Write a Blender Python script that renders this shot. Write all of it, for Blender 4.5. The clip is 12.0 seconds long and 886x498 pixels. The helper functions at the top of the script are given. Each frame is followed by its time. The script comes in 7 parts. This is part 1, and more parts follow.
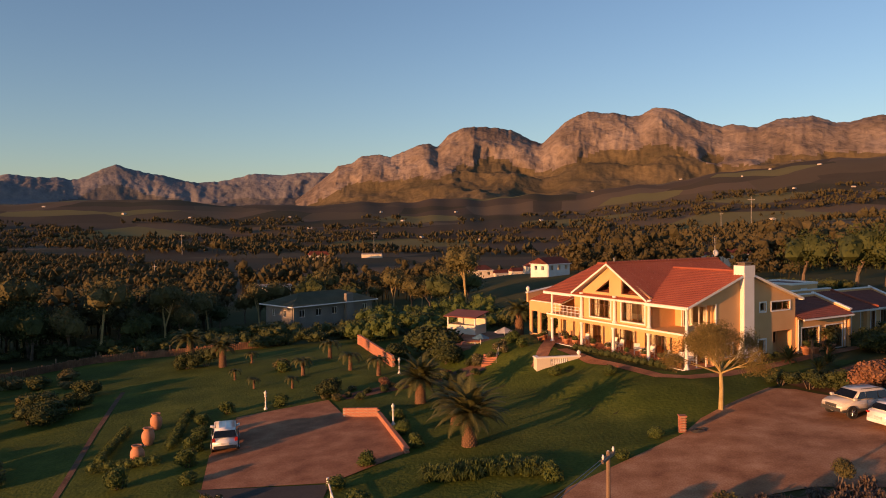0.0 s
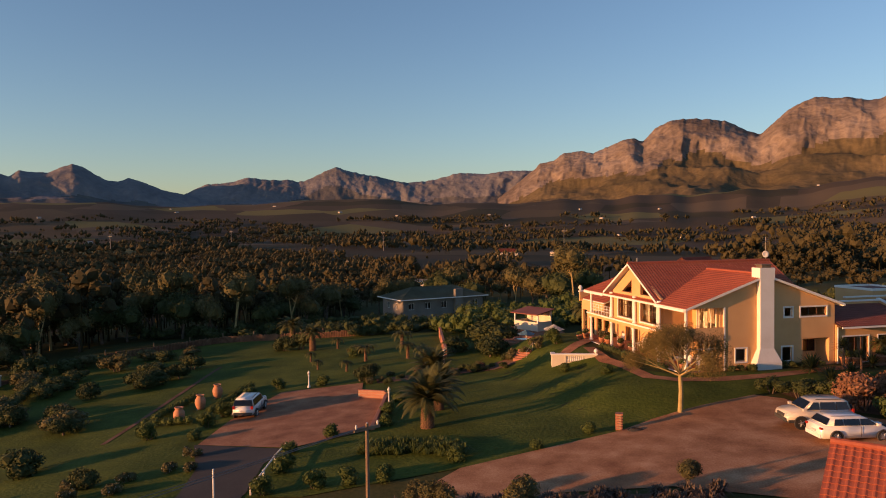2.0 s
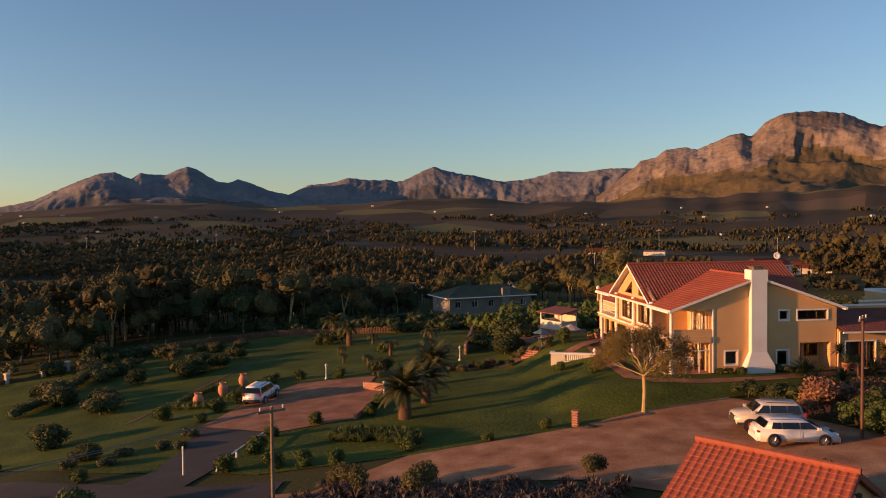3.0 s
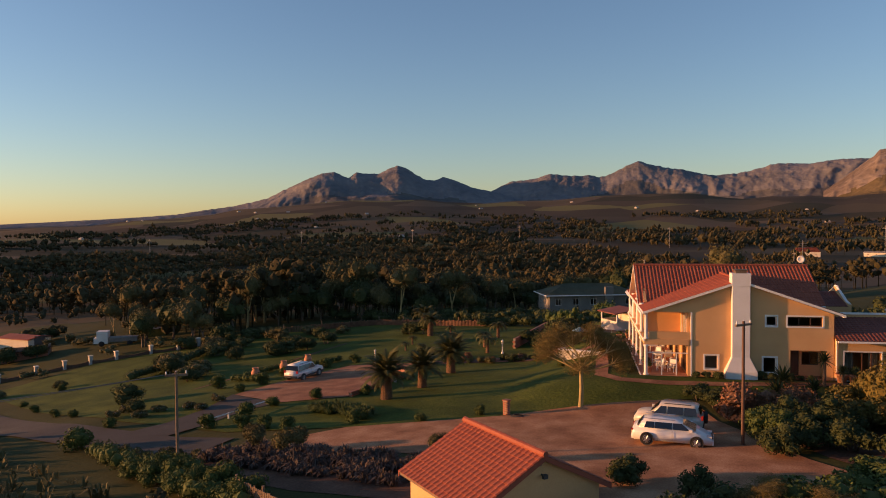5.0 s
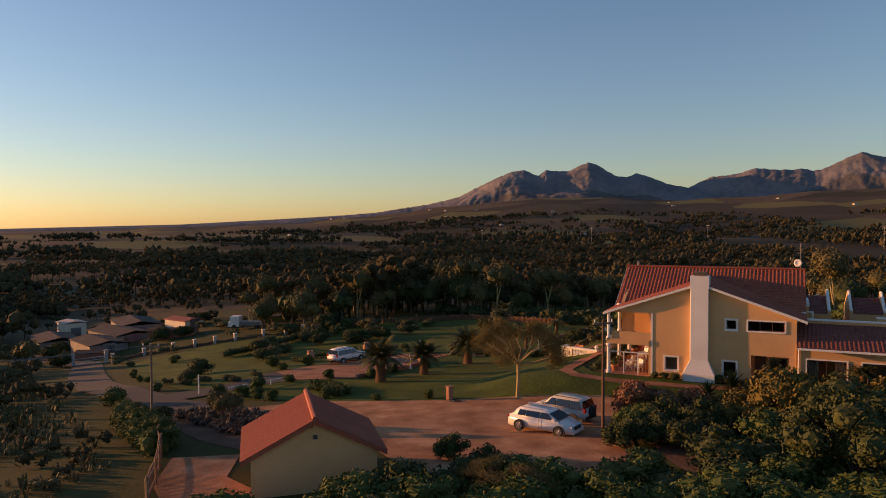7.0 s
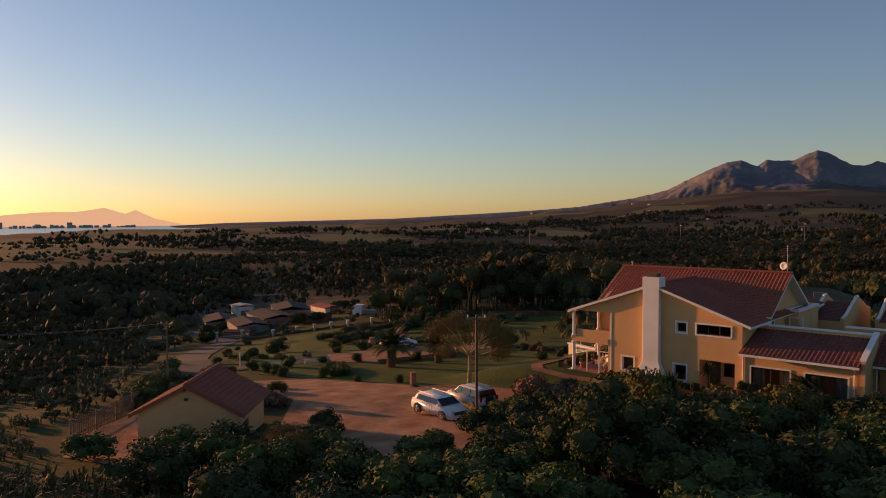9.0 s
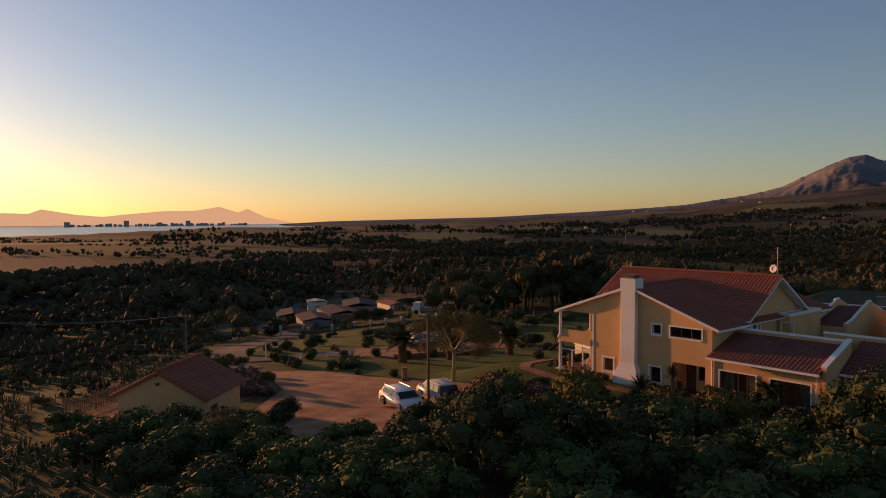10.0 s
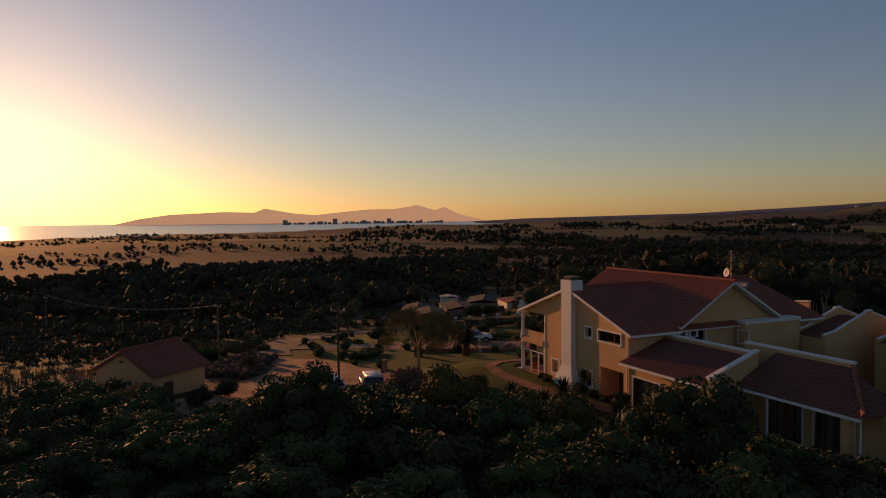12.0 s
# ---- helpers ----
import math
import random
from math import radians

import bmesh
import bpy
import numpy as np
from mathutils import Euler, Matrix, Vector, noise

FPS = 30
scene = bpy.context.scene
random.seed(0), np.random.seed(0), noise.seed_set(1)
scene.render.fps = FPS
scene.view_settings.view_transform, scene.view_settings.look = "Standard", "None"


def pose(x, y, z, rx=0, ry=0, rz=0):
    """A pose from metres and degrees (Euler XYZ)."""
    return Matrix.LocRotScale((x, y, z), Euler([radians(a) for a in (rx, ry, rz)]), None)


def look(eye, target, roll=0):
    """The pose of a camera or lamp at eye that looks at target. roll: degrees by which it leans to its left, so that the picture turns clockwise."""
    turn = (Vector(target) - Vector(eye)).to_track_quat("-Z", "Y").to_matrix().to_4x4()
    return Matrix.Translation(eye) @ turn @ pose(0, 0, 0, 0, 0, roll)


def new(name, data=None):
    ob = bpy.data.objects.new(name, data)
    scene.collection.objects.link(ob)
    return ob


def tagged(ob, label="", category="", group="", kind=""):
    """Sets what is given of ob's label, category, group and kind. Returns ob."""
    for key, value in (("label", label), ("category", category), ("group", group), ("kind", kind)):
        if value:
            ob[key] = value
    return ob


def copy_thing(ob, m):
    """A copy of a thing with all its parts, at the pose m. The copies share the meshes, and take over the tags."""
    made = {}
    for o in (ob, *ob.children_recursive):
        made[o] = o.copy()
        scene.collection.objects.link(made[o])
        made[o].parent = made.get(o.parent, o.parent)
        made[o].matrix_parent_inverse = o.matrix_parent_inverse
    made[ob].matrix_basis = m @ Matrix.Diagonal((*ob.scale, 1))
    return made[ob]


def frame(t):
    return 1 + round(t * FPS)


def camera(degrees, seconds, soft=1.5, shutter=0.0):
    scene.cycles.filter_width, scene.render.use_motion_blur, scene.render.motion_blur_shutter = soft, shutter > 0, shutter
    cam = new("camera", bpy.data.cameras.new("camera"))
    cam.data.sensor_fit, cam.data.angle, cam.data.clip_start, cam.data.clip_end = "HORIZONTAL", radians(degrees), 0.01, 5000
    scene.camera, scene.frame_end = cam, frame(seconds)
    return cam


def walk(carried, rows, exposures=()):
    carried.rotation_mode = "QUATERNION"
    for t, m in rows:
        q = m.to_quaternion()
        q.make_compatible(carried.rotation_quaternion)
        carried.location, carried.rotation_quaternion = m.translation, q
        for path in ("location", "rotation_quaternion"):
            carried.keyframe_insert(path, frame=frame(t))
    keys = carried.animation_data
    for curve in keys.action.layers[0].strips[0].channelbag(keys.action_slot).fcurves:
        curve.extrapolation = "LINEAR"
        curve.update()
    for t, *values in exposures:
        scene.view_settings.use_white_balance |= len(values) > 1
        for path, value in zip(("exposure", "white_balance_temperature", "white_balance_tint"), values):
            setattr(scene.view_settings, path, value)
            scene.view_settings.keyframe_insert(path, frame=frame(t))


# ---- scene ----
cam = camera(63.2, 12.0, soft=1.0)
PATH = [
    (0, (2.763, -1.745, 11.527), (2.709, 0.254, 11.465), -0.6),
    (0.5, (6.9, -2.524, 11.517), (6.712, -0.534, 11.455), -0.5),
    (1, (11.141, -3.059, 11.512), (10.812, -1.088, 11.451), -0.5),
    (1.5, (15.513, -3.364, 11.55), (15.04, -1.421, 11.489), -0.6),
    (2, (19.992, -3.385, 11.587), (19.385, -1.48, 11.524), -0.6),
    (2.5, (24.745, -3.11, 11.626), (24.005, -1.253, 11.563), -0.6),
    (3, (29.295, -2.459, 11.674), (28.436, -0.654, 11.611), -0.6),
    (5, (47.291, 3.003, 11.934), (45.966, 4.499, 11.865), -0.4),
    (5.5, (51.532, 4.98, 11.996), (50.114, 6.388, 11.926), -0.4),
    (6, (55.641, 7.348, 12.034), (54.133, 8.66, 11.963), -0.3),
    (6.5, (59.656, 10.05, 12.116), (58.063, 11.257, 12.043), -0.3),
    (7, (63.484, 13.045, 12.157), (61.813, 14.142, 12.085), -0.3),
    (9, (76.341, 28.8, 12.577), (74.431, 29.385, 12.492), -0.3),
    (9.5, (78.762, 33.103, 12.672), (76.815, 33.554, 12.586), -0.3),
    (10, (80.558, 37.737, 12.759), (78.584, 38.05, 12.671), -0.3),
    (10.5, (81.858, 42.711, 12.821), (79.868, 42.887, 12.732), -0.4),
    (11, (82.736, 48.021, 12.871), (80.738, 48.058, 12.779), -0.6),
    (11.5, (83.294, 53.073, 12.911), (81.299, 52.979, 12.819), -0.5),
    (12, (83.644, 57.593, 12.973), (81.659, 57.368, 12.881), -0.6),
]
walk(cam, [(t, look(eye, target, lean)) for t, eye, target, lean in PATH],
     [(0, 0.5, 7150, 24), (2.5, 0.52, 6850, 22), (5.5, 0.52, 6950, 24), (7, 0.42, 7050, 26), (9.5, 0.04, 7300, 30), (10.5, -0.2, 7500, 32), (12, -0.66, 7600, 34)])

# ---- world, sun, exposure ----
SUN_AZ, SUN_EL = 129.5, 6.0          # degrees: azimuth from +y towards -x, height
sun_dir = Vector((-math.sin(radians(SUN_AZ)) * math.cos(radians(SUN_EL)),
                  math.cos(radians(SUN_AZ)) * math.cos(radians(SUN_EL)), math.sin(radians(SUN_EL))))
world = bpy.data.worlds.new("world")
scene.world = world
world.use_nodes = True
wn = world.node_tree.nodes
sky = wn.new("ShaderNodeTexSky")
sky.sky_type = "NISHITA"
sky.sun_disc = False
sky.sun_elevation = radians(SUN_EL)
sky.sun_rotation = radians(-SUN_AZ)
sky.altitude = 150
sky.air_density = 1.0
sky.dust_density = 0.42
sky.ozone_density = 2.7
wn["Background"].inputs[1].default_value = 0.15
world.node_tree.links.new(sky.outputs[0], wn["Background"].inputs[0])
sun = new("sun", bpy.data.lights.new("sun", "SUN"))
sun.data.energy = 5.0
sun.data.color = (1.0, 0.48, 0.18)
sun.data.angle = radians(0.6)
sun.matrix_world = look((0, 0, 60), Vector((0, 0, 60)) - sun_dir)


# ---- materials ----
def material(name, colours, rough=0.8, scale=1.0, fine=12.0, bump=0.3, metal=0.0, island=0.0, spec=0.5, coords="Object", trans=0.0):
    """A surface with two scales of variation: patches of `scale` per metre between the colours, and grain of `fine` per metre."""
    m = bpy.data.materials.new(name)
    m.use_nodes = True
    n, l = m.node_tree.nodes, m.node_tree.links
    b = n["Principled BSDF"]
    b.inputs["Roughness"].default_value = rough
    b.inputs["Metallic"].default_value = metal
    b.inputs["Specular IOR Level"].default_value = spec
    if coords == "Object":
        co = n.new("ShaderNodeTexCoord").outputs["Object"]
    else:
        co = n.new("ShaderNodeNewGeometry").outputs["Position"]
    big = n.new("ShaderNodeTexNoise")
    big.inputs["Scale"].default_value = scale
    big.inputs["Detail"].default_value = 5
    small = n.new("ShaderNodeTexNoise")
    small.inputs["Scale"].default_value = fine
    small.inputs["Detail"].default_value = 4
    l.new(co, big.inputs["Vector"])
    l.new(co, small.inputs["Vector"])
    add = n.new("ShaderNodeMath")
    add.operation = "MULTIPLY_ADD"
    l.new(small.outputs["Fac"], add.inputs[0])
    add.inputs[1].default_value = 0.6
    l.new(big.outputs["Fac"], add.inputs[2])
    value = add.outputs[0]
    if island:
        g = n.new("ShaderNodeNewGeometry")
        o = n.new("ShaderNodeObjectInfo")
        mix = n.new("ShaderNodeMath")
        mix.operation = "ADD"
        l.new(g.outputs["Random Per Island"], mix.inputs[0])
        l.new(o.outputs["Random"], mix.inputs[1])
        more = n.new("ShaderNodeMath")
        more.operation = "MULTIPLY_ADD"
        l.new(mix.outputs[0], more.inputs[0])
        more.inputs[1].default_value = island
        l.new(value, more.inputs[2])
        value = more.outputs[0]
    ramp = n.new("ShaderNodeValToRGB")
    lo, hi = 0.5, 1.1 + 1.6 * island
    for i, c in enumerate(colours):
        at = (lo + (hi - lo) * i / max(1, len(colours) - 1)) / 2.5
        e = ramp.color_ramp.elements[i] if i < 2 else ramp.color_ramp.elements.new(at)
        e.position = at
        e.color = (*c, 1)
    half = n.new("ShaderNodeMath")
    half.operation = "DIVIDE"
    l.new(value, half.inputs[0])
    half.inputs[1].default_value = 2.5
    l.new(half.outputs[0], ramp.inputs[0])
    l.new(ramp.outputs[0], b.inputs["Base Color"])
    if bump:
        bp = n.new("ShaderNodeBump")
        bp.inputs["Strength"].default_value = bump
        bp.inputs["Distance"].default_value = 0.3 / fine
        l.new(small.outputs["Fac"], bp.inputs["Height"])
        l.new(bp.outputs[0], b.inputs["Normal"])
    if trans:
        b.inputs["Transmission Weight"].default_value = trans
    return m


def glass_material(name, tint, rough=0.02):
    m = bpy.data.materials.new(name)
    m.use_nodes = True
    b = m.node_tree.nodes["Principled BSDF"]
    b.inputs["Base Color"].default_value = (*tint, 1)
    b.inputs["Roughness"].default_value = rough
    b.inputs["Transmission Weight"].default_value = 1.0
    b.inputs["IOR"].default_value = 1.3
    return m


M = {}
M["lawn"] = material("lawn", [(0.030, 0.048, 0.006), (0.056, 0.080, 0.010), (0.098, 0.120, 0.018)], 0.95, 0.3, 4, 0.8, coords="P", spec=0.15)
M["field"] = material("field", [(0.034, 0.040, 0.012), (0.055, 0.058, 0.018), (0.085, 0.075, 0.027)], 0.95, 0.05, 3.5, 0.35, coords="P", spec=0.1)
M["gravel"] = material("gravel", [(0.18, 0.078, 0.038), (0.33, 0.160, 0.080), (0.50, 0.29, 0.165)], 0.95, 0.55, 11.0, 0.5, coords="P", spec=0.2)
M["brick_paving"] = material("brick_paving", [(0.15, 0.064, 0.034), (0.28, 0.125, 0.064), (0.42, 0.22, 0.12)], 0.9, 0.6, 9.0, 0.45, coords="P", spec=0.2)
M["tarmac"] = material("tarmac", [(0.032, 0.028, 0.026), (0.048, 0.042, 0.038), (0.066, 0.057, 0.050)], 0.9, 0.4, 8, 0.3, coords="P", spec=0.3)
M["soil"] = material("soil", [(0.07, 0.04, 0.026), (0.13, 0.075, 0.05), (0.20, 0.115, 0.075)], 0.95, 0.4, 6, 0.6, coords="P", spec=0.1)
M["concrete"] = material("concrete", [(0.30, 0.27, 0.23), (0.42, 0.38, 0.33), (0.5, 0.46, 0.40)], 0.85, 0.8, 10, 0.3)
M["plaster"] = material("peach plaster", [(0.60, 0.34, 0.150), (0.66, 0.385, 0.175), (0.71, 0.425, 0.205)], 0.85, 0.5, 18, 0.15, spec=0.25)
M["white"] = material("white paint", [(0.70, 0.67, 0.60), (0.78, 0.75, 0.69), (0.83, 0.81, 0.76)], 0.7, 0.7, 14, 0.12, spec=0.3)
M["cream"] = material("cream plaster", [(0.60, 0.52, 0.38), (0.68, 0.60, 0.45), (0.74, 0.66, 0.52)], 0.85, 0.6, 14, 0.15)
M["tile"] = material("clay roof tile", [(0.24, 0.060, 0.034), (0.31, 0.082, 0.044), (0.38, 0.112, 0.060)], 0.75, 0.5, 9, 0.25, island=0.18, spec=0.35)
M["dark_tile"] = material("dark roof tile", [(0.13, 0.036, 0.025), (0.18, 0.052, 0.034), (0.235, 0.072, 0.048)], 0.8, 0.5, 9, 0.25, island=0.18)
M["green_roof"] = material("green roof", [(0.10, 0.11, 0.065), (0.15, 0.155, 0.09), (0.19, 0.19, 0.12)], 0.8, 0.5, 6, 0.2)
M["grey_wall"] = material("grey wall", [(0.15, 0.135, 0.115), (0.20, 0.18, 0.15), (0.25, 0.225, 0.19)], 0.9, 0.5, 10, 0.2)
M["wood"] = material("weathered wood", [(0.12, 0.075, 0.045), (0.19, 0.125, 0.08), (0.27, 0.19, 0.12)], 0.85, 1.5, 25, 0.4)
M["reed"] = material("reed matting", [(0.11, 0.055, 0.03), (0.18, 0.09, 0.05), (0.26, 0.14, 0.08)], 0.95, 1.5, 25, 0.4)
M["dark_wood"] = material("dark wood", [(0.05, 0.022, 0.012), (0.09, 0.04, 0.022), (0.13, 0.06, 0.03)], 0.6, 1.5, 25, 0.2)
M["terracotta"] = material("terracotta", [(0.38, 0.15, 0.075), (0.48, 0.21, 0.11), (0.56, 0.28, 0.16)], 0.8, 2.0, 18, 0.2)
M["brick"] = material("red brick", [(0.26, 0.095, 0.055), (0.36, 0.14, 0.08), (0.46, 0.20, 0.12)], 0.9, 1.0, 14, 0.35, island=0.25)
M["mortar"] = material("mortar", [(0.26, 0.20, 0.15), (0.34, 0.27, 0.21), (0.4, 0.33, 0.26)], 0.95, 1.5, 20, 0.3)
M["bark"] = material("bark", [(0.07, 0.05, 0.035), (0.13, 0.095, 0.065), (0.20, 0.15, 0.10)], 0.95, 2.0, 14, 0.6)
M["yellow_bark"] = material("yellow bark", [(0.26, 0.19, 0.07), (0.36, 0.27, 0.11), (0.45, 0.35, 0.16)], 0.85, 2.0, 14, 0.3)
M["palm_trunk"] = material("palm trunk", [(0.10, 0.055, 0.03), (0.20, 0.11, 0.06), (0.30, 0.17, 0.095)], 0.95, 3.0, 14, 0.6, island=0.2)
FO = dict(rough=0.75, scale=0.6, fine=7, bump=0, spec=0.2)
M["leaf_dark"] = material("dark foliage", [(0.022, 0.032, 0.010), (0.045, 0.058, 0.018), (0.080, 0.090, 0.028)], island=0.22, **FO)
M["leaf_mid"] = material("green foliage", [(0.030, 0.048, 0.011), (0.060, 0.085, 0.020), (0.105, 0.125, 0.034)], island=0.22, **FO)
M["leaf_olive"] = material("olive foliage", [(0.048, 0.046, 0.018), (0.090, 0.082, 0.031), (0.14, 0.12, 0.046)], island=0.22, **FO)
M["leaf_yellow"] = material("yellow foliage", [(0.06, 0.052, 0.013), (0.115, 0.092, 0.021), (0.18, 0.135, 0.031)], island=0.22, **FO)
M["leaf_rust"] = material("rust flowering foliage", [(0.05, 0.04, 0.018), (0.16, 0.08, 0.045), (0.34, 0.16, 0.09)], island=0.5, **FO)
M["leaf_feather"] = material("feathery foliage", [(0.085, 0.068, 0.020), (0.13, 0.100, 0.030), (0.19, 0.14, 0.042)], island=0.22, **FO)
M["palm_leaf"] = material("palm frond", [(0.030, 0.036, 0.012), (0.062, 0.068, 0.022), (0.11, 0.105, 0.035)], island=0.22, **FO)
M["lavender"] = material("lavender", [(0.05, 0.04, 0.03), (0.10, 0.075, 0.06), (0.16, 0.115, 0.085)], island=0.22, **FO)
M["flower"] = material("white flower", [(0.55, 0.5, 0.45), (0.7, 0.65, 0.6)], 0.8, 2, 10, 0)
M["forest"] = material("forest", [(0.030, 0.028, 0.014), (0.060, 0.052, 0.025), (0.100, 0.080, 0.038)], 0.85, 0.015, 0.15, 0, island=0.2, coords="P", spec=0.1)
M["farm"] = material("valley floor", [(0.022, 0.022, 0.012), (0.045, 0.042, 0.02), (0.085, 0.08, 0.032)], 0.95, 0.006, 0.09, 0.0, coords="P", spec=0.05)
farm = M["farm"].node_tree
cells = farm.nodes.new("ShaderNodeTexVoronoi")
cells.inputs["Scale"].default_value = 0.0048
cells.inputs["Randomness"].default_value = 0.85
place = farm.nodes.new("ShaderNodeNewGeometry")
farm.links.new(place.outputs["Position"], cells.inputs["Vector"])
crops = farm.nodes.new("ShaderNodeValToRGB")
crops.color_ramp.interpolation = "CONSTANT"
for i, c in enumerate([(0.080, 0.062, 0.043), (0.120, 0.092, 0.058), (0.062, 0.054, 0.034), (0.19, 0.17, 0.07), (0.095, 0.072, 0.052), (0.145, 0.108, 0.072)]):
    e = crops.color_ramp.elements[i] if i < 2 else crops.color_ramp.elements.new(i / 6)
    e.position = i / 6
    e.color = (*c, 1)
split = farm.nodes.new("ShaderNodeSeparateColor")
farm.links.new(cells.outputs["Color"], split.inputs[0])
farm.links.new(split.outputs[0], crops.inputs[0])
blend = farm.nodes.new("ShaderNodeMixRGB")
blend.blend_type = "MIX"
blend.inputs[0].default_value = 0.75
body = farm.nodes["Principled BSDF"]
farm.links.new(body.inputs["Base Color"].links[0].from_socket, blend.inputs[1])
farm.links.new(crops.outputs[0], blend.inputs[2])
farm.links.new(blend.outputs[0], body.inputs["Base Color"])
M["rock"] = material("mountain rock", [(0.085, 0.070, 0.060), (0.19, 0.152, 0.124), (0.32, 0.262, 0.215)], 0.95, 0.004, 0.03, 0.9, coords="P", spec=0.05)
M["slope"] = material("mountain slope", [(0.070, 0.060, 0.034), (0.115, 0.090, 0.050), (0.17, 0.13, 0.074)], 0.95, 0.004, 0.04, 0.6, coords="P", spec=0.05)
# far ranges: distance haze is put into these paler, greyer base colours
M["far_rock"] = material("hazed mountain rock", [(0.115, 0.118, 0.125), (0.170, 0.165, 0.170), (0.235, 0.22, 0.215)], 0.95, 0.004, 0.03, 0.7, coords="P", spec=0.05)
M["far_slope"] = material("hazed mountain slope", [(0.085, 0.086, 0.088), (0.115, 0.112, 0.108), (0.150, 0.140, 0.125)], 0.95, 0.004, 0.04, 0.5, coords="P", spec=0.05)
# pale base colour and orange emission stand in for sunlit haze over the cape
M["cape"] = material("haze-glow cape", [(0.26, 0.21, 0.18), (0.32, 0.25, 0.21)], 1.0, 0.004, 0.04, 0.0, coords="P", spec=0.0)
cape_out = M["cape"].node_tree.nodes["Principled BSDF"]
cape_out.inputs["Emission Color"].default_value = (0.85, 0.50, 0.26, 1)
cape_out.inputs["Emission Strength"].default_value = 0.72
M["glass"] = glass_material("window glass", (0.85, 0.9, 0.92))
M["dark_glass"] = material("tinted car glass", [(0.010, 0.011, 0.012), (0.016, 0.017, 0.018)], 0.05, 1, 5, 0, spec=0.8)
M["car_white"] = material("white car paint", [(0.74, 0.72, 0.68), (0.80, 0.78, 0.75)], 0.25, 0.6, 6, 0.0, spec=0.6)
M["car_beige"] = material("beige car paint", [(0.56, 0.51, 0.43), (0.62, 0.57, 0.49)], 0.3, 0.6, 6, 0.0, spec=0.6)
M["rubber"] = material("rubber", [(0.012, 0.012, 0.012), (0.03, 0.028, 0.026)], 0.9, 3, 20, 0.2)
M["plastic"] = material("dark plastic", [(0.03, 0.03, 0.03), (0.06, 0.058, 0.055)], 0.6, 3, 20, 0.1)
M["alloy"] = material("alloy", [(0.45, 0.45, 0.45), (0.6, 0.6, 0.6)], 0.35, 3, 20, 0.0, metal=0.9)
M["red_lamp"] = material("red lamp lens", [(0.30, 0.015, 0.01), (0.42, 0.03, 0.02)], 0.2, 3, 20, 0.0)
M["clear_lamp"] = material("lamp lens", [(0.5, 0.5, 0.5), (0.65, 0.65, 0.65)], 0.15, 3, 20, 0.0)
M["metal"] = material("galvanised metal", [(0.16, 0.16, 0.16), (0.25, 0.25, 0.245)], 0.5, 3, 20, 0.1, metal=0.7)
M["curtain"] = material("curtain", [(0.5, 0.42, 0.31), (0.62, 0.54, 0.42)], 0.9, 2, 14, 0.2)
M["interior"] = material("interior wall", [(0.34, 0.24, 0.15), (0.40, 0.29, 0.19)], 0.9, 2, 14, 0.1)
M["blue"] = material("blue pool tarp", [(0.12, 0.26, 0.36), (0.2, 0.36, 0.46)], 0.6, 2, 14, 0.1)
M["water"] = material("sea", [(0.05, 0.07, 0.08), (0.07, 0.09, 0.10)], 0.25, 0.002, 0.05, 0.15, coords="P")


# ---- building helpers ----
def part(name, bm, mat, parent=None, label=""):
    if isinstance(bm, bpy.types.Mesh):
        me = bm
    else:
        me = bpy.data.meshes.new(name)
        bm.to_mesh(me)
        bm.free()
    if mat is not None and not me.materials:
        me.materials.append(M[mat] if isinstance(mat, str) else mat)
    ob = new(name, me)
    ob.parent = parent
    if label:
        ob["label"] = label
    return ob


def thing(name, m, label, category, group="", kind=""):
    ob = new(name)
    ob.empty_display_size = 0.3
    ob.matrix_world = m
    return tagged(ob, label, category, group, kind)


def box(bm, lo, hi, m=None):
    r = bmesh.ops.create_cube(bm, size=1)
    lo, hi = Vector(lo), Vector(hi)
    mm = Matrix.Translation((lo + hi) / 2) @ Matrix.Diagonal((*(hi - lo), 1))
    bmesh.ops.transform(bm, matrix=(m @ mm) if m else mm, verts=r["verts"])
    return bm


def a_box(lo, hi, m=None):
    return box(bmesh.new(), lo, hi, m)


def rod(bm, p, q, r0, r1=None, n=8):
    """A tapered round bar from p to q."""
    p, q = Vector(p), Vector(q)
    r1 = r0 if r1 is None else r1
    d = q - p
    rot = d.to_track_quat("Z", "Y").to_matrix().to_4x4()
    r = bmesh.ops.create_cone(bm, cap_ends=True, segments=n, radius1=r0, radius2=max(r1, 0.001), depth=d.length)
    bmesh.ops.transform(bm, matrix=Matrix.Translation((p + q) / 2) @ rot, verts=r["verts"])
    return bm


def lathe(bm, profile, n=16, m=None):
    """Turns (radius, height) pairs round the z axis."""
    rings = []
    for r, z in profile:
        ring = [bm.verts.new((r * math.cos(2 * math.pi * i / n), r * math.sin(2 * math.pi * i / n), z)) for i in range(n)]
        rings.append(ring)
    made = [v for ring in rings for v in ring]
    for a, b in zip(rings, rings[1:]):
        for i in range(n):
            f = bm.faces.new((a[i], a[(i + 1) % n], b[(i + 1) % n], b[i]))
            f.smooth = True
    bm.faces.new(rings[-1])
    bm.faces.new(rings[0][::-1])
    if m:
        bmesh.ops.transform(bm, matrix=m, verts=made)
    return bm


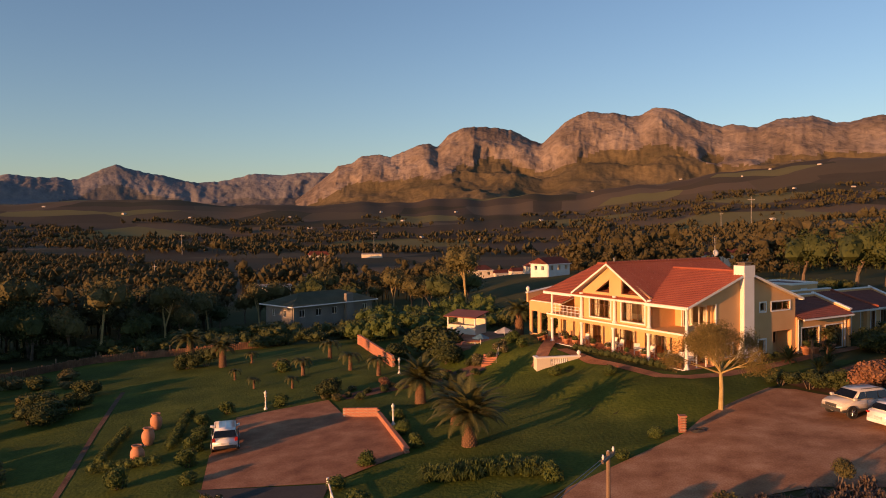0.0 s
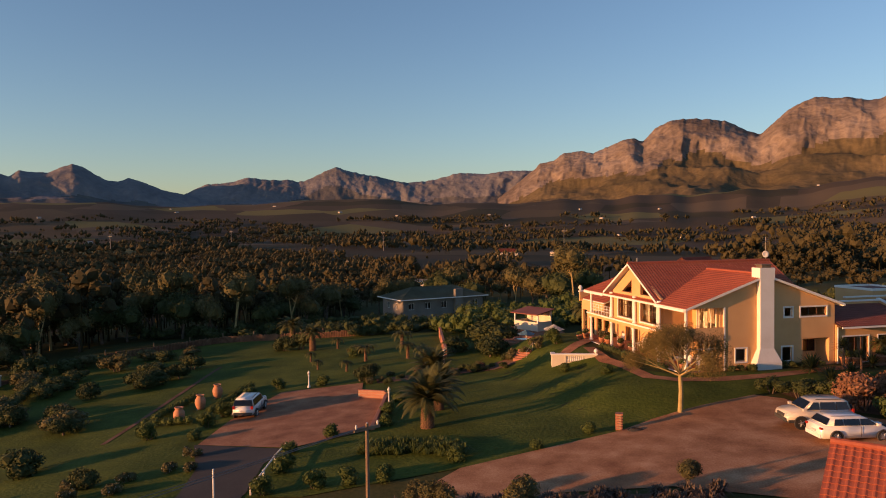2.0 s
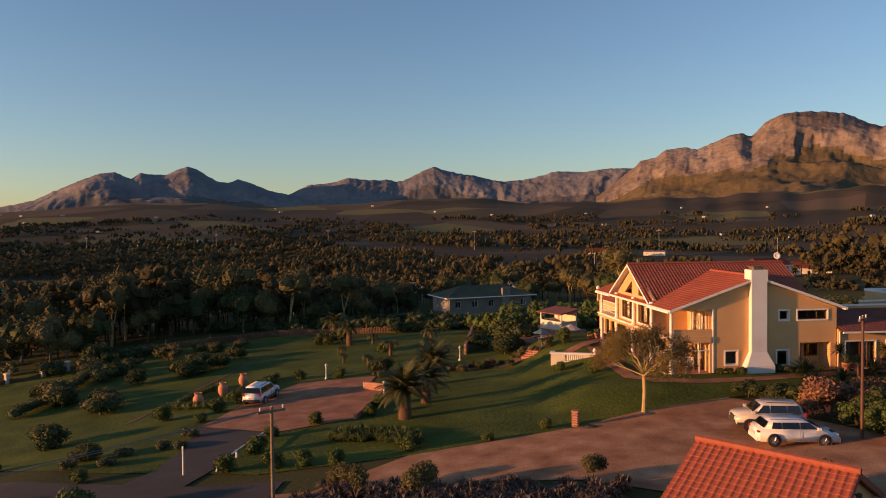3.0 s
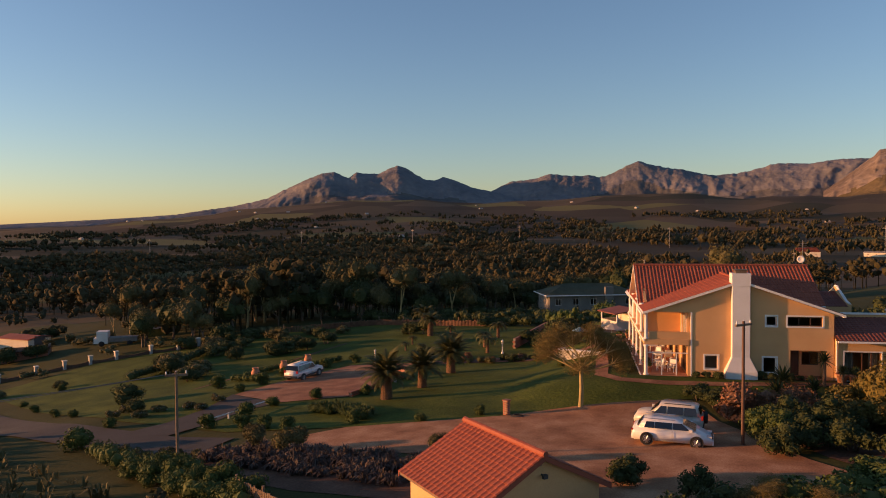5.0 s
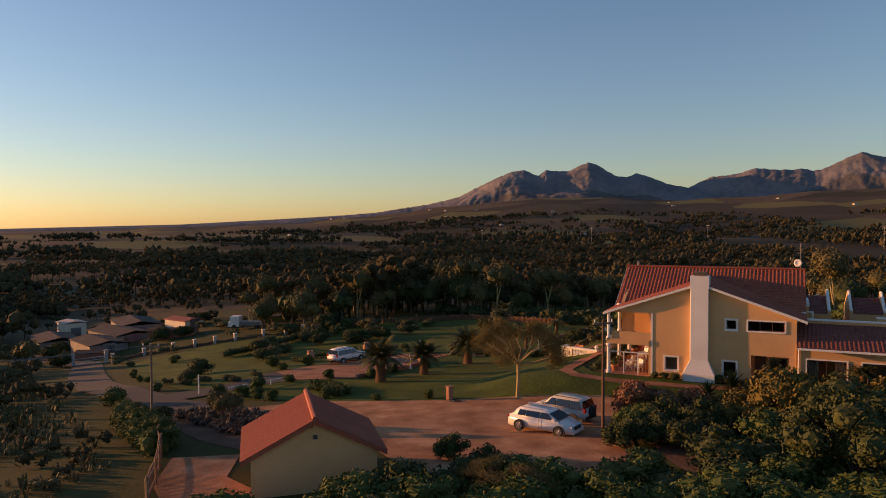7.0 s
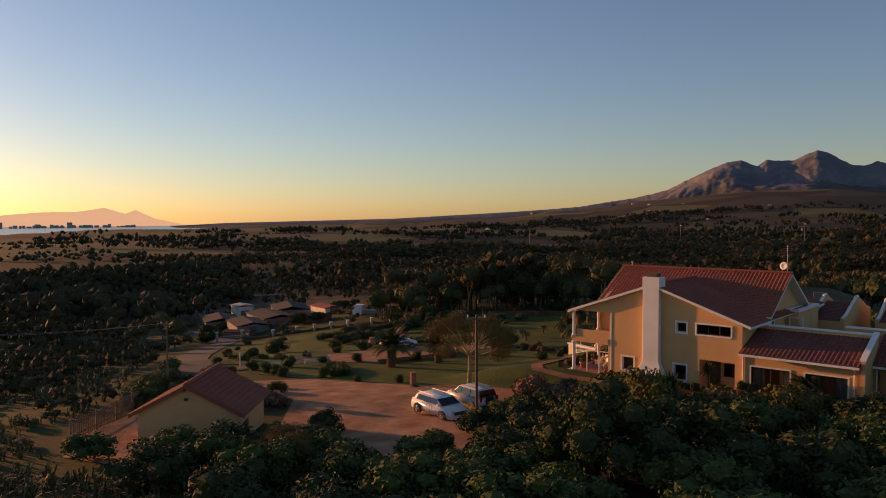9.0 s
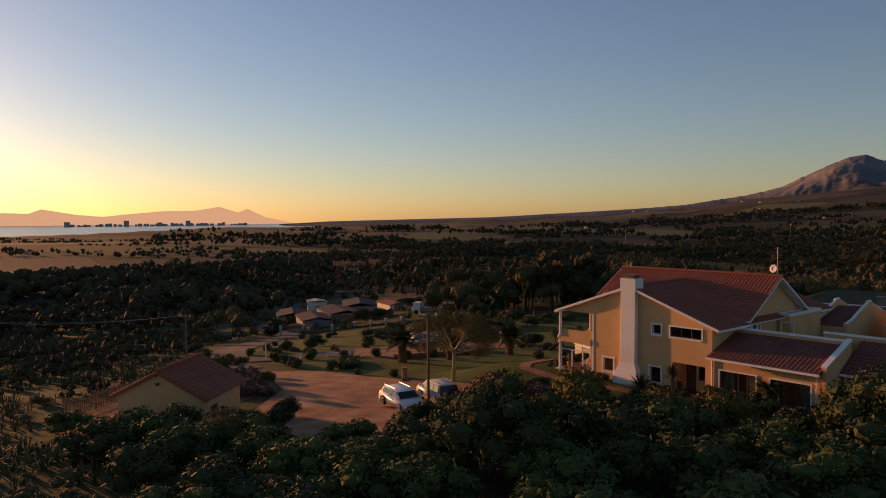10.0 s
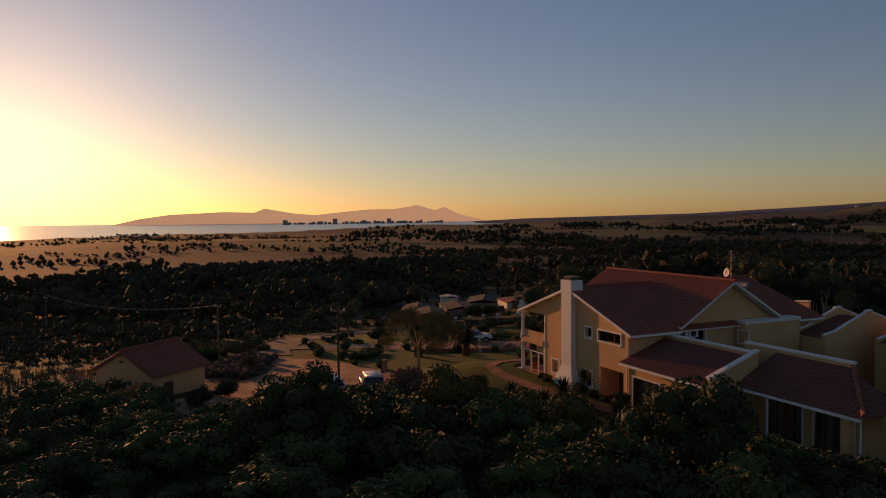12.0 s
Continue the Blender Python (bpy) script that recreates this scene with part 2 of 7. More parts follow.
def prism(bm, outline, axis, lo, hi):
    """A flat outline (pairs) given depth along an axis: 'x': pairs are (y, z), 'y': (x, z), 'z': (x, y)."""
    def at(p, d):
        return {"x": (d, p[0], p[1]), "y": (p[0], d, p[1]), "z": (p[0], p[1], d)}[axis]
    a = [bm.verts.new(at(p, lo)) for p in outline]
    b = [bm.verts.new(at(p, hi)) for p in outline]
    bm.faces.new(a)
    bm.faces.new(b[::-1])
    for i in range(len(a)):
        j = (i + 1) % len(a)
        bm.faces.new((a[j], a[i], b[i], b[j]))
    bmesh.ops.recalc_face_normals(bm, faces=bm.faces[:])
    return bm


def pierced(bm, axis, at0, at1, s0, s1, z0, z1, holes):
    """A wall slab with openings: axis 'x' stands across x (s runs along y), axis 'y' the other way."""
    ss = sorted({s0, s1, *[h[0] for h in holes], *[h[1] for h in holes]})
    zs = sorted({z0, z1, *[h[2] for h in holes], *[h[3] for h in holes]})
    solid = {}
    for i in range(len(ss) - 1):
        for j in range(len(zs) - 1):
            c = ((ss[i] + ss[i + 1]) / 2, (zs[j] + zs[j + 1]) / 2)
            solid[i, j] = not any(h[0] < c[0] < h[1] and h[2] < c[1] < h[3] for h in holes)
    made = {}

    def v(i, j, k):
        if (i, j, k) not in made:
            d = (at0, at1)[k]
            made[i, j, k] = bm.verts.new((d, ss[i], zs[j]) if axis == "x" else (ss[i], d, zs[j]))
        return made[i, j, k]

    for (i, j), full in solid.items():
        if not full:
            continue
        for k in (0, 1):
            bm.faces.new((v(i, j, k), v(i + 1, j, k), v(i + 1, j + 1, k), v(i, j + 1, k)))
        for di, dj, p, q in ((-1, 0, (i, j), (i, j + 1)), (1, 0, (i + 1, j), (i + 1, j + 1)), (0, -1, (i, j), (i + 1, j)), (0, 1, (i, j + 1), (i + 1, j + 1))):
            if not solid.get((i + di, j + dj), False):
                bm.faces.new((v(*p, 0), v(*q, 0), v(*q, 1), v(*p, 1)))
    bmesh.ops.recalc_face_normals(bm, faces=bm.faces[:])
    return bm


def smoothed(e0, e1, x):
    t = np.clip((x - e0) / (e1 - e0), 0, 1)
    return t * t * (3 - 2 * t)


HOUSE_X, HOUSE_Y, TURN = 27.195, 61.139, 31.0
HC, HS = math.cos(radians(TURN)), math.sin(radians(TURN))


def ground(x, y):
    """Height of the land, for numbers or arrays."""
    x, y = np.asarray(x, float), np.asarray(y, float)
    z = np.interp(x, [-300, -120, -60, -25, 0, 20, 28, 45, 70, 100, 300], [-18, -11, -7.2, -5.3, -3.3, -1.5, -1.0, 0.2, 0.8, 1.5, 6])
    z = z + np.clip(y - 60, 0, 60) * 0.02 * smoothed(10, -20, x)
    z = z - 0.07 * np.clip(-x - 15, 0, 60) * smoothed(70, 25, y)
    z = z - 0.06 * np.clip(y - 90, 0, 45) * smoothed(20, -10, x)
    a = (x - HOUSE_X) * HC + (y - HOUSE_Y) * HS
    b = -(x - HOUSE_X) * HS + (y - HOUSE_Y) * HC
    d = np.hypot(np.maximum(np.maximum(-9.5 - a, a - 34), 0), np.maximum(np.maximum(-1.5 - b, b - 22), 0))
    z = z + 0.45 * np.exp(-((x - 12.4) ** 2 + (y - 56.5) ** 2) / 9.0) + 0.4 * np.exp(-((x - 15.8) ** 2 + (y - 52.8) ** 2) / 9.0)
    w = 1 - smoothed(0, 9, d)
    z = z * (1 - w) - 0.42 * w
    z = z - 0.5 * np.exp(-((x - 12.3) ** 2 + (y - 61.6) ** 2) / 4.0)
    r = np.hypot(x - 25, y - 50)
    az = np.degrees(np.arctan2(-(x - 25), y - 50))
    out = smoothed(110, 420, r)
    far = -21.0 + 0 * x
    far = far + 9 * np.exp(-((az - 112) / 16) ** 2 - ((r - 300) / 110) ** 2)
    # foothills in front of the far ranges, and the long slope under the high range
    crest = np.interp(az, [-60, -30, -24, -18, -8, 1, 10, 18, 25, 34, 38, 46, 50, 56, 62, 70, 77, 90], [4.0, 3.8, 3.6, 3.2, 2.35, 2.1, 1.95, 1.8, 2.2, 1.85, 1.6, 1.9, 1.85, 1.5, 0.55, -0.1, -0.42, -0.6])
    hill = 33 + 2900 * np.tan(np.radians(crest)) + 5 * np.sin(az * 0.9) + 3 * np.sin(az * 2.3 + 1)
    far = far + hill * (0.30 * smoothed(1250, 1900, r) + 0.70 * smoothed(1700, 2900, r)) * smoothed(92, 76, az) * smoothed(-75, -50, az)
    far = far + 16 * smoothed(-2, -22, az) * smoothed(200, 500, r) + 22 * smoothed(-10, -32, az) * smoothed(250, 900, r)
    far = far + 6 * np.sin(x * 0.004 + 1) * np.sin(y * 0.005) * smoothed(400, 1200, r)
    # the shore of the bay runs almost away from the villa
    bay = -821 - 0.405 * (x + 1038) - y
    far = np.where((bay > 0) & (az > 80), -21 - 14 * smoothed(0, 90, bay), far)
    return z * (1 - out) + far * out


def gz(x, y):
    return float(ground(x, y))


def at_ground(x, y, turn=0.0, dz=0.0, s=1.0):
    return pose(x, y, gz(x, y) + dz, 0, 0, turn) @ Matrix.Diagonal((s, s, s, 1))


def mesh_from(name, verts, faces, mats, smooth=False, index=None):
    me = bpy.data.meshes.new(name)
    me.from_pydata(verts, [], faces)
    for m in mats:
        me.materials.append(M[m])
    if index is not None:
        me.polygons.foreach_set("material_index", np.asarray(index, np.int32))
    if smooth:
        me.polygons.foreach_set("use_smooth", np.ones(len(me.polygons), bool))
    me.update()
    return me


def grid_faces(n, m):
    i = np.arange((n - 1) * (m - 1))
    r, c = i // (m - 1), i % (m - 1)
    a = r * m + c
    return np.stack([a, a + 1, a + m + 1, a + m], 1)


# ---- land ----
def spread(lo, hi, step, reach, grow):
    mid = np.arange(lo, hi + step, step)
    out, d = [], step
    x = 0.0
    while x < reach:
        d *= grow
        x += d
        out.append(x)
    out = np.array(out)
    return np.concatenate([(lo - out)[::-1], mid, mid[-1] + out])


gx, gy = spread(-80, 95, 1.5, 4750, 1.07), spread(-20, 130, 1.5, 4750, 1.07)
X, Y = np.meshgrid(gx, gy)
Z = ground(X, Y)
faces = grid_faces(len(gy), len(gx))
cx = X.ravel()[faces].mean(1)
cy = Y.ravel()[faces].mean(1)
rr = np.hypot(cx - 25, cy - 50)
index = np.where(rr > 170, 1, 0)
part("ground", mesh_from("ground", np.stack([X.ravel(), Y.ravel(), Z.ravel()], 1).tolist(), faces.tolist(), ["field", "farm"], True, index), None)
tagged(bpy.data.objects["ground"], "rough veld and farmland falling away to a valley", "ground", kind="structure")
sea = bmesh.new()
prism(sea, [(-4950, -2600), (-4950, 760), (-2000, -340), (-400, -980), (600, -1400), (900, -4700), (-3000, -4700)], "z", -27, -25.5)
tagged(part("water", sea, "water"), "calm bay shining under a low sun", "sea", kind="structure")


def drape(name, outline, mat, dz, label, category, step=1.5, kind="structure"):
    """A flat outline laid over the land."""
    bm = bmesh.new()
    bm.faces.new([bm.verts.new((x, y, 0)) for x, y in outline])
    xs, ys = [p[0] for p in outline], [p[1] for p in outline]
    for k in np.arange(math.ceil(min(xs) / step) * step, max(xs), step):
        bmesh.ops.bisect_plane(bm, geom=bm.verts[:] + bm.edges[:] + bm.faces[:], plane_co=(k + 0.013, 0, 0), plane_no=(1, 0, 0))
    for k in np.arange(math.ceil(min(ys) / step) * step, max(ys), step):
        bmesh.ops.bisect_plane(bm, geom=bm.verts[:] + bm.edges[:] + bm.faces[:], plane_co=(0, k + 0.013, 0), plane_no=(0, 1, 0))
    for v in bm.verts:
        v.co.z = gz(v.co.x, v.co.y) + dz
    bmesh.ops.recalc_face_normals(bm, faces=bm.faces[:])
    if sum(f.normal.z for f in bm.faces) < 0:
        bmesh.ops.reverse_faces(bm, faces=bm.faces[:])
    for f in bm.faces:
        f.smooth = True
    return tagged(part(name, bm, mat), label, category, kind=kind)


def ribbon(points, width):
    """The outline of a strip along a line of points."""
    left, right = [], []
    for i, p in enumerate(points):
        a, b = Vector(points[max(i - 1, 0)]), Vector(points[min(i + 1, len(points) - 1)])
        d = (b - a).normalized()
        w = (width[i] if isinstance(width, (list, tuple)) else width) / 2
        left.append((p[0] - d.y * w, p[1] + d.x * w))
        right.append((p[0] + d.y * w, p[1] - d.x * w))
    return left + right[::-1]


# ---- mountains ----
def range_of(name, base, reach, foot, az0, az1, label, mats, bulk=1.0, cliff=0.52, step=0.1):
    """A mountain range round the valley, under a crest given in degrees by azimuth."""
    az = np.arange(az0, az1, step)
    e = base(az)
    wide = np.exp(-(np.arange(-40, 41) * step / 1.6) ** 2)
    soft_e = np.convolve(np.pad(e, 40, mode="edge"), wide / wide.sum(), mode="valid")
    e = e + np.array([0.07 * noise.fractal((a * 2.2, 3.1, 0.0), 0.7, 2.2, 6) for a in az]) * np.clip(e, 0, 2) / 2
    ss = np.concatenate([np.linspace(0, 0.5, 34), np.linspace(0.512, 1.0, 56), np.linspace(1.06, 1.4, 3)])
    verts = np.zeros((len(ss), len(az), 3))
    zone = np.zeros((len(ss), len(az)))
    for j, a in enumerate(az):
        for i, s in enumerate(ss):
            f = min(s, 1.0) ** 5
            top = reach * math.tan(radians(max(e[j] * f + soft_e[j] * (1 - f), -0.9)))
            r = foot + (reach - foot) * s
            slant = a + 2.2 * (1 - s) * math.sin(a * 0.35)
            p = Vector((-math.sin(radians(slant)) * r, math.cos(radians(slant)) * r, 0)) / 900
            spur = noise.ridged_multi_fractal((p.x, p.y, 2.0), 1.05, 2.1, 5, 1.0, 2.0) - 1.0
            grain = noise.fractal((p.x * 2.6, p.y * 2.6, 5.0), 1.0, 2.1, 4)
            if s <= 1:
                lift = cliff * (s / 0.74) ** 1.6 if s < 0.74 else cliff + (1 - cliff) * (1 - ((1 - s) / 0.26) ** 1.9)
                sway = math.sin(math.pi * s) ** 0.8
                h = lift + bulk * sway * (0.27 * spur + 0.15 * grain) * (0.05 + 0.95 * s ** 1.5)
                h = min(h, 0.975 + 0.03 * s)
                gully = noise.fractal((p.x * 4.5 + 1.2 * spur, p.y * 4.5 + 1.5 * grain, 9.0), 0.8, 2.2, 5)
                rib = noise.ridged_multi_fractal((a * 0.8 + 1.2 * spur + 0.8 * grain, 7.0 + 3.0 * s, 1.0), 0.9, 2.1, 4, 1.0, 2.0) - 1.0
                r = r + bulk * (40 * sway * grain - (45 * gully * smoothed(0.4, 0.8, s) + 22 * rib * smoothed(0.66, 0.82, s)) * sway)
            else:
                h = 1 - (s - 1) * 1.5
            ca, sa = -math.sin(radians(a)), math.cos(radians(a))
            verts[i, j] = (25 + ca * r, 45 + sa * r, -26 + (top + 38) * h)
            zone[i, j] = h + 0.12 * grain + 0.10 * spur
    faces = grid_faces(len(ss), len(az))
    idx = (zone.ravel()[faces].mean(1) > cliff * 1.16).astype(int)
    me = mesh_from(name, verts.reshape(-1, 3).tolist(), faces[:, ::-1].tolist(), mats, True, idx)
    return tagged(part(name, me, None), label, "mountain", kind="structure")


def skyline(*pairs):
    """A crest from pairs of azimuth and height in degrees."""
    return lambda az: np.interp(az, [p[0] for p in pairs], [p[1] for p in pairs])


range_of("mountain_range",
         skyline((-60, 6.4), (-38, 7.4), (-30, 7.0), (-27.1, 6.95), (-25.6, 7.6), (-23.4, 7.45), (-22, 6.75), (-20.2, 7.05), (-19.6, 6.8), (-18, 7.4), (-16.6, 8.4), (-15.5, 8.85), (-14.5, 8.75), (-13.5, 8.2), (-11.4, 8.35), (-9.7, 8.6),
                 (-7.9, 7.85), (-6.8, 6.9), (-6.1, 6.15), (-5.2, 6.6), (-3.7, 7.4), (-2.3, 7.7), (0.1, 7.65), (1.3, 7.1), (2.2, 6.0), (2.9, 6.4), (3.8, 6.3), (6.0, 5.4), (6.9, 5.7), (8.3, 5.6), (9.0, 5.05), (10.1, 4.9), (10.6, 4.4), (13.6, 2.0)),
         4350, 1900, -48, 13.6, "high rocky mountain range lit orange by the low sun", ["slope", "rock"], 1.0, step=0.085)
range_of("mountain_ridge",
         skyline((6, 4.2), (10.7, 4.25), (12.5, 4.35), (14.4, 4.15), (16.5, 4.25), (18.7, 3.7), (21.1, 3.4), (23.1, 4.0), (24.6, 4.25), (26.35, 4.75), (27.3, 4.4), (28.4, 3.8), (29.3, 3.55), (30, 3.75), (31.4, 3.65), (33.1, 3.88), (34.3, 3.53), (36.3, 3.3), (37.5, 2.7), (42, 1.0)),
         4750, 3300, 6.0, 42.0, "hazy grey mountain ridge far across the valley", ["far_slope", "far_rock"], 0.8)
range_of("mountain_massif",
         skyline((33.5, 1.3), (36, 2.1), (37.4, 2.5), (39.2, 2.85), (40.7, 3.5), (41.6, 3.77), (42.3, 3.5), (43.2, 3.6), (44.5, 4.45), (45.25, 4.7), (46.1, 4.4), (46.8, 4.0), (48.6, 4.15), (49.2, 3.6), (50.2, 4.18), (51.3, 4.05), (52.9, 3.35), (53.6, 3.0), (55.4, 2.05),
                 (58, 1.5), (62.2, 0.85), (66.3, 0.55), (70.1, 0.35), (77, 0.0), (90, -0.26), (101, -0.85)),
         4550, 3000, 33.6, 101.0, "jagged haze-grey mountain with a long slope down to the plain", ["far_slope", "far_rock"], 0.8, step=0.13)
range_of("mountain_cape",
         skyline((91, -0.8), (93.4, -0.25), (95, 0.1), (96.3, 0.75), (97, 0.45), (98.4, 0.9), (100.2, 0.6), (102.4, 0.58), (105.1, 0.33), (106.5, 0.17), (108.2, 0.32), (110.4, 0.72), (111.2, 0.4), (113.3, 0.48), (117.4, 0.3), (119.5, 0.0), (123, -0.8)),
         4900, 4780, 91, 123.0, "faint haze-glowing mountains beyond the bay", ["cape", "cape"], 0.3, step=0.15)


# ---- villa ----
VILLA = pose(HOUSE_X, HOUSE_Y, 0, 0, 0, TURN)
villa = thing("villa", VILLA, "two-storey peach plastered villa with red clay tile roofs", "house")


def tiled_slope(p0, along, up, length, rise, tile_w=0.30, tile_h=0.36):
    """Curved clay tiles on a roof slope from the eave corner p0: lists of verts and faces."""
    p0, along, up = np.array(p0, float), np.array(along, float), np.array(up, float)
    nrm = np.cross(along, up)
    nrm = nrm / np.linalg.norm(nrm)
    if nrm[2] < 0:
        nrm = -nrm
    verts, faces = [], []
    nx, ny = max(1, round(length / tile_w)), max(1, round(rise / tile_h))
    w, h = length / nx, rise / ny
    prof = [(0.0, 0.008), (0.2, 0.0), (0.45, 0.003), (0.6, 0.026), (0.78, 0.036), (1.0, 0.008)]
    for j in range(ny):
        for i in range(nx):
            k = len(verts)
            lift = 0.012 + 0.01 * random.random()
            for s, dz in ((0.0, 0.024 + lift), (1.06, 0.008)):
                for q, hz in prof:
                    verts.append(tuple(p0 + along * (i + q) * w + up * (j + s) * h + nrm * (dz + hz)))
            m = len(prof)
            for q in range(m - 1):
                faces.append((k + q, k + q + 1, k + m + q + 1, k + m + q))
            # the butt end of the tile
            for q, hz in prof:
                verts.append(tuple(p0 + along * (i + q) * w + up * j * h + nrm * hz * 0.4))
            for q in range(m - 1):
                faces.append((k + 2 * m + q, k + 2 * m + q + 1, k + q + 1, k + q))
    return verts, faces


def roof_part(name, slopes, mat, parent, label=""):
    verts, faces = [], []
    for s in slopes:
        v, f = tiled_slope(*s)
        k = len(verts)
        verts += v
        faces += [tuple(i + k for i in q) for q in f]
    ob = part(name, mesh_from(name, verts, faces, [mat]), None, parent, label)
    ob["kind"] = "stuff"
    return ob


def ridge_caps(parent, p, q, mat="tile", r=0.13, step=0.4):
    p, q = Vector(p), Vector(q)
    n = max(1, round((q - p).length / step))
    d = (q - p) / n
    me = None
    for i in range(n):
        if me is None:
            ob = part("ridge_cap", rod(bmesh.new(), (0, 0, 0), d * 1.08, r * 1.12, r * 0.95, 8), mat, parent)
            me = ob.data
        else:
            ob = part("ridge_cap", me, None, parent)
        ob.location = p + d * i


# main roof: ridge along x at y 9.2; cross roof: ridge along y at x 0
MR, MS = 7.95, 0.60          # main ridge height and slope
CR, CS = 7.32, 0.345         # cross ridge height and slope
ml, cl = math.hypot(1, MS), math.hypot(1, CS)
span = 5.05
roof_part("roof_tiles", [((-7.5, 9.2 - span, MR - MS * span), (1, 0, 0), (0, 1 / ml, MS / ml), 15.1, span * ml),
                         ((-7.5, 9.2 + span, MR - MS * span), (1, 0, 0), (0, -1 / ml, MS / ml), 15.1, span * ml),
                         ((-7.45, -0.4, CR - CS * 7.45), (0, 1, 0), (1 / cl, 0, CS / cl), 19.1, 7.45 * cl),
                         ((7.6, -0.4, CR - CS * 7.6), (0, 1, 0), (-1 / cl, 0, CS / cl), 19.1, 7.6 * cl)], "tile", villa)
ridge_caps(villa, (-7.5, 9.2, MR + 0.05), (7.6, 9.2, MR + 0.05))
ridge_caps(villa, (0, -0.4, CR + 0.05), (0, 8.0, CR + 0.05))
ridge_caps(villa, (0, 10.4, CR + 0.05), (0, 18.7, CR + 0.05))
bm = bmesh.new()
for s in (-1, 1):
    prism(bm, [(9.2 + s * span, MR - MS * span - 0.16), (9.2, MR - 0.16), (9.2, MR - 0.01), (9.2 + s * span, MR - MS * span - 0.01)], "x", -7.45, 7.55)
    prism(bm, [(s * 7.5, CR - CS * 7.5 - 0.16), (0, CR - 0.16), (0, CR - 0.01), (s * 7.5, CR - CS * 7.5 - 0.01)], "y", -0.36, 18.66)
part("roof_deck", bm, "white", villa)
# white barge boards and eaves
for lbl, ax, d0, pts in (("verge", "x", -7.53, [(9.2 - span, MR - MS * span), (9.2, MR), (9.2 + span, MR - MS * span)]),
                         ("verge", "x", 7.50, [(9.2 - span, MR - MS * span), (9.2, MR), (9.2 + span, MR - MS * span)]),
                         ("verge", "y", -0.42, [(-7.5, CR - CS * 7.5), (0, CR), (7.62, CR - CS * 7.62)]),
                         ("verge", "y", 18.64, [(-7.5, CR - CS * 7.5), (0, CR), (7.62, CR - CS * 7.62)])):
    for (p, pz), (q, qz) in zip(pts, pts[1:]):
        part("barge_board", prism(bmesh.new(), [(p, pz - 0.17), (q, qz - 0.17), (q, qz + 0.02), (p, pz + 0.02)], ax, d0, d0 + 0.09), "white", villa)
for x in (-7.55, 7.55):
    for y0, y1 in ((-0.35, 4.2), (14.2, 18.6)):
        part("gutter", a_box((x - 0.07, y0, CR - CS * 7.5 - 0.22), (x + 0.07, y1, CR - CS * 7.5 - 0.06)), "white", villa)

F1, F2, WT = 2.08, 2.52, 0.25        # upper floor slab, its top, wall thickness
# side wall with the chimney
holes = [(-2.65, -1.65, 0.22, 1.30), (1.95, 2.72, 3.75, 4.52), (3.52, 6.08, 3.75, 4.50), (1.75, 2.72, 0.02, 1.25), (3.75, 6.38, -0.5, 1.85)]
bm = pierced(bmesh.new(), "y", 0.0, WT, -3.7, 6.9, -0.9, 4.72, holes)
prism(bm, [(-7.0, 4.72), (6.9, 4.72), (0.0, CR - 0.17)], "y", 0.002, WT)
part("side_wall", bm, "plaster", villa)
part("wall_edge", a_box((-3.74, -0.04, -0.5), (-3.62, 0.1, 4.75)), "white", villa)
part("parapet", a_box((-6.95, 0.0, F1 - 0.02), (-3.74, 0.2, 3.12)), "plaster", villa)
bm = pierced(bmesh.new(), "x", 6.65, 6.9, 0.25, 18.3, -0.9, 4.72, [(6.0, 7.0, 3.6, 4.5), (11.5, 12.5, 3.4, 4.4)])
prism(bm, [(4.3, 4.72), (14.1, 4.72), (9.2, MR - 0.2)], "x", 6.652, 6.9)
part("rear_wall", bm, "plaster", villa)
bm = bmesh.new()
box(bm, (-3.7, 18.05, -0.9), (6.65, 18.3, 4.72))
prism(bm, [(-7.0, 4.72), (6.9, 4.72), (0.0, CR - 0.17)], "y", 18.05, 18.3)
part("end_wall", bm, "plaster", villa)
# veranda wall below, rooms above
doors = [(0.9, 3.4, -0.4, 1.75), (5.2, 7.9, -0.4, 1.75), (9.2, 11.9, -0.4, 1.75), (13.8, 16.4, -0.4, 1.75)]
part("veranda_wall", pierced(bmesh.new(), "x", -3.95, -3.7, 0.0, 18.3, -0.9, F1, doors), "plaster", villa)
part("loggia_wall", pierced(bmesh.new(), "x", -3.95, -3.7, 0.25, 4.2, F2, 4.85, [(0.8, 3.4, F2, 4.5)]), "plaster", villa)
part("loggia_wall", pierced(bmesh.new(), "x", -3.95, -3.7, 13.1, 18.05, F2, 4.85, [(14.0, 16.6, F2, 4.5)]), "plaster", villa)
tri1, tri2 = [(11.25, 5.22), (9.35, 5.22), (9.35, 6.42)], [(7.75, 5.22), (5.35, 5.22), (7.75, 6.66)]
bm = pierced(bmesh.new(), "x", -7.0, -6.75, 4.25, 13.05, F2, 5.2, [(4.85, 7.7, 2.8, 4.5), (9.15, 12.0, 2.8, 4.5)])
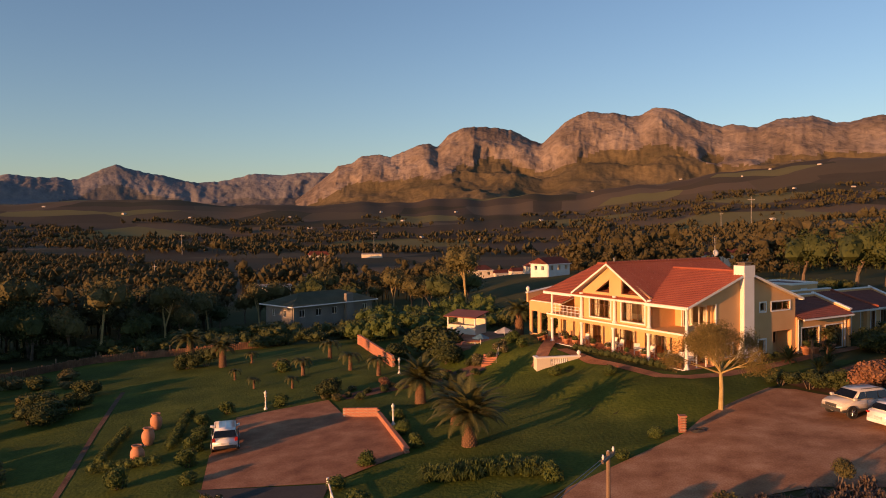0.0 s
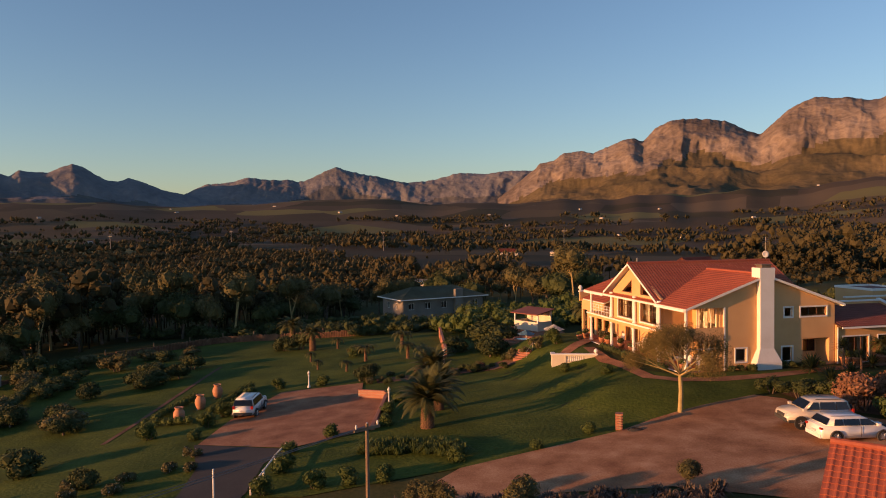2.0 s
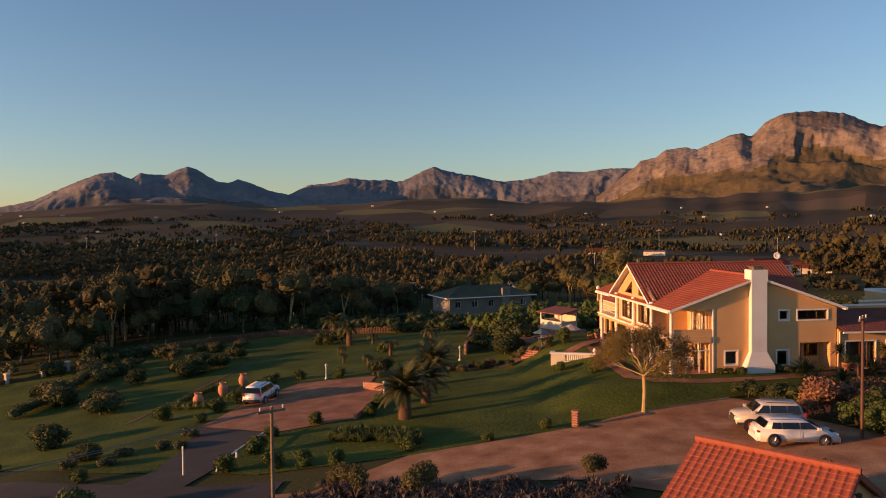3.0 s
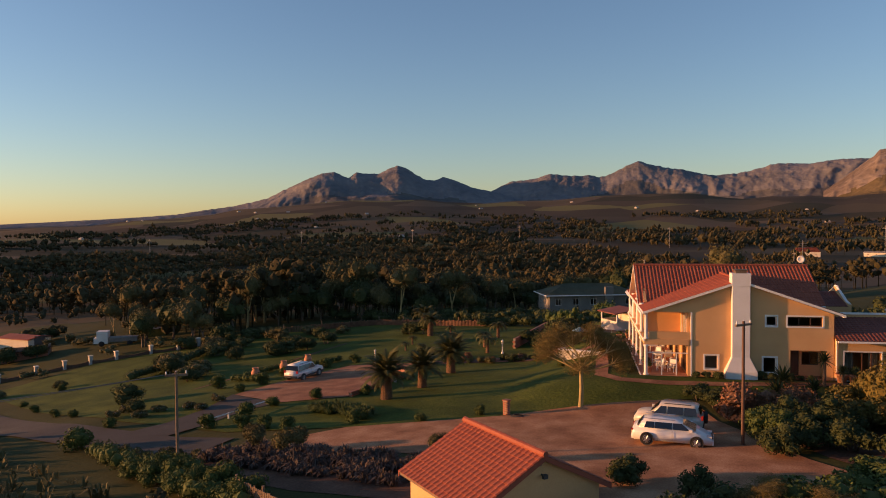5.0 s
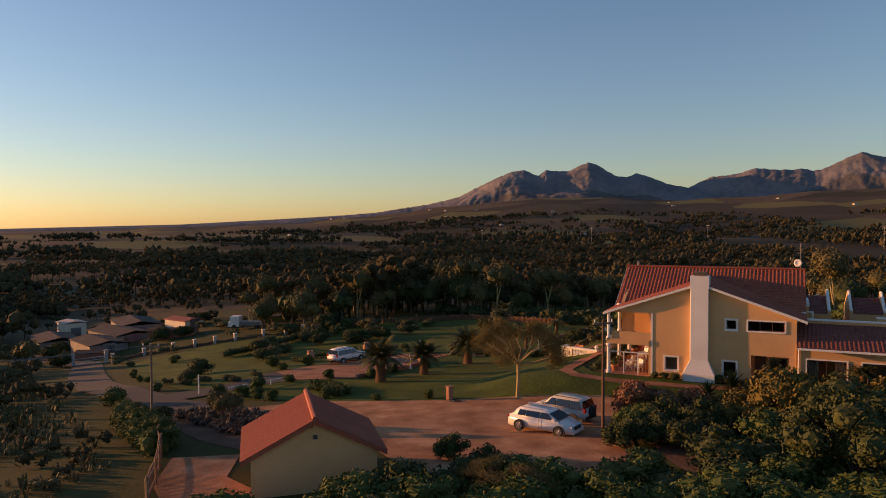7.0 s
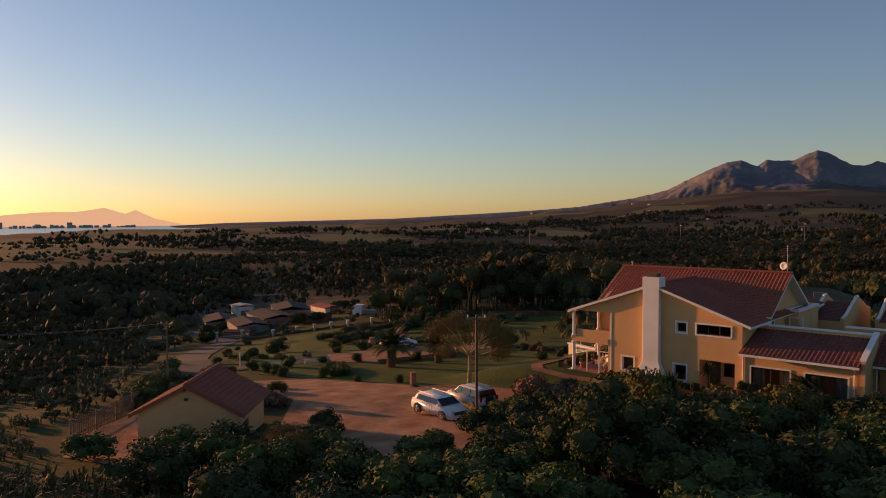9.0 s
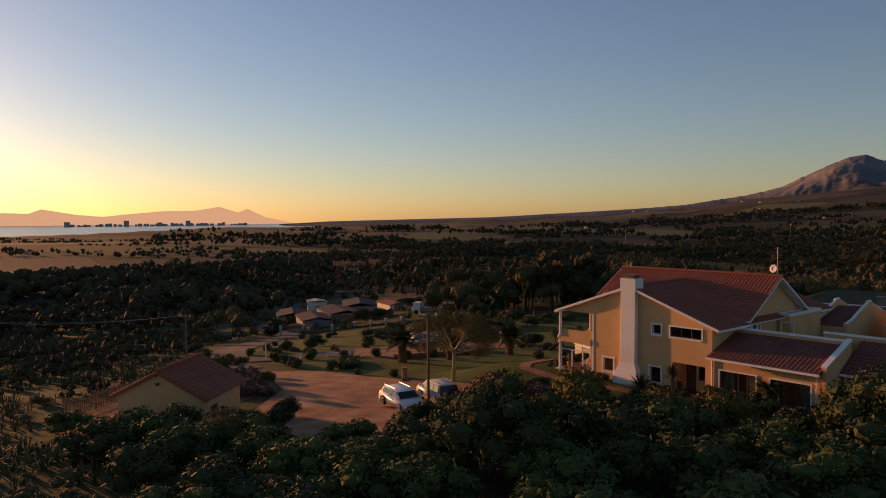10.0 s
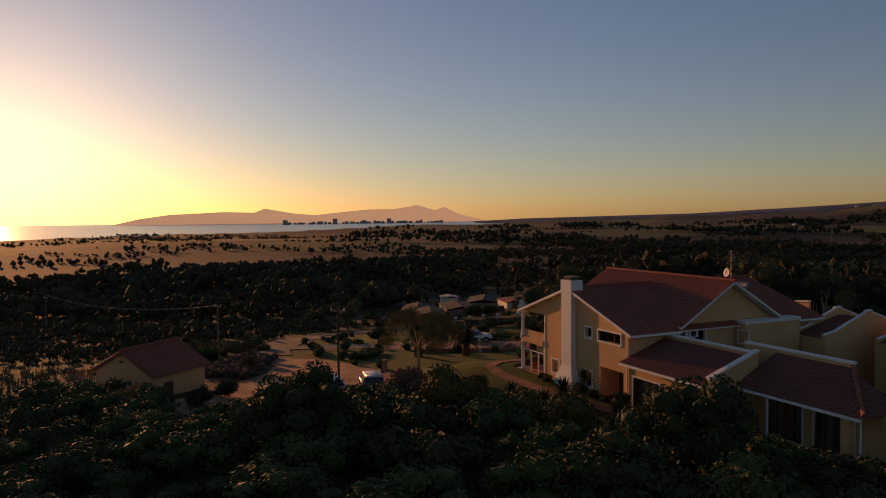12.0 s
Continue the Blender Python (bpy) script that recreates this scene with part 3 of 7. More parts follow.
# gable field round the two three-cornered windows
for outline in ([(13.05, 5.2), (11.3, 5.2), (9.35, 6.45), (9.35, 7.66), (9.2, 7.72)], [(9.35, 5.2), (7.75, 5.2), (7.75, 7.0), (9.2, 7.72), (9.35, 7.66)],
                [(7.75, 6.7), (5.3, 5.2), (4.4, 5.2), (7.75, 7.0)]):
    prism(bm, outline, "x", -6.998, -6.752)
part("gable_wall", bm, "plaster", villa, "peach gable wall with two triangular windows")
for y in (4.2, 13.05):
    part("return_wall", a_box((-6.75, y, F2), (-3.95, y + 0.22, 5.0)), "plaster", villa)
part("upper_floor", a_box((-7.35, -0.12, F1), (-3.9, 18.3, F2)), "plaster", villa)
part("slab_edge", a_box((-7.42, -0.16, F2 - 0.16), (-7.30, 18.34, F2 - 0.02)), "white", villa)
part("veranda_floor", a_box((-7.6, -0.2, -1.3), (-3.9, 18.4, -0.40)), "terracotta", villa)
part("veranda_edge", a_box((-7.68, -0.25, -1.2), (-7.58, 18.4, -0.37)), "white", villa)
part("inner_floor", a_box((-3.7, 0.25, -0.6), (6.6, 18.0, -0.4)), "terracotta", villa)
part("inner_ceiling", a_box((-3.7, 0.25, F1), (6.6, 18.0, F2 - 0.1)), "white", villa)
part("attic_floor", a_box((-6.7, 0.25, 4.74), (6.6, 18.0, 4.86)), "white", villa)
part("inner_wall", a_box((-0.2, 0.3, -0.4), (0.0, 18.0, 4.74)), "interior", villa)


# unseen dark panel added inside the gable, for the dimness behind its windows
part("gable_room_wall", prism(bmesh.new(), [(5.1, 4.9), (13.3, 4.9), (9.2, 7.35)], "x", -5.3, -5.2), "dark_wood", villa)


def column(x, y, z0, z1, r=0.15):
    bm = bmesh.new()
    h = z1 - z0
    lathe(bm, [(r * 1.5, 0), (r * 1.5, 0.10), (r * 1.2, 0.14), (r, 0.2), (r * 0.92, h - 0.25), (r * 1.1, h - 0.2), (r * 1.35, h - 0.12), (r * 1.35, h)], 14, Matrix.Translation((x, y, z0)))
    return part("column", bm, "white", villa)


for y in (0.0, 4.2, 8.6, 13.0, 17.6):
    column(-7.2, y, -0.40, F1)
for y in (0.0, 17.6):
    column(-7.2, y, F2, 4.78, 0.13)
for y in (4.15, 8.45, 13.05):
    column(-7.18, y, F2, 5.0, 0.15)


def window(parent, axis, at, s0, s1, z0, z1, out, mullions=1, frame="white", surround=0.11, curtain=False, deep=0.0, transom=False):
    """A window: white surround, frame bars, a pane for each light. axis as in pierced(); out: which way is outside (+1 or -1)."""
    def bx(bm, sa, sb, za, zb, d0, d1):
        lo, hi = min(at + out * d0, at + out * d1), max(at + out * d0, at + out * d1)
        if axis == "x":
            return box(bm, (lo, sa, za), (hi, sb, zb))
        return box(bm, (sa, lo, za), (sb, hi, zb))
    w = new("window")
    w.parent = parent
    if surround:
        bm = bmesh.new()
        bx(bm, s0 - surround, s0, z0 - surround, z1 + surround, 0.004, 0.05)
        bx(bm, s1, s1 + surround, z0 - surround, z1 + surround, 0.004, 0.05)
        bx(bm, s0, s1, z1, z1 + surround, 0.004, 0.05)
        bx(bm, s0, s1, z0 - surround, z0, 0.004, 0.07)
        part("surround", bm, "white", w)
    bm = bmesh.new()
    t = 0.06
    d0, d1 = -0.16 - deep, -0.09 - deep
    bx(bm, s0, s0 + t, z0, z1, d0, d1)
    bx(bm, s1 - t, s1, z0, z1, d0, d1)
    bx(bm, s0 + t, s1 - t, z1 - t, z1, d0, d1)
    bx(bm, s0 + t, s1 - t, z0, z0 + t, d0, d1)
    cuts = [s0 + (s1 - s0) * i / mullions for i in range(mullions + 1)]
    for c in cuts[1:-1]:
        bx(bm, c - t / 2, c + t / 2, z0 + t, z1 - t, d0, d1)
    if transom:
        bx(bm, s0 + t, s1 - t, z1 - 0.55, z1 - 0.5, d0 + 0.005, d1 - 0.005)
    part("window_frame", bm, frame, w)
    for a, b in zip(cuts, cuts[1:]):
        pane = part("pane", bx(bmesh.new(), a + t / 2, b - t / 2, z0 + t, z1 - t, -0.135 - deep, -0.125 - deep), "glass", w)
        pane.visible_shadow = False
    if curtain:
        for a, b in ((s0 + 0.05, s0 + 0.3 * (s1 - s0)), (s1 - 0.28 * (s1 - s0), s1 - 0.05)):
            n = 14
            pts = [(a + (b - a) * i / n, 0.5 + deep + 0.05 * math.sin(i * 1.9)) for i in range(n + 1)]
            bm = bmesh.new()
            for (p, dp), (q, dq) in zip(pts, pts[1:]):
                vs = []
                for s, d, z in ((p, dp, z0), (q, dq, z0), (q, dq, z1), (p, dp, z1)):
                    c = at - out * d
                    vs.append(bm.verts.new((c, s, z) if axis == "x" else (s, c, z)))
                bm.faces.new(vs)
            bmesh.ops.solidify(bm, geom=bm.faces[:], thickness=0.02)
            part("curtain", bm, "curtain", w)
    return w


window(villa, "y", 0.0, -2.65, -1.65, 0.22, 1.30, -1)
# panel added behind the side window to block bright light through the room
part("inner_wall", a_box((-3.3, 1.0, 0.0), (-1.0, 1.1, 2.3)), "interior", villa)
window(villa, "y", 0.0, 1.95, 2.72, 3.75, 4.52, -1)
window(villa, "y", 0.0, 3.52, 6.08, 3.75, 4.50, -1, 3, "dark_wood")
window(villa, "y", 0.0, 1.75, 2.72, 0.02, 1.25, -1)
window(villa, "x", -7.0, 4.85, 7.7, 2.8, 4.5, -1, 3, "dark_wood", 0.13, True)
window(villa, "x", -7.0, 9.15, 12.0, 2.8, 4.5, -1, 3, "dark_wood", 0.13, True, 0, True)
window(villa, "x", -3.95, 0.8, 3.4, F2, 4.5, -1, 3, "white", 0.08, True)
window(villa, "x", -3.95, 14.0, 16.6, F2, 4.5, -1, 3, "dark_wood", 0.08, True)
for d in doors:
    window(villa, "x", -3.95, d[0], d[1], d[2], d[3], -1, 4, "dark_wood", 0.0, True)
window(villa, "x", 6.9, 6.0, 7.0, 3.6, 4.5, 1)
window(villa, "x", 6.9, 11.5, 12.5, 3.4, 4.4, 1)
for outline in (tri1, tri2):
    w = new("window")
    w.parent = villa
    pane = part("pane", prism(bmesh.new(), outline, "x", -6.88, -6.87), "glass", w)
    pane.visible_shadow = False
    bm = bmesh.new()
    for p, q in zip(outline, outline[1:] + outline[:1]):
        rod(bm, (-6.9, *p), (-6.9, *q), 0.05, n=4)
    part("window_frame", bm, "dark_wood", w)
# porch set into the side wall
part("porch_back", pierced(bmesh.new(), "y", 1.5, 1.7, 3.55, 6.6, -0.6, 2.0, [(3.95, 4.8, -0.4, 1.65), (5.0, 6.25, 0.45, 1.5)]), "plaster", villa)
for x in (3.55, 6.38):
    part("porch_side", a_box((x, 0.255, -0.6), (x + 0.2, 1.5, 2.0)), "plaster", villa)
part("porch_ceiling", a_box((3.75, 0.255, 1.86), (6.38, 1.5, 1.98)), "white", villa)
part("porch_floor", a_box((3.6, -0.1, -0.7), (6.5, 1.5, -0.40)), "terracotta", villa)
part("porch_door", a_box((3.97, 1.54, -0.4), (4.78, 1.6, 1.63)), "dark_wood", villa, "dark wooden back door")
window(villa, "y", 1.5, 5.0, 6.25, 0.45, 1.5, -1, 2, "dark_wood", 0.0)

# chimney, flared at its foot
bm = bmesh.new()
prof = [(-1.2, -0.75, -0.9), (-1.2, -0.75, 0.15), (-0.68, -0.45, 1.25), (-0.68, -0.42, 7.75)]
rings = []
for x, y, z in prof:
    rings.append([bm.verts.new(p) for p in ((x, y, z), (-x, y, z), (-x, 0.0, z), (x, 0.0, z))])
for a, b in zip(rings, rings[1:]):
    for i in range(4):
        bm.faces.new((a[i], a[(i + 1) % 4], b[(i + 1) % 4], b[i]))
bm.faces.new(rings[-1])
bmesh.ops.recalc_face_normals(bm, faces=bm.faces[:])
bmesh.ops.bevel(bm, geom=[e for e in bm.edges], offset=0.03, segments=1, affect="EDGES")
chimney = part("chimney", bm, "white", villa, "white plastered chimney flared at its foot")
box_top = a_box((-0.70, -0.46, 6.9), (0.70, 0.62, 7.9))
part("chimney_shaft", box_top, "white", chimney)
part("cowl", box(a_box((-0.42, -0.3, 7.9), (0.42, 0.45, 8.12)), (-0.5, -0.38, 8.12), (0.5, 0.53, 8.19)), "bark", chimney, "dark brick chimney cap")

# balcony rail on the far corner
for y in np.arange(13.3, 17.5, 0.62):
    part("baluster", rod(bmesh.new(), (-7.25, y, F2), (-7.25, y, F2 + 0.92), 0.03), "white", villa)
for z in (0.35, 0.63, 0.92):
    part("rail", rod(bmesh.new(), (-7.25, 13.2, F2 + z), (-7.25, 17.5, F2 + z), 0.025), "white", villa)
# glazed lower corner: white posts and a rail
for x in (-6.0, -4.85):
    part("post", a_box((x, 0.02, -0.4), (x + 0.08, 0.1, 1.45)), "white", villa)
part("rail", a_box((-7.05, 0.02, 1.37), (-3.75, 0.1, 1.45)), "white", villa)

# flue, dish and aerial on the ridge
part("flue", lathe(rod(bmesh.new(), (-6.5, 9.2, MR - 0.1), (-6.5, 9.2, MR + 0.42), 0.07), [(0.02, 0), (0.13, 0.03), (0.05, 0.12), (0.01, 0.14)], 10, Matrix.Translation((-6.5, 9.2, MR + 0.42))), "metal", villa)
mast = part("mast", rod(bmesh.new(), (7.2, 9.2, MR - 0.3), (7.2, 9.2, MR + 2.3), 0.035), "metal", villa)
bm = bmesh.new()
lathe(bm, [(0.02, -0.1), (0.2, -0.07), (0.33, 0.0), (0.33, 0.02), (0.2, -0.04), (0.02, -0.07)], 18, pose(7.0, 8.95, MR + 0.62, 80, 0, -10))
part("dish", bm, "white", mast, "white satellite dish")
bm = bmesh.new()
for i in range(5):
    rod(bm, (6.85, 9.2, MR + 1.5 + 0.17 * i), (7.55, 9.2, MR + 1.5 + 0.17 * i), 0.02, n=5)
part("aerial", bm, "metal", mast)


# ---- annexes of the villa ----
def annex(a0, a1, b0, b1, z0, z1, label, openings, hip=0.0, porch=0.35, left=0.0):
    """A low wing with a lean-to tile roof between white-capped parapets, in the villa's own axes."""
    t = thing("annex", VILLA, label, "house wing", "low wings of the villa")
    rise = math.hypot(b1 - b0, z1 - z0)
    up = (0, (b1 - b0) / rise, (z1 - z0) / rise)
    fall = (z1 - z0) / (b1 - b0)
    v, f = tiled_slope((a0, b0 - 0.3, z0 - 0.3 * fall), (1, 0, 0), up, a1 - a0, rise + 0.3)
    if hip:
        slant = math.hypot(hip, z1 - z0)
        keep = [q for q in f if sum(v[i][0] for i in q) / 4 < a1 + 0.1 - hip * (sum(v[i][1] for i in q) / 4 - b0) / (b1 - b0)]
        w, g = tiled_slope((a1 + 0.2, b0 - 0.3, z0 - 0.2 * (z1 - z0) / hip), (0, 1, 0), (-hip / slant, 0, (z1 - z0) / slant), b1 - b0, slant)
        k = len(v)
        v += w
        f = keep + [tuple(i + k for i in q) for q in g if sum(w[i][0] for i in q) / 4 > a1 - 0.1 - hip * (sum(w[i][1] for i in q) / 4 - b0) / (b1 - b0)]
        ridge_caps(t, (a1 + 0.1, b0 - 0.2, z0 + 0.02), (a1 - hip, b1, z1 + 0.1), r=0.12)
    roof = part("roof_tiles", mesh_from("roof_tiles", v, f, ["dark_tile"]), None, t)
    roof["kind"] = "stuff"
    part("roof_deck", prism(bmesh.new(), [(b0 - 0.22, z0 - 0.22 * fall - 0.14), (b1, z1 - 0.14), (b1, z1 - 0.03), (b0 - 0.22, z0 - 0.22 * fall - 0.03)], "x", a0 + 0.01, a1 - 0.01 - hip), "dark_wood", t)
    part("front_wall", pierced(bmesh.new(), "y", b0 + porch, b0 + porch + 0.25, a0 + 0.05, a1 - 0.05, -0.7, z0 - 0.02, openings), "plaster", t)
    for o in openings:
        window(t, "y", b0 + porch, o[0], o[1], o[2], o[3], -1, 4, "dark_wood", 0.1, True)
    part("back_wall", a_box((a0 - left, b1, -0.7), (a1 - hip, b1 + 0.25, z1 + 0.22)), "plaster", t)
    part("coping", a_box((a0 - left - 0.02, b1 - 0.06, z1 + 0.22), (a1 - hip + 0.02, b1 + 0.31, z1 + 0.34)), "white", t)
    if hip:
        part("end_wall", a_box((a1 - 1.4, b0 + 0.1, -0.7), (a1 - 0.9, b0 + 0.5, z0 - 0.25)), "plaster", t)
        part("porch_post", rod(bmesh.new(), (a0 + 2.0, b0 + 0.1, -0.6), (a0 + 2.0, b0 + 0.1, z0 - 0.2), 0.07), "white", t)
    else:
        end = [(b0 + 0.1, -0.7), (b1 + 0.25, -0.7), (b1 + 0.25, z1 + 0.3), (b0 + 0.1, z0 + 0.28)]
        part("end_wall", prism(bmesh.new(), end, "x", a1, a1 + 0.25), "plaster", t)
        part("end_coping", prism(bmesh.new(), [(b0 + 0.0, z0 + 0.26), (b1 + 0.3, z1 + 0.36), (b1 + 0.3, z1 + 0.46), (b0 + 0.0, z0 + 0.38)], "x", a1 - 0.06, a1 + 0.31), "white", t)
    part("gutter", a_box((a0, b0 - 0.42, z0 - 0.3 * fall - 0.16), (a1, b0 - 0.30, z0 - 0.3 * fall - 0.02)), "white", t)
    part("floor", a_box((a0, b0 + 0.6, -0.6), (a1, b1, -0.4)), "terracotta", t)
    for x in (a0 + 0.12, a1 - 0.4):
        part("downpipe", rod(bmesh.new(), (x, b0 + 0.28, -0.4), (x, b0 + 0.28, z0 - 0.2), 0.05), "white", t)
    return t


annex(6.92, 14.6, -0.5, 3.2, 2.9, 4.15, "low peach wing with a dark tile lean-to roof and glazed doors", [(7.6, 10.2, -0.35, 1.85), (11.2, 13.8, -0.35, 1.85)])
annex(14.9, 22.9, 1.8, 4.9, 2.75, 4.3, "peach guest wing with a hipped dark tile roof and deep porch", [(15.6, 18.0, -0.35, 1.85), (18.8, 21.2, -0.35, 1.85)], 2.9, 1.6, 2.4)
annex(23.6, 31.0, 3.6, 7.0, 2.4, 3.7, "farther peach wing with a dark tile roof", [(24.4, 26.6, -0.35, 1.85), (27.6, 29.6, -0.35, 1.85)])


def flat_block(a0, a1, b0, b1, z, label, gable=False):
    t = thing("flat_wing", VILLA, label, "house wing", "flat-roofed rear wings")
    if not gable:
        part("wall", a_box((a0, b0, -0.7), (a1, b1, z)), "plaster", t)
        bm = bmesh.new()
        for lo, hi in (((a0 - 0.05, b0 - 0.05, z), (a1 + 0.05, b0 + 0.25, z + 0.22)), ((a0 - 0.05, b1 - 0.25, z), (a1 + 0.05, b1 + 0.05, z + 0.22)),
                       ((a0 - 0.05, b0 + 0.25, z), (a0 + 0.25, b1 - 0.25, z + 0.22)), ((a1 - 0.25, b0 + 0.25, z), (a1 + 0.05, b1 - 0.25, z + 0.22))):
            box(bm, lo, hi)
        part("coping", bm, "white", t)
        part("roof_sheet", a_box((a0 + 0.26, b0 + 0.26, z), (a1 - 0.26, b1 - 0.26, z + 0.06)), "dark_tile", t)
        window(t, "y", b0, a0 + 0.35 * (a1 - a0), a0 + 0.35 * (a1 - a0) + 0.9, z - 1.4, z - 0.5, -1)
        return t
    mid = (b0 + b1) / 2
    curve = [(b0, -0.7), (b0, z - 1.5), (b0 + 0.25 * (mid - b0), z - 1.3), (b0 + 0.55 * (mid - b0), z - 0.75), (mid - 0.35, z - 0.12), (mid - 0.35, z), (mid + 0.35, z), (mid + 0.35, z - 0.12)]
    curve += [(2 * mid - y, h) for y, h in curve[3::-1]]
    for x in (a0, a1):
        part("gable_end", prism(bmesh.new(), curve, "x", x, x + 0.3), "plaster", t, "curved gable end with a white coping")
        bm = bmesh.new()
        for p, q in zip(curve[1:-1], curve[2:-1]):
            rod(bm, (x + 0.15, *p), (x + 0.15, *q), 0.14, n=6)
        part("coping", bm, "white", t)
    r = math.hypot(mid - b0, 1.2)
    for s in (0, 1):
        y, d = (b0, 1) if s == 0 else (b1, -1)
        roof_part("roof_tiles", [((a0 + 0.3, y, z - 1.75), (1, 0, 0), (0, d * (mid - b0) / r, 1.2 / r), a1 - a0 - 0.3, r)], "dark_tile", t)
        part("side_wall", a_box((a0 + 0.3, y if s == 0 else y - 0.25, -0.7), (a1, y + 0.25 if s == 0 else y, z - 1.75)), "plaster", t)
    return t


flat_block(6.95, 7.9, 9.9, 15.6, 4.75, "flat-roofed peach block with white copings")
flat_block(8.2, 12.0, 4.6, 8.8, 2.9, "low flat-roofed peach block behind the wing")
flat_block(7.0, 9.6, 15.8, 25.8, 5.25, "peach wing with curved gable ends and dark tiles", True)
flat_block(11.6, 14.4, 19.0, 27.0, 5.0, "peach wing with curved gable ends and dark tiles", True)
flat_block(19.5, 24.0, 9.0, 14.0, 4.6, "flat-roofed peach block with white copings")
# wing beyond the balcony: lean-to roof, arches and a ball-topped parapet
t = thing("west_wing", VILLA, "peach garden wing with a red tile lean-to roof and arched porch", "house wing")
part("shell", a_box((-3.0, 18.35, -0.8), (2.0, 24.0, 3.9)), "plaster", t)
roof_part("roof_tiles", [((-5.4, 18.45, 3.3), (0, 1, 0), (2.4 / math.hypot(2.4, 0.8), 0, 0.8 / math.hypot(2.4, 0.8)), 5.4, math.hypot(2.4, 0.8))], "tile", t)
part("roof_deck", prism(bmesh.new(), [(-5.35, 3.16), (-3.0, 3.95), (-3.0, 4.03), (-5.35, 3.24)], "y", 18.45, 23.8), "white", t)
part("parapet", prism(bmesh.new(), [(-5.6, 3.0), (2.0, 3.0), (2.0, 5.0), (-5.6, 4.0)], "y", 24.0, 24.25), "plaster", t)
part("coping", prism(bmesh.new(), [(-5.7, 4.0), (2.0, 5.0), (2.0, 5.13), (-5.7, 4.13)], "y", 23.94, 24.31), "white", t)
part("ball_finial", lathe(bmesh.new(), [(0.1, 0), (0.12, 0.15), (0.22, 0.3), (0.24, 0.42), (0.14, 0.6), (0.03, 0.66)], 12, Matrix.Translation((-5.5, 24.12, 4.1))), "white", t)
part("porch_wall", pierced(bmesh.new(), "x", -5.4, -5.2, 18.5, 24.0, -0.6, 3.15, [(18.9, 20.2, -0.4, 2.0), (20.7, 22.0, -0.4, 2.0), (22.5, 23.6, -0.4, 2.1)]), "plaster", t)

# ---- garage ----
GAR = pose(28.87, 27.52, -1.1, 0, 0, -18.5)
garage = thing("garage", GAR, "small peach garage with a red clay tile gable roof", "garage")
GE, GRZ, GH = 2.15, 3.9, 3.47          # eave and ridge heights above its floor, half span
part("front_wall", pierced(bmesh.new(), "x", -2.75, -2.5, -3.0, 3.0, -0.6, GE + 0.05, [(-2.3, 2.3, -0.6, 1.85)]), "plaster", garage)
part("end_wall", a_box((2.5, -3.0, -0.6), (2.75, 3.0, GE + 0.05)), "plaster", garage)
for y in (-3.0, 2.75):
    part("side_wall", pierced(bmesh.new(), "y", y, y + 0.25, -2.5, 2.5, -0.6, GE + 0.05, [(0.6, 1.6, 0.0, 1.4)] if y > 0 else []), "plaster", garage)
part("garage_door", a_box((-2.66, -2.3, -0.6), (-2.6, 2.3, 1.85)), "dark_wood", garage)
part("side_door", a_box((0.6, 2.85, 0.0), (1.6, 2.9, 1.4)), "dark_wood", garage)
for x in (-2.75, 2.5):
    part("gable", prism(bmesh.new(), [(-3.0, GE + 0.05), (3.0, GE + 0.05), (0, GRZ - 0.22)], "x", x, x + 0.25), "plaster", garage)
gl = math.hypot(GH, GRZ - GE)
gup = (GH / gl, (GRZ - GE) / gl)
for s in (-1, 1):
    part("roof_deck", prism(bmesh.new(), [(s * (GH - 0.03), GE - 0.12), (0, GRZ - 0.14), (0, GRZ - 0.02), (s * (GH - 0.03), GE - 0.01)], "x", -2.95, 2.95), "wood", garage)
    for x in (-3.0, 2.94):
        part("barge_board", prism(bmesh.new(), [(s * GH, GE - 0.2), (0, GRZ - 0.2), (0, GRZ + 0.02), (s * GH, GE + 0.02)], "x", x, x + 0.06), "tile", garage)
roof_part("roof_tiles", [((-3.0, GH, GE), (1, 0, 0), (0, -gup[0], gup[1]), 6.0, gl)], "tile", garage)
ridge_caps(garage, (-3.0, 0, GRZ + 0.06), (3.0, 0, GRZ + 0.06), r=0.14)
garage_slope = part("roof_batten", a_box((-2.9, -0.2, GRZ - 0.4), (2.9, -0.1, GRZ - 0.3)), "wood", garage)
part("security_lamp", box(rod(bmesh.new(), (2.7, 0, 3.1), (2.95, 0, 3.1), 0.04), (2.9, -0.1, 3.0), (3.05, 0.1, 3.16)), "plastic", garage)

# ---- garden surfaces ----
drape("lawn", [(-60, 33), (-30, 29.5), (-12, 29.5), (-4, 31), (0.5, 31.5), (8.2, 36.5), (16.7, 44), (18.7, 46.8), (25.6, 52.6), (30, 55.5), (37, 61), (33, 62), (26, 59.5), (20, 56.5), (17, 58),
               (14, 63.5), (11, 70), (9.5, 80), (6, 88), (-5, 99), (-20, 97), (-40, 95), (-58, 84), (-66, 52)], "lawn", 0.05, "mown green lawn sloping down from the villa", "lawn", 1.0)
drape("yard", [(-1, 26.2), (6, 29.5), (8.2, 36.5), (16.7, 44), (18.7, 46.8), (25.6, 52.6), (27.5, 52.2), (30, 49), (33.0, 46.5), (37, 43), (41.5, 40.5), (43.5, 37.5), (40, 33.6), (36, 33.2), (33, 31.5), (27, 32.5), (20, 33.8), (14, 32.6), (8, 27.6), (2, 24.4)],
      "gravel", 0.05, "reddish gravel parking yard with tyre marks", "yard")
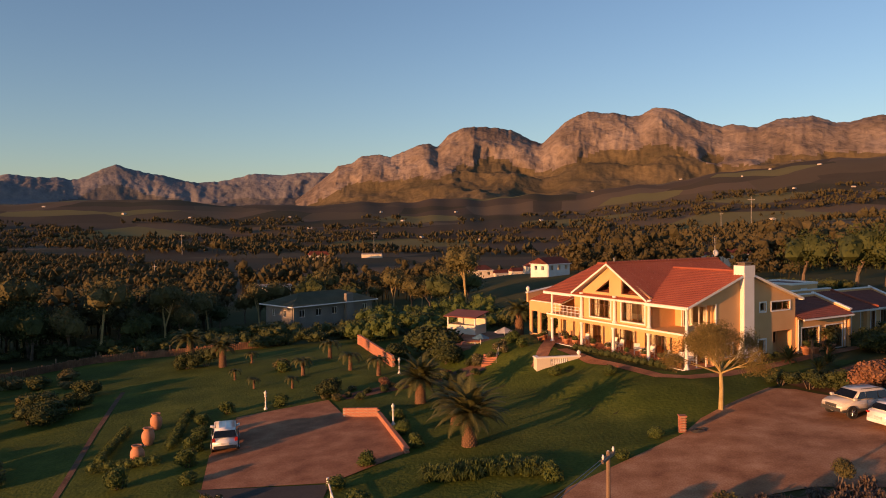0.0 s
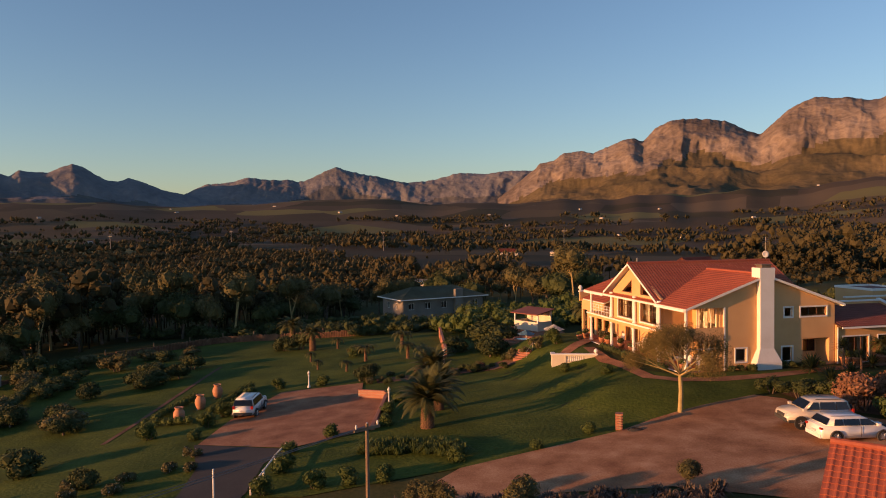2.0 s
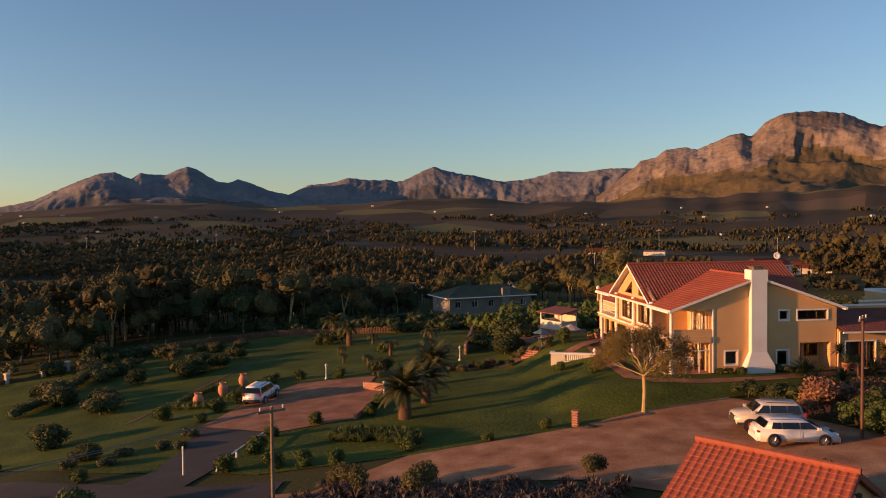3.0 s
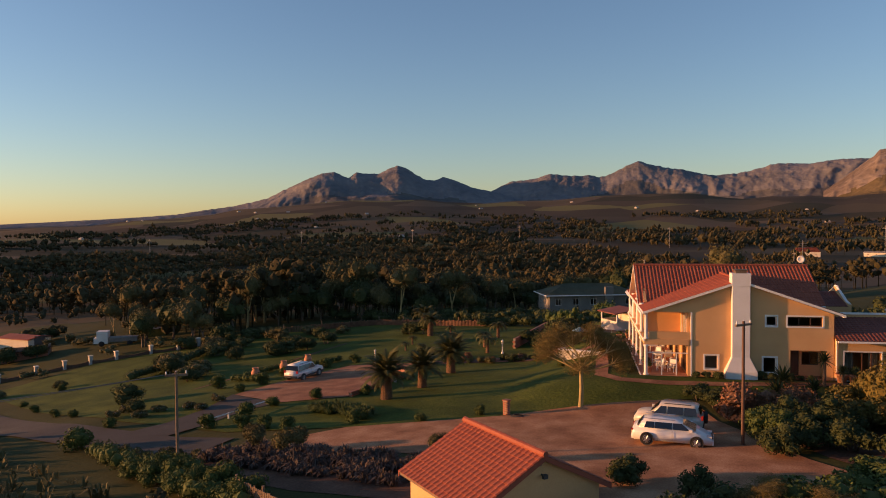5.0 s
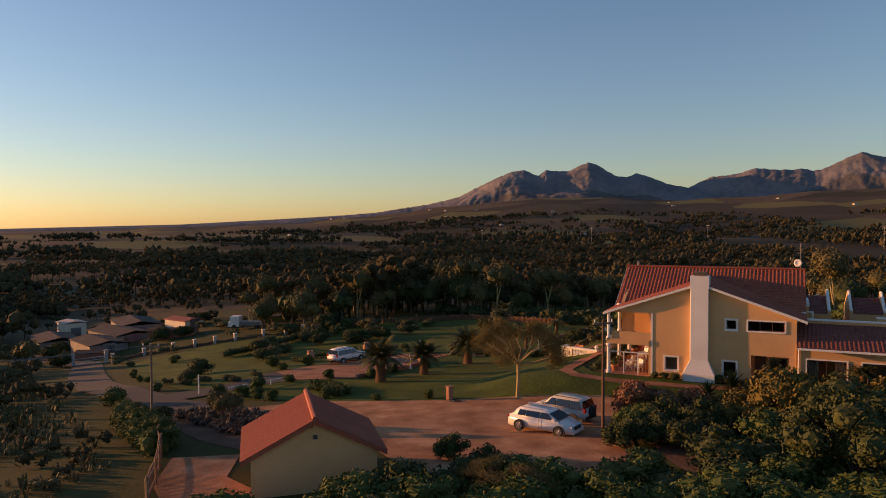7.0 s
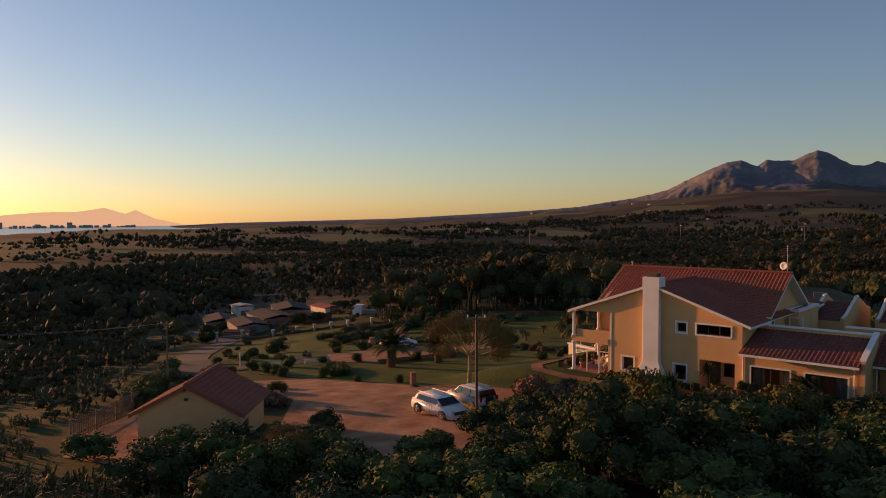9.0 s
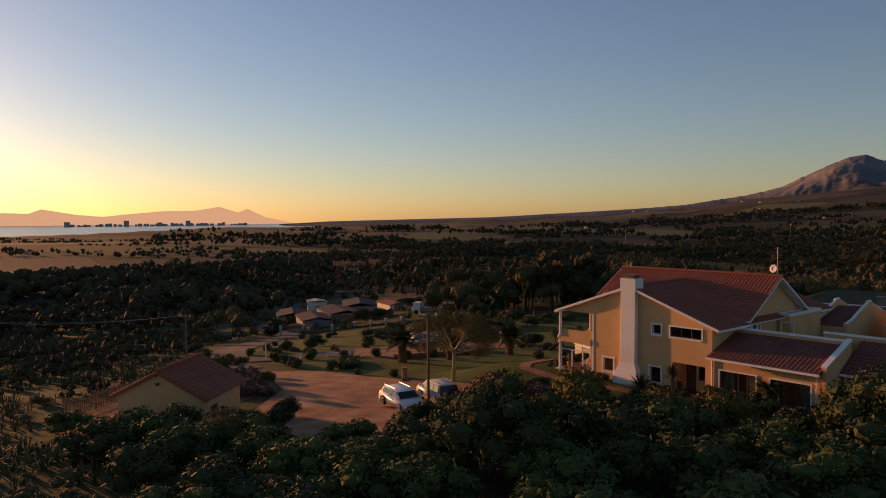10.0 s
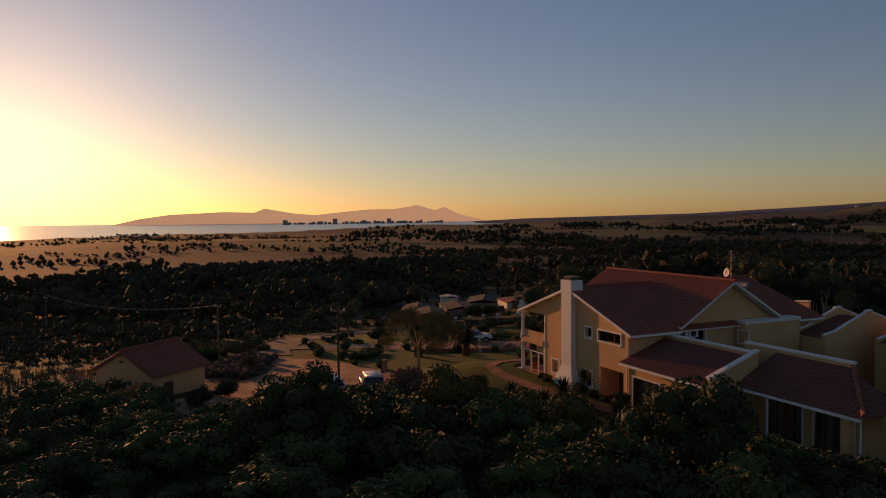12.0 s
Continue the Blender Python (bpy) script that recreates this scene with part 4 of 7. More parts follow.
drape("gravel_patch", [(20, 22.6), (25, 20.5), (32, 20), (36, 24), (36, 32), (33, 31), (33.5, 25), (26, 24), (22, 26)], "gravel", 0.04, "gravel round the garage", "yard")
drape("road", ribbon([(-110, 20), (-92, 24), (-74.5, 29.6), (-62, 28.0), (-46, 26), (-30, 24.6), (-18, 24.4), (-8, 25.6), (-1, 26.6), (4, 28.6)], 4.6), "tarmac", 0.08, "worn grey tarmac drive to the gate", "road")
drape("driveway", [(-13.5, 41.0), (-12.0, 39.0), (-9.3, 35.5), (-7.2, 31), (-6.8, 27.6), (-2.5, 28.6), (-3.2, 32), (-5.2, 37.0), (-5.2, 40.2)], "tarmac", 0.09, "dark tarmac ramp up to the paved court", "road")
drape("court", [(-16.6, 58.7), (-9.4, 62.2), (-6.8, 55.8), (-4.0, 55.0), (-1.1, 45.0), (-5.2, 40.4), (-13.2, 41.0), (-15.2, 48)], "brick_paving", 0.10, "reddish brick paved parking court", "court")
drape("path", ribbon([(9.6, 64), (11.3, 70.5), (12.6, 76)], 1.3), "brick_paving", 0.09, "red brick path to the veranda", "path")
drape("path", ribbon([(12.2, 67.5), (14.2, 62.5), (16.4, 58.6), (18.2, 55.2), (20.2, 54.4), (23.5, 55.6), (27.4, 58.0), (33, 62.3), (39, 66.6), (46, 71)], 1.1), "brick_paving", 0.09, "narrow brick path round the villa", "path")
drape("path", ribbon([(-32.8, 72), (-28.5, 58), (-23.1, 42.3)], 0.45), "soil", 0.08, "narrow bare earth path across the lawn", "path")
drape("border", ribbon([(-8.2, 62.8), (-5.4, 64.2), (-0.8, 67.2), (4.6, 68.8)], [2.2, 2.4, 3.4, 2.6]), "soil", 0.09, "flower border of dark soil", "flower bed")
drape("shrub_bed", [(30.5, 49.5), (27.5, 53.5), (31, 56), (38, 61), (44, 62), (50, 56), (52, 48), (51, 41), (47, 37.5), (44.5, 38.5), (42.3, 41.2), (37.8, 43.8), (34, 47)], "soil", 0.03, "dark soil of a shrub bed", "flower bed")
drape("lavender_bed", [(4.5, 27.2), (9, 30.0), (14.5, 32.0), (20, 33.0), (24.5, 31.0), (23, 27), (17, 25.2), (8, 24.6)], "soil", 0.03, "dark soil of the lavender bed", "flower bed")


# ---- brick walls, each brick by itself ----
brick_mesh = {}


def brick_box(l, h, d):
    key = (round(l, 3), round(h, 3), round(d, 3))
    if key not in brick_mesh:
        bm = a_box((-l / 2, -d / 2, -h / 2), (l / 2, d / 2, h / 2))
        bmesh.ops.bevel(bm, geom=bm.edges[:], offset=0.012, segments=1, affect="EDGES")
        me = bpy.data.meshes.new("brick")
        bm.to_mesh(me)
        bm.free()
        me.materials.append(M["brick"])
        brick_mesh[key] = me
    return brick_mesh[key]


def brick_wall(p, q, height, depth, label, bl=0.34, bh=0.11, hp=0.0):
    """A brick wall from p to q that follows the land, its height growing by hp along it."""
    p, q = Vector(p), Vector(q)
    d = (q - p).normalized()
    length = (q - p).length
    n = max(1, int(length / bl))
    t = thing("brick_wall", pose(p.x, p.y, 0, 0, 0, math.degrees(math.atan2(d.y, d.x))), label, "wall")
    core = bmesh.new()
    for i in range(n):
        c = p + d * ((i + 0.5) * length / n)
        z = gz(c.x, c.y)
        h = height + hp * i / n
        box(core, (i * length / n, -depth / 2 + 0.02, z - 0.3), ((i + 1) * length / n, depth / 2 - 0.02, z + h - 0.03))
        rows = max(1, int(h / bh))
        for j in range(rows):
            ob = part("brick", brick_box(length / n - 0.02, h / rows - 0.02, depth), None, t)
            ob.location = ((i + 0.5 + 0.5 * (j % 2)) * length / n, random.uniform(-0.006, 0.006), z + (j + 0.5) * h / rows)
    part("mortar", core, "mortar", t)
    return t


brick_wall((-7.0, 55.9), (-4.1, 55.1), 0.8, 0.25, "low brick retaining wall beside the paved court")
brick_wall((-4.0, 55.0), (-1.0, 45.0), 0.5, 0.3, "low brick retaining wall along the paved court")
brick_wall((-11.0, 92.0), (-4.8, 75.0), 1.3, 0.3, "curving red brick garden wall", 0.7, 0.26)
pillar = thing("brick_pillar", at_ground(16.7, 44.3), "small red brick tap pillar with a cap", "pillar")
for j in range(13):
    for x, y, turn in ((-0.115, -0.06, 0), (0.0, 0.115, 0), (0.175, -0.06, 90), (-0.175, 0.06, 90)):
        ob = part("brick", brick_box(0.23, 0.072, 0.11), None, pillar)
        ob.matrix_world = pillar.matrix_world @ pose(0, 0, 0.04 + 0.082 * j, 0, 0, 90 * (j % 2) + random.uniform(-2, 2)) @ pose(x * 1.0, y * 1.6 if turn == 0 else y, 0, 0, 0, turn)
part("mortar", a_box((-0.16, -0.15, 0), (0.16, 0.15, 1.06)), "mortar", pillar)
part("cap", a_box((-0.24, -0.24, 1.07), (0.24, 0.24, 1.13)), "brick", pillar)
bm = bmesh.new()
for k in range(3):
    n = 26
    pts = [(1.0 + (0.55 - 0.1 * k) * math.cos(i * 6.283 / n), 0.2 + (0.4 - 0.08 * k) * math.sin(i * 6.283 / n), 0.05 + 0.05 * k) for i in range(n + 1)]
    for p, q in zip(pts, pts[1:]):
        rod(bm, p, q, 0.03, n=5)
tagged(part("garden_hose", bm, "plastic"), "dark coiled garden hose lying on the gravel", "hose").matrix_world = at_ground(16.9, 43.7, 20, 0.06)

# ---- balustrade terrace and pool garden ----
ter = thing("balustrade", pose(9.35, 62.85, -0.78, 0, 0, 13), "white balustrade retaining wall with turned balusters", "balustrade")
part("wall", pierced(bmesh.new(), "y", 0.0, 0.25, 0.0, 4.1, -1.6, 0.35, [(1.3, 3.0, -0.3, 0.25)]), "cream", ter)
part("back_panel", a_box((1.25, 0.2, -0.4), (3.05, 0.24, 0.3)), "cream", ter)
for i in range(9):
    part("baluster", lathe(bmesh.new(), [(0.05, -0.3), (0.07, -0.2), (0.085, -0.1), (0.05, 0.05), (0.045, 0.15), (0.07, 0.25)], 10, Matrix.Translation((1.42 + 0.18 * i, 0.1, 0))), "white", ter)
part("coping", a_box((-0.1, -0.08, 0.35), (4.2, 0.33, 0.47)), "white", ter)
part("end_wall", a_box((0.0, 0.25, -1.6), (0.25, 0.9, 0.35)), "cream", ter)
part("end_coping", a_box((-0.08, 0.33, 0.352), (0.33, 0.95, 0.468)), "white", ter)
part("ball_finial", lathe(bmesh.new(), [(0.08, 0.47), (0.1, 0.55), (0.19, 0.65), (0.2, 0.75), (0.1, 0.9), (0.02, 0.95)], 12, Matrix.Translation((4.05, 0.12, 0))), "white", ter)
steps = thing("garden_steps", at_ground(5.2, 68.2, -10), "brick garden steps with an iron handrail", "steps")
for i in range(5):
    part("step", a_box((-0.7, i * 0.36, -0.3), (0.7, i * 0.36 + 0.36, 0.17 * (i + 1))), "brick", steps)
part("handrail", rod(rod(rod(bmesh.new(), (0.75, 0, 0), (0.75, 0, 0.9), 0.02), (0.75, 1.8, 0.7), (0.75, 1.8, 1.6), 0.02), (0.75, 0, 0.9), (0.75, 1.8, 1.6), 0.02), "concrete", steps)
deck = prism(bmesh.new(), [(-0.5, 80), (1.5, 76.2), (6, 73), (9, 74.5), (9, 80), (6.5, 87), (0, 89)], "z", -4.2, -1.5)
tagged(part("pool_deck", deck, "brick_paving"), "raised brick paved pool deck", "terrace", kind="structure")
tub = thing("hot_tub", pose(4.0, 77.6, -1.52), "round dark pool set in the brick deck", "pool")
part("rim", lathe(bmesh.new(), [(1.45, 0.0), (1.45, 0.22), (1.2, 0.22), (1.2, 0.08)], 28), "brick", tub)
part("water_surface", lathe(bmesh.new(), [(1.19, 0.10), (1.19, 0.14)], 28), "dark_glass", tub)
bar = thing("garden_bar", pose(3.2, 86.4, -1.9, 0, 0, -32), "white garden bar hut with a tiled lean-to roof", "hut")
part("counter_wall", a_box((-2.0, -1.3, -0.5), (2.0, -1.1, 1.5)), "cream", bar)
part("back_wall", a_box((-2.0, 1.1, -0.5), (2.0, 1.3, 2.7)), "cream", bar)
for x in (-2.0, 1.85):
    part("side_wall", a_box((x, -1.1, -0.5), (x + 0.15, 1.1, 1.5)), "cream", bar)
    part("post", a_box((x, -1.3, 1.5), (x + 0.15, -1.15, 2.45)), "white", bar)
part("roof", prism(bmesh.new(), [(-1.7, 2.42), (1.5, 2.9), (1.5, 3.02), (-1.7, 2.54)], "x", -2.3, 2.3), "dark_tile", bar)


def parasol(x, y, s, label, mat, turn):
    t = thing("parasol", pose(x, y, -1.5, 0, 0, turn), label, "parasol", "parasols by the pool")
    part("pole", rod(bmesh.new(), (0, 0, 0), (0, 0, 2.4 * s), 0.03), "white", t)
    bm = bmesh.new()
    n = 8
    top = bm.verts.new((0, 0, 2.45 * s))
    ring = [bm.verts.new((1.5 * s * math.cos(i * 6.2832 / n), 1.5 * s * math.sin(i * 6.2832 / n), (1.75 - 0.06 * (i % 2)) * s)) for i in range(n)]
    for i in range(n):
        bm.faces.new((top, ring[i], ring[(i + 1) % n]))
    bmesh.ops.solidify(bm, geom=bm.faces[:], thickness=0.03)
    part("canopy", bm, mat, t)


parasol(7.3, 77.2, 0.8, "open white garden parasol on the pool deck", "white", 0)
parasol(4.6, 74.8, 0.65, "open blue garden parasol beside the steps", "blue", 20)


# ---- plants ----
rng = np.random.default_rng(7)


def leaf_quads(centres, out, size, wide=0.55):
    """A small bent leaf at each centre, turned between outwards and anyhow: verts (n, 4, 3)."""
    n = len(centres)
    nrm = out + rng.normal(0, 0.75, (n, 3))
    nrm /= np.linalg.norm(nrm, axis=1, keepdims=True) + 1e-9
    side = np.cross(nrm, rng.normal(0, 1, (n, 3)))
    side /= np.linalg.norm(side, axis=1, keepdims=True) + 1e-9
    tip = np.cross(nrm, side)
    s = (size * rng.uniform(0.6, 1.3, n))[:, None]
    return np.stack([centres - tip * s * 0.5, centres + side * s * 0.5 * wide, centres + tip * s * 0.5 + nrm * s * 0.12, centres - side * s * 0.5 * wide], 1)


def cloud(n, blobs, size, inner=0.72, wide=0.55):
    """Leaves spread over lumps (x, y, z, rx, ry, rz)."""
    b = np.array(blobs, float)
    area = (b[:, 3] * b[:, 4] * b[:, 5]) ** (2 / 3)
    k = rng.choice(len(b), n, p=area / area.sum())
    d = rng.normal(0, 1, (n, 3))
    d /= np.linalg.norm(d, axis=1, keepdims=True)
    c = b[k, :3] + d * b[k, 3:] * (inner + (1.06 - inner) * rng.random((n, 1)) ** 0.6)
    return leaf_quads(c, d, size, wide)


def quads_mesh(name, q, mats, extra=None):
    v = q.reshape(-1, 3)
    f = np.arange(len(v)).reshape(-1, 4).tolist()
    v = v.tolist()
    if extra:
        k = len(v)
        v += extra[0]
        f += [tuple(i + k for i in face) for face in extra[1]]
    return mesh_from(name, v, f, mats)


def lumps(blobs, scale=0.78):
    """Rough solid cores, so that no light comes through the middle of a crown."""
    verts, faces = [], []
    for bx, by, bz, rx, ry, rz in blobs:
        bm = bmesh.new()
        bmesh.ops.create_icosphere(bm, subdivisions=1, radius=1)
        k = len(verts)
        bm.verts.ensure_lookup_table()
        for v in bm.verts:
            w = scale * rng.uniform(0.8, 1.1)
            verts.append((bx + v.co.x * rx * w, by + v.co.y * ry * w, bz + v.co.z * rz * w))
        faces += [tuple(k + v.index for v in f.verts) for f in bm.faces]
        bm.free()
    return verts, faces


def random_blobs(n, spread, height, r, base=0.45):
    out = []
    for i in range(n):
        a, d = rng.uniform(0, 6.283), spread * math.sqrt(rng.random())
        z = height * (base + (1 - base) * rng.random() * (1 - 0.4 * d / max(spread, 0.01)))
        q = r * rng.uniform(0.7, 1.2)
        out.append((d * math.cos(a), d * math.sin(a), max(z - q * 0.5, q * 0.6), q, q, q * rng.uniform(0.7, 0.95)))
    return out


def make_shrub(kind, leaves, size, mat, n=7, spread=0.42, r=0.36, height=1.0, label="", category="shrub", stems=5, name="shrub", flowers=0):
    """A shrub one metre high, to be scaled."""
    t = thing(name, Matrix(), label, category)
    blobs = random_blobs(n, spread, height, r)
    part("foliage", quads_mesh("foliage", cloud(leaves, blobs, size), [mat], lumps(blobs)), None, t)
    bm = bmesh.new()
    for i in range(stems):
        a = 6.283 * i / stems
        rod(bm, (0.05 * math.cos(a), 0.05 * math.sin(a), -0.1), (0.25 * math.cos(a), 0.25 * math.sin(a), 0.45 * height), 0.025, 0.012, 5)
    part("stem", bm, "bark", t)
    if flowers:
        c = cloud(flowers, blobs, 0.05, 1.0, 0.9)
        part("flowers", quads_mesh("flowers", c, ["flower"]), None, t, "white blossoms")
    return t


def thicket(name, spots, mat, label, leaves=240, size=0.13):
    """Wild bushes grown together, from (x, y, width, height)."""
    blobs = []
    for x, y, w, h in spots:
        for bx, by, bz, rx, ry, rz in random_blobs(5, 0.42, 1.0, 0.34):
            blobs.append((x + bx * w, y + by * w, gz(x, y) + bz * h, rx * w, ry * w, rz * h))
    q = cloud(leaves * len(spots), blobs, size)
    return tagged(part(name, quads_mesh(name, q, [mat], lumps(blobs)), None), label, "thicket", kind="stuff")


used = set()


def plant(proto, x, y, s, sz=None, turn=None, dz=-0.03):
    turn = rng.uniform(0, 360) if turn is None else turn
    m = pose(x, y, gz(x, y) + dz, 0, 0, turn) @ Matrix.Diagonal((s, s, sz or s, 1))
    if proto.name not in used:
        used.add(proto.name)
        proto.matrix_world = m
        return proto
    base = proto.matrix_basis.copy()
    c = copy_thing(proto, Matrix())
    c.matrix_basis = m
    return c


ROUND = [make_shrub("round", 1300, 0.11, "leaf_mid", 9, 0.30, 0.34, 1.0, "clipped round green garden shrub") for i in range(3)]
FINE = [make_shrub("fine", 2300, 0.088, "leaf_dark", 16, 0.52, 0.25, 1.0, "large dense dark green shrub") for i in range(2)] + [make_shrub("fine", 2300, 0.086, "leaf_mid", 16, 0.55, 0.25, 1.0, "large leafy green shrub bank") for i in range(2)]
TALL = make_shrub("tall", 7600, 0.042, "leaf_dark", 30, 0.50, 0.17, 1.0, "tall broad dark green tree-like shrub")
LOOSE = [make_shrub("loose", 1400, 0.11, "leaf_dark", 11, 0.48, 0.32, 1.0, "dense dark green shrub") for i in range(3)]
BROAD = [make_shrub("broad", 2100, 0.085, "leaf_mid", 12, 0.55, 0.30, 1.0, "broad leafy green shrub") for i in range(3)]
OLIVE = [make_shrub("olive", 1300, 0.10, "leaf_olive", 9, 0.42, 0.32, 1.0, "loose grey-green olive shrub") for i in range(2)]
YELLOW = [make_shrub("yellow", 2000, 0.09, "leaf_yellow", 9, 0.42, 0.32, 1.0, "bright yellow-green flowering shrub") for i in range(2)]
RUST = make_shrub("rust", 2200, 0.085, "leaf_rust", 10, 0.5, 0.32, 1.0, "shrub covered in dry rust-coloured flowers")
ROSE = [make_shrub("rose", 900, 0.11, "leaf_olive", 7, 0.45, 0.28, 1.0, "white rose bush in flower", "rose bush", 5, "rose_bush", 60) for i in range(2)]
for p in ROUND:
    p["group"] = "clipped garden shrubs"
for i, (x, y, h) in enumerate([(-18.0, 60.5, 1.3), (-13.5, 61.5, 1.3), (-14.6, 42.4, 1.2), (-15.9, 46.0, 1.5), (-17.0, 49.7, 1.5), (-17.7, 53.0, 1.5), (-18.7, 56.6, 1.3), (-3.4, 43.0, 1.2), (-4.7, 39.4, 1.2), (-1.6, 49.7, 1.2),
                               (-0.5, 46.4, 1.1), (-2.4, 54.0, 1.2), (14.9, 43.6, 0.9), (7.6, 37.9, 1.2), (14.7, 57.3, 1.2), (-3.0, 35.6, 1.4), (0.6, 32.9, 1.3)]):
    plant(ROUND[i % 3], x, y, h, h * 0.95)
for i, (x, y, h) in enumerate([(-1.9, 31.6, 1.3), (4.4, 34.3, 1.1), (12.0, 40.3, 0.9), (-19.3, 43.1, 1.7), (-17.2, 76.9, 1.5), (-10.5, 28.0, 1.2), (-24.2, 28.8, 0.9), (-31.0, 29.4, 0.9), (-38.0, 30.7, 0.9), (2.3, 33.6, 1.2),
                               (-45.6, 37.4, 1.1), (-5.0, 23.2, 2.2), (7.9, 72.6, 1.4), (8.6, 70.2, 1.2), (-21.0, 29.2, 1.0), (10.8, 61.2, 1.0)]):
    plant(ROUND[i % 3], x, y, h, h * 0.95)
for i, (x, y, h) in enumerate([(-11.1, 35.1, 1.1), (-11.6, 38.3, 1.0), (-11.9, 31.0, 1.1), (-14.1, 29.8, 1.0), (-9.7, 35.4, 1.0), (0.5, 24.0, 1.0), (3.8, 25.6, 1.1), (2.0, 24.6, 0.9), (-12.8, 33.2, 1.0), (-15.5, 31.5, 0.9), (5.6, 26.4, 0.9),
                               (6.6, 70.4, 1.5), (4.2, 69.9, 1.4), (-9.8, 63.0, 0.8), (-7.8, 65.4, 0.8)]):
    plant(ROSE[i % 2], x, y, h)
# dark bushes standing about the lower lawn
for i, (x, y, w, h) in enumerate([(-40.6, 48.7, 3, 2.2), (-45.3, 58.3, 2.4, 1.8), (-35.5, 63.1, 2.6, 2), (-31.6, 46.9, 3, 2), (-58, 60.3, 3, 2.2), (-67.3, 72.9, 3, 2.4), (-54.3, 72.9, 2.6, 2), (-85.2, 80.3, 3.2, 2.6), (-44.5, 76.4, 2.2, 1.6), (-52, 32.7, 1.2, 1), (-48.3, 38.4, 1.4, 1.1), (-23.8, 35.5, 2.4, 2), (-45.1, 51.4, 2.6, 2.4), (-33.9, 48.6, 2.4, 2), (-56.3, 66.2, 3.4, 3.2), (-46.5, 69.8, 3, 2.6), (-36, 70.8, 2.2, 2), (-36.4, 61.8, 2.2, 2), (-40.7, 75.6, 1.4, 1), (-28.2, 83.7, 2.6, 2.4), (-30.2, 82.7, 2.2, 2.2), (-17.7, 78.6, 1.6, 1.4), (-4.9, 78.7, 2.4, 2.2), (0.9, 74.6, 2.6, 2.4)]):
    plant(LOOSE[i % 3] if i % 3 else OLIVE[i % 2], x, y, w, h)
# borders and beds about the lawn
for i in range(26):
    f = i / 25
    x, y = -8 + 13.5 * f + rng.normal(0, 0.5), 63 + 6.4 * f + rng.normal(0, 0.8)
    plant((OLIVE + LOOSE + [RUST])[i % 6], x, y, rng.uniform(0.5, 1.1))
# hedges round the urn garden
for k, (p, q) in enumerate([((-25.3, 57.0), (-23.5, 48.6)), ((-21.6, 61.2), (-19.0, 50.6)), ((-23.4, 47.2), (-18.6, 47.6)), ((-52, 63), (-44, 52)), ((-44, 52), (-40, 43))]):
    p, q = Vector(p), Vector(q)
    n = max(2, int((q - p).length / 0.55))
    wide, tall = (0.55, 0.75) if k < 3 else (1.0, 1.3)
    blobs = []
    for i in range(n):
        c = p.lerp(q, (i + 0.5) / n)
        blobs.append((c.x + rng.normal(0, 0.08), c.y + rng.normal(0, 0.08), gz(c.x, c.y) + tall * 0.55, wide * 0.8, wide * 0.8, tall * rng.uniform(0.45, 0.6)))
    hedge = part("hedge", quads_mesh("hedge", cloud(260 * n, blobs, 0.11), ["leaf_mid" if k < 3 else "leaf_dark"], lumps(blobs)), None)
    tagged(hedge, "clipped low green hedge in the garden" if k < 3 else "dark hedge along the lower lawn", "hedge", "garden hedges")
# small hedge along the veranda foot
blobs = []
for i in range(16):
    c = VILLA @ Vector((-8.5 + 0.1 * math.sin(i), 1.2 + 0.75 * i, 0))
    blobs.append((c.x, c.y, gz(c.x, c.y) + 0.3, 0.5, 0.5, 0.42))
tagged(part("hedge", quads_mesh("hedge", cloud(3400, blobs, 0.1), ["leaf_dark"], lumps(blobs)), None), "low clipped hedge along the veranda edge", "hedge", "garden hedges")
for i in range(9):
    c = VILLA @ Vector((-3.4 + i * 0.8 if i < 3 else 1.6 + (i - 3) * 0.7, -0.7 + rng.normal(0, 0.15), 0))
    plant(LOOSE[i % 3], c.x, c.y, rng.uniform(0.45, 0.8))


def strap_clumps(name, spots, blades, length, mat, label, category, kind="stuff", width=0.05):
    """Tufts of arching strap leaves."""
    vs = []
    for x, y, s in spots:
        z = gz(x, y)
        a = rng.uniform(0, 6.283, blades)
        lean = rng.uniform(0.15, 1.0, blades)
        ln = length * s * rng.uniform(0.7, 1.2, blades)
        w = width * s
        d = np.stack([np.cos(a), np.sin(a), 0 * a], 1)
        sd = np.stack([-np.sin(a), np.cos(a), 0 * a], 1)
        o = np.array((x, y, z)) + d * 0.08 * s + sd * rng.normal(0, 0.1 * s, (blades, 1))
        mid = o + d * (ln * lean * 0.45)[:, None] + np.array((0, 0, 1)) * (ln * (1 - 0.25 * lean) * 0.75)[:, None]
        tip = o + d * (ln * lean)[:, None] + np.array((0, 0, 1)) * (ln * (1 - 0.75 * lean))[:, None]
        vs.append(np.stack([o - sd * w, o + sd * w, mid + sd * w, mid - sd * w], 1))
        vs.append(np.stack([mid - sd * w, mid + sd * w, tip + sd * 0.1 * w, tip - sd * 0.1 * w], 1))
    ob = part(name, quads_mesh(name, np.concatenate(vs), [mat]), None)
    return tagged(ob, label, category, kind=kind)


